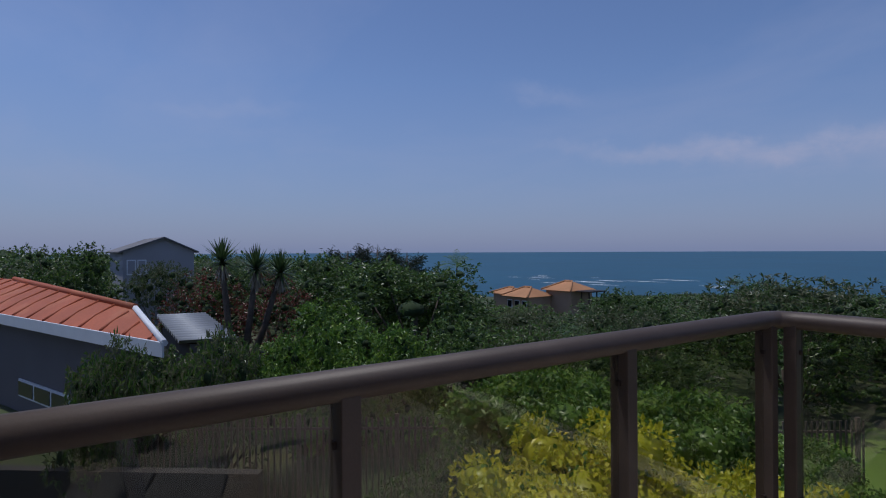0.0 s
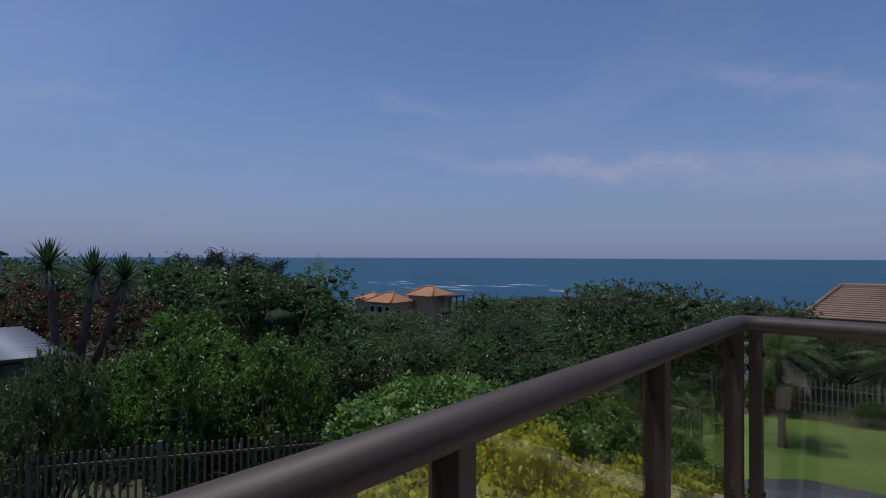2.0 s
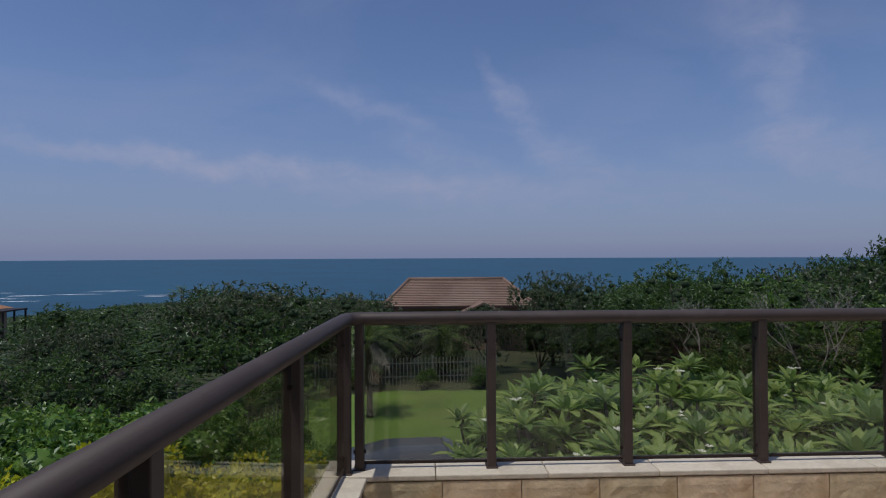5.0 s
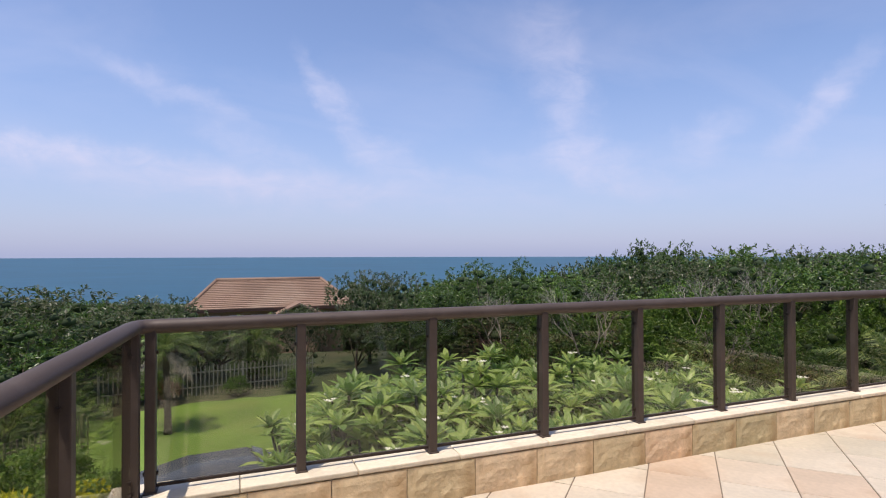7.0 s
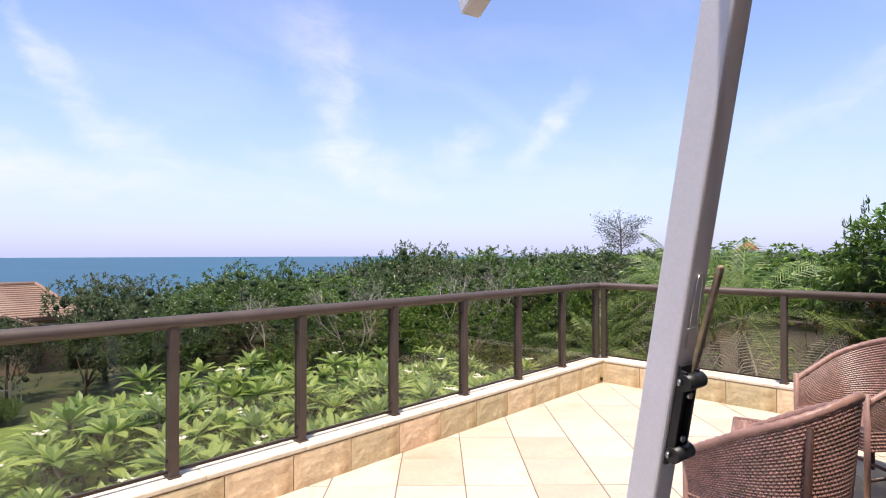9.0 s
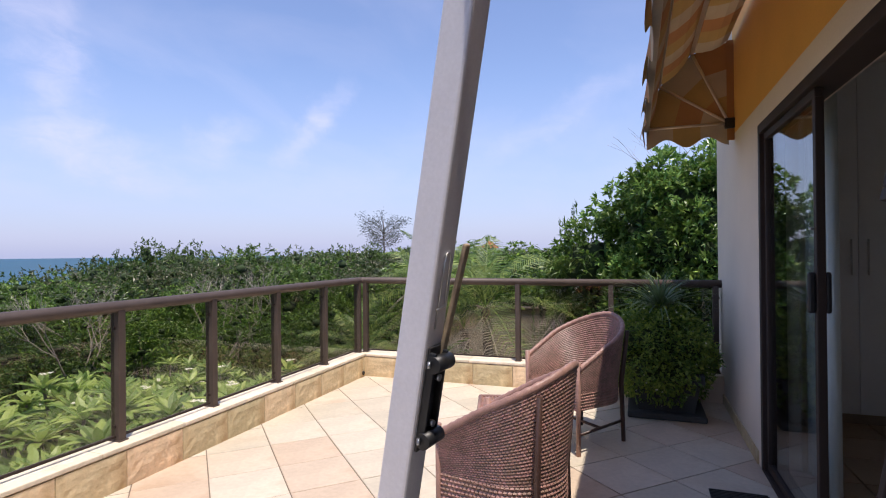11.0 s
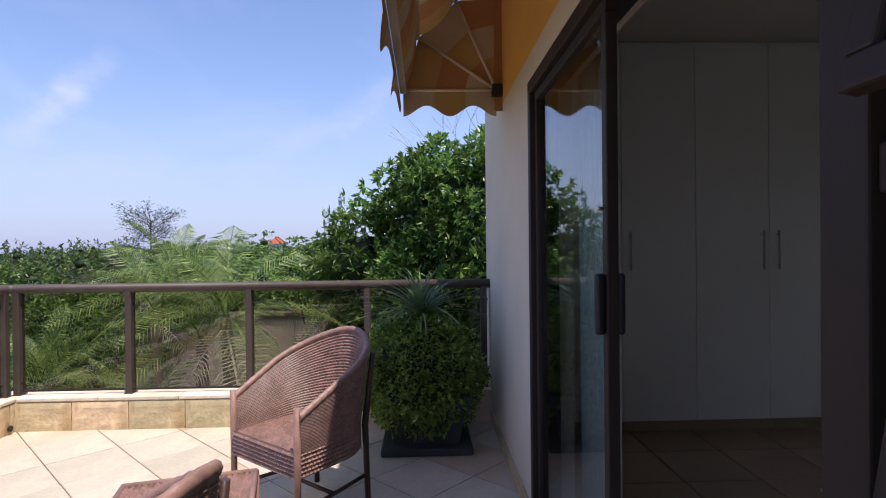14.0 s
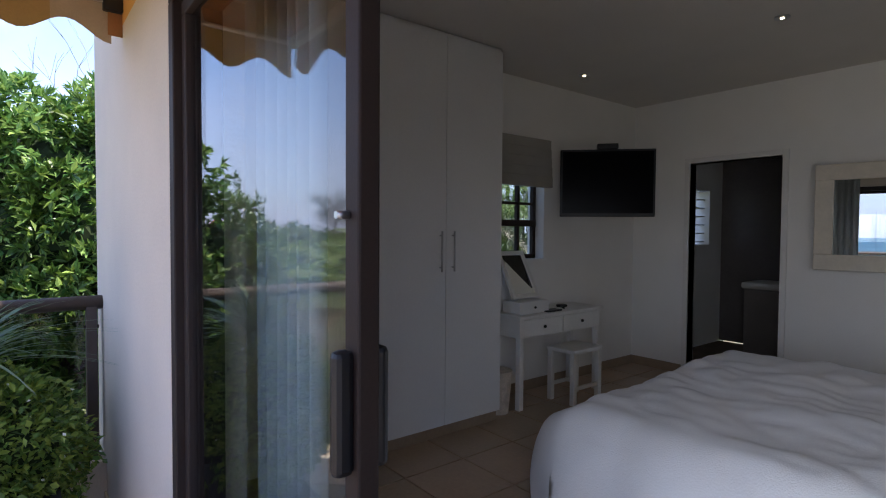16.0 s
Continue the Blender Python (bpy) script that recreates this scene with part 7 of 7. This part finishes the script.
def small_far_houses():
    for x, y, z, w, mat, lab in ((-52, 110, -9.2, 9, M_ZINC, "low grey-roofed building near the beach"), (150, 52, 2.2, 7, M_BARGE, "white house far along the coast"), (158, 40, 1.6, 6, M_BARGE, "white house far along the coast"), (95, 22, 3.1, 3.6, M_REDROOF, "red-roofed house far off among trees"), (120, 62, 1.4, 6, M_BARGE, "white house far along the coast")):
        ob = thing("far_house", lab, "house")
        hip_roof(ob, x - w / 2, x + w / 2, y - w / 3, y + w / 3, z - 1.1, z, w / 4, mat)
        boxed("wall", (x - w / 2 + 0.3, x + w / 2 - 0.3, y - w / 3 + 0.3, y + w / 3 - 0.3, z - 9, z - 1.1), M_BARGE if mat is not M_ZINC else M_GREYWALL, ob)


small_far_houses()


# ---- laid pieces: floor tiles, parapet facing, coping ----
def clip_poly(poly, x0, x1, y0, y1):
    for axis, lim, sign in ((0, x0, 1), (0, x1, -1), (1, y0, 1), (1, y1, -1)):
        out = []
        for i, p in enumerate(poly):
            q = poly[(i + 1) % len(poly)]
            a, b = (p[axis] - lim) * sign, (q[axis] - lim) * sign
            if a >= 0:
                out.append(p)
            if (a >= 0) != (b >= 0):
                t = a / (a - b)
                out.append((p[0] + (q[0] - p[0]) * t, p[1] + (q[1] - p[1]) * t))
        poly = out
        if len(poly) < 3:
            return []
    return poly


def tile_mesh(name, poly, z0, z1, mat):
    bm = bmesh.new()
    bot = [bm.verts.new((x, y, z0)) for x, y in poly]
    cx, cy = sum(p[0] for p in poly) / len(poly), sum(p[1] for p in poly) / len(poly)
    mid = [bm.verts.new((x, y, z1 - 0.002)) for x, y in poly]
    top = [bm.verts.new((x + (cx - x) * 0.008, y + (cy - y) * 0.008, z1)) for x, y in poly]
    n = len(poly)
    for a, b in ((bot, mid), (mid, top)):
        for i in range(n):
            bm.faces.new((a[i], a[(i + 1) % n], b[(i + 1) % n], b[i]))
    bm.faces.new(top)
    me = bpy.data.meshes.new(name)
    bm.normal_update(); bm.to_mesh(me); bm.free()
    me.materials.append(mat)
    return me


def lay_diagonal(parent, x0, x1, y0, y1, pitch, pitch_b, offa, offb, mat, gap=0.005):
    """Tiles at 45 degrees; pitch and pitch_b are the steps of x - y and of x + y."""
    shared = None
    rnd = random.Random(3)
    h, k = pitch / 4 - gap * 0.35, pitch_b / 4 - gap * 0.35
    for a in range(-40, 40):
        for b in range(-40, 40):
            ca, cb = offa + (a + 0.5) * pitch, offb + (b + 0.5) * pitch_b
            cx, cy = (ca + cb) / 2, (cb - ca) / 2
            if not (x0 - pitch < cx < x1 + pitch and y0 - pitch < cy < y1 + pitch):
                continue
            quad = [(cx - h - k, cy + h - k), (cx + h - k, cy - h - k), (cx + h + k, cy - h + k), (cx - h + k, cy + h + k)]
            poly = clip_poly(quad, x0, x1, y0, y1)
            if len(poly) < 3:
                continue
            area = abs(sum(p[0] * q[1] - p[1] * q[0] for p, q in zip(poly, poly[1:] + poly[:1]))) / 2
            if area < 0.001:
                continue
            if len(poly) == 4 and area > 8 * h * k * 0.999:
                if shared is None:
                    shared = tile_mesh("tile", [(p[0] - cx, p[1] - cy) for p in quad], -0.012, 0.0, mat)
                ob = new("tile", shared)
                ob.location = (cx, cy, rnd.uniform(-0.0012, 0.0012))
            else:
                ob = new("tile", tile_mesh("tile", poly, -0.012, 0.0, mat))
            ob.parent = parent


lay_diagonal(floor, -0.12, XE - 0.112, FY + 0.002, -0.112, 0.594, 0.606, 6.15, 4.0, M_FLOORTILE, 0.007)


def lay_square(parent, x0, x1, y0, y1, size, mat, gap=0.005):
    x = x0
    while x < x1 - 0.02:
        y = y0
        while y < y1 - 0.02:
            ob = new("tile", tile_mesh("tile", [(x + gap, y + gap), (min(x + size, x1) - gap, y + gap), (min(x + size, x1) - gap, min(y + size, y1) - gap), (x + gap, min(y + size, y1) - gap)], -0.012, 0.0, mat))
            ob.parent = parent
            y += size
        x += size


lay_square(room_floor, 2.2, RX1, RY, FY - 0.14, 0.45, M_ROOMFLOOR)


def slab_mesh(L, T, H, seed):
    """A split-faced stone slab: length along x, face towards -y."""
    rnd = random.Random(seed)
    bm = bmesh.new()
    nx, nz = 9, 5
    grid = []
    for i in range(nx + 1):
        col = []
        for k in range(nz + 1):
            edge = i in (0, nx) or k in (0, nz)
            dy = 0 if edge else -0.004 - 0.005 * noise.noise(Vector((i * 0.45 + seed * 7, k * 0.6, seed))) - 0.003 * noise.noise(Vector((i * 1.3, k * 1.5 + seed, 2)))
            col.append(bm.verts.new((L * i / nx, dy, H * k / nz)))
        grid.append(col)
    for i in range(nx):
        for k in range(nz):
            bm.faces.new((grid[i][k], grid[i + 1][k], grid[i + 1][k + 1], grid[i][k + 1]))
    b = [bm.verts.new(p) for p in ((0, T, 0), (L, T, 0), (L, T, H), (0, T, H))]
    bm.faces.new((b[1], b[0], b[3], b[2]))
    bm.faces.new([grid[i][nz] for i in range(nx + 1)] + [b[2], b[3]])
    bm.faces.new([grid[0][k] for k in range(nz + 1)] + [b[3], b[0]])
    bm.faces.new([grid[nx][k] for k in range(nz, -1, -1)] + [b[1], b[2]])
    me = bpy.data.meshes.new("slab")
    bm.normal_update(); bm.to_mesh(me); bm.free()
    me.materials.append(M_STONE)
    return me


def cope_mesh(L, W, H):
    bm = bmesh.new()
    box(bm, 0, L, -W / 2, W / 2, 0, H, 0.006)
    me = bpy.data.meshes.new("coping_stone")
    bm.to_mesh(me); bm.free()
    me.materials.append(M_COPING)
    return me


SLABS = [slab_mesh(0.414, 0.012, COP - 0.036, s) for s in range(7)]
COPES = cope_mesh(0.596, 0.235, 0.028)


def face_run(start, ang, length, first=0.10):
    """Facing slabs along the inner side and coping on top; start is on the wall's middle line."""
    d = Vector((math.cos(ang), math.sin(ang), 0))
    inn = Vector((math.sin(ang), -math.cos(ang), 0))
    rnd = random.Random(int(length * 100))
    s = first
    while s < length - 0.1:
        L = min(0.42, length - 0.1 - s)
        ob = new("slab", rnd.choice(SLABS))
        ob.matrix_world = Matrix.Translation(Vector(start) + d * s + inn * 0.113) @ Matrix.Rotation(ang, 4, "Z") @ Matrix.Diagonal((L / 0.42, 1, 1, 1))
        ob.parent = parapet
        s += L
    s = -0.118
    while s < length + 0.10:
        L = min(0.6, length + 0.118 - s)
        if L < 0.05:
            break
        ob = new("coping_stone", COPES)
        ob.matrix_world = Matrix.Translation(Vector(start) + d * (s + 0.002) + Vector((0, 0, COP - 0.028))) @ Matrix.Rotation(ang, 4, "Z") @ Matrix.Diagonal((L / 0.6, 1, 1, 1))
        ob.parent = parapet
        s += L


face_run((0, 0, 0), 0.0, XE)
face_run((XE, -0.24, 0), -math.pi / 2, -FY - 0.36, -0.126)
face_run((LX * 0.97, -3.98, 0), math.pi / 2 - math.atan2(-LX, 3.9), 3.74)
drain = tagged(new("drain_hole"), "dark drain outlet through the parapet corner", "drain", kind="structure")
tubed("outlet", [(XE - 0.17, -0.118, 0.045), (XE - 0.17, -0.129, 0.045)], 0.022, M_BLACK, drain, 14)
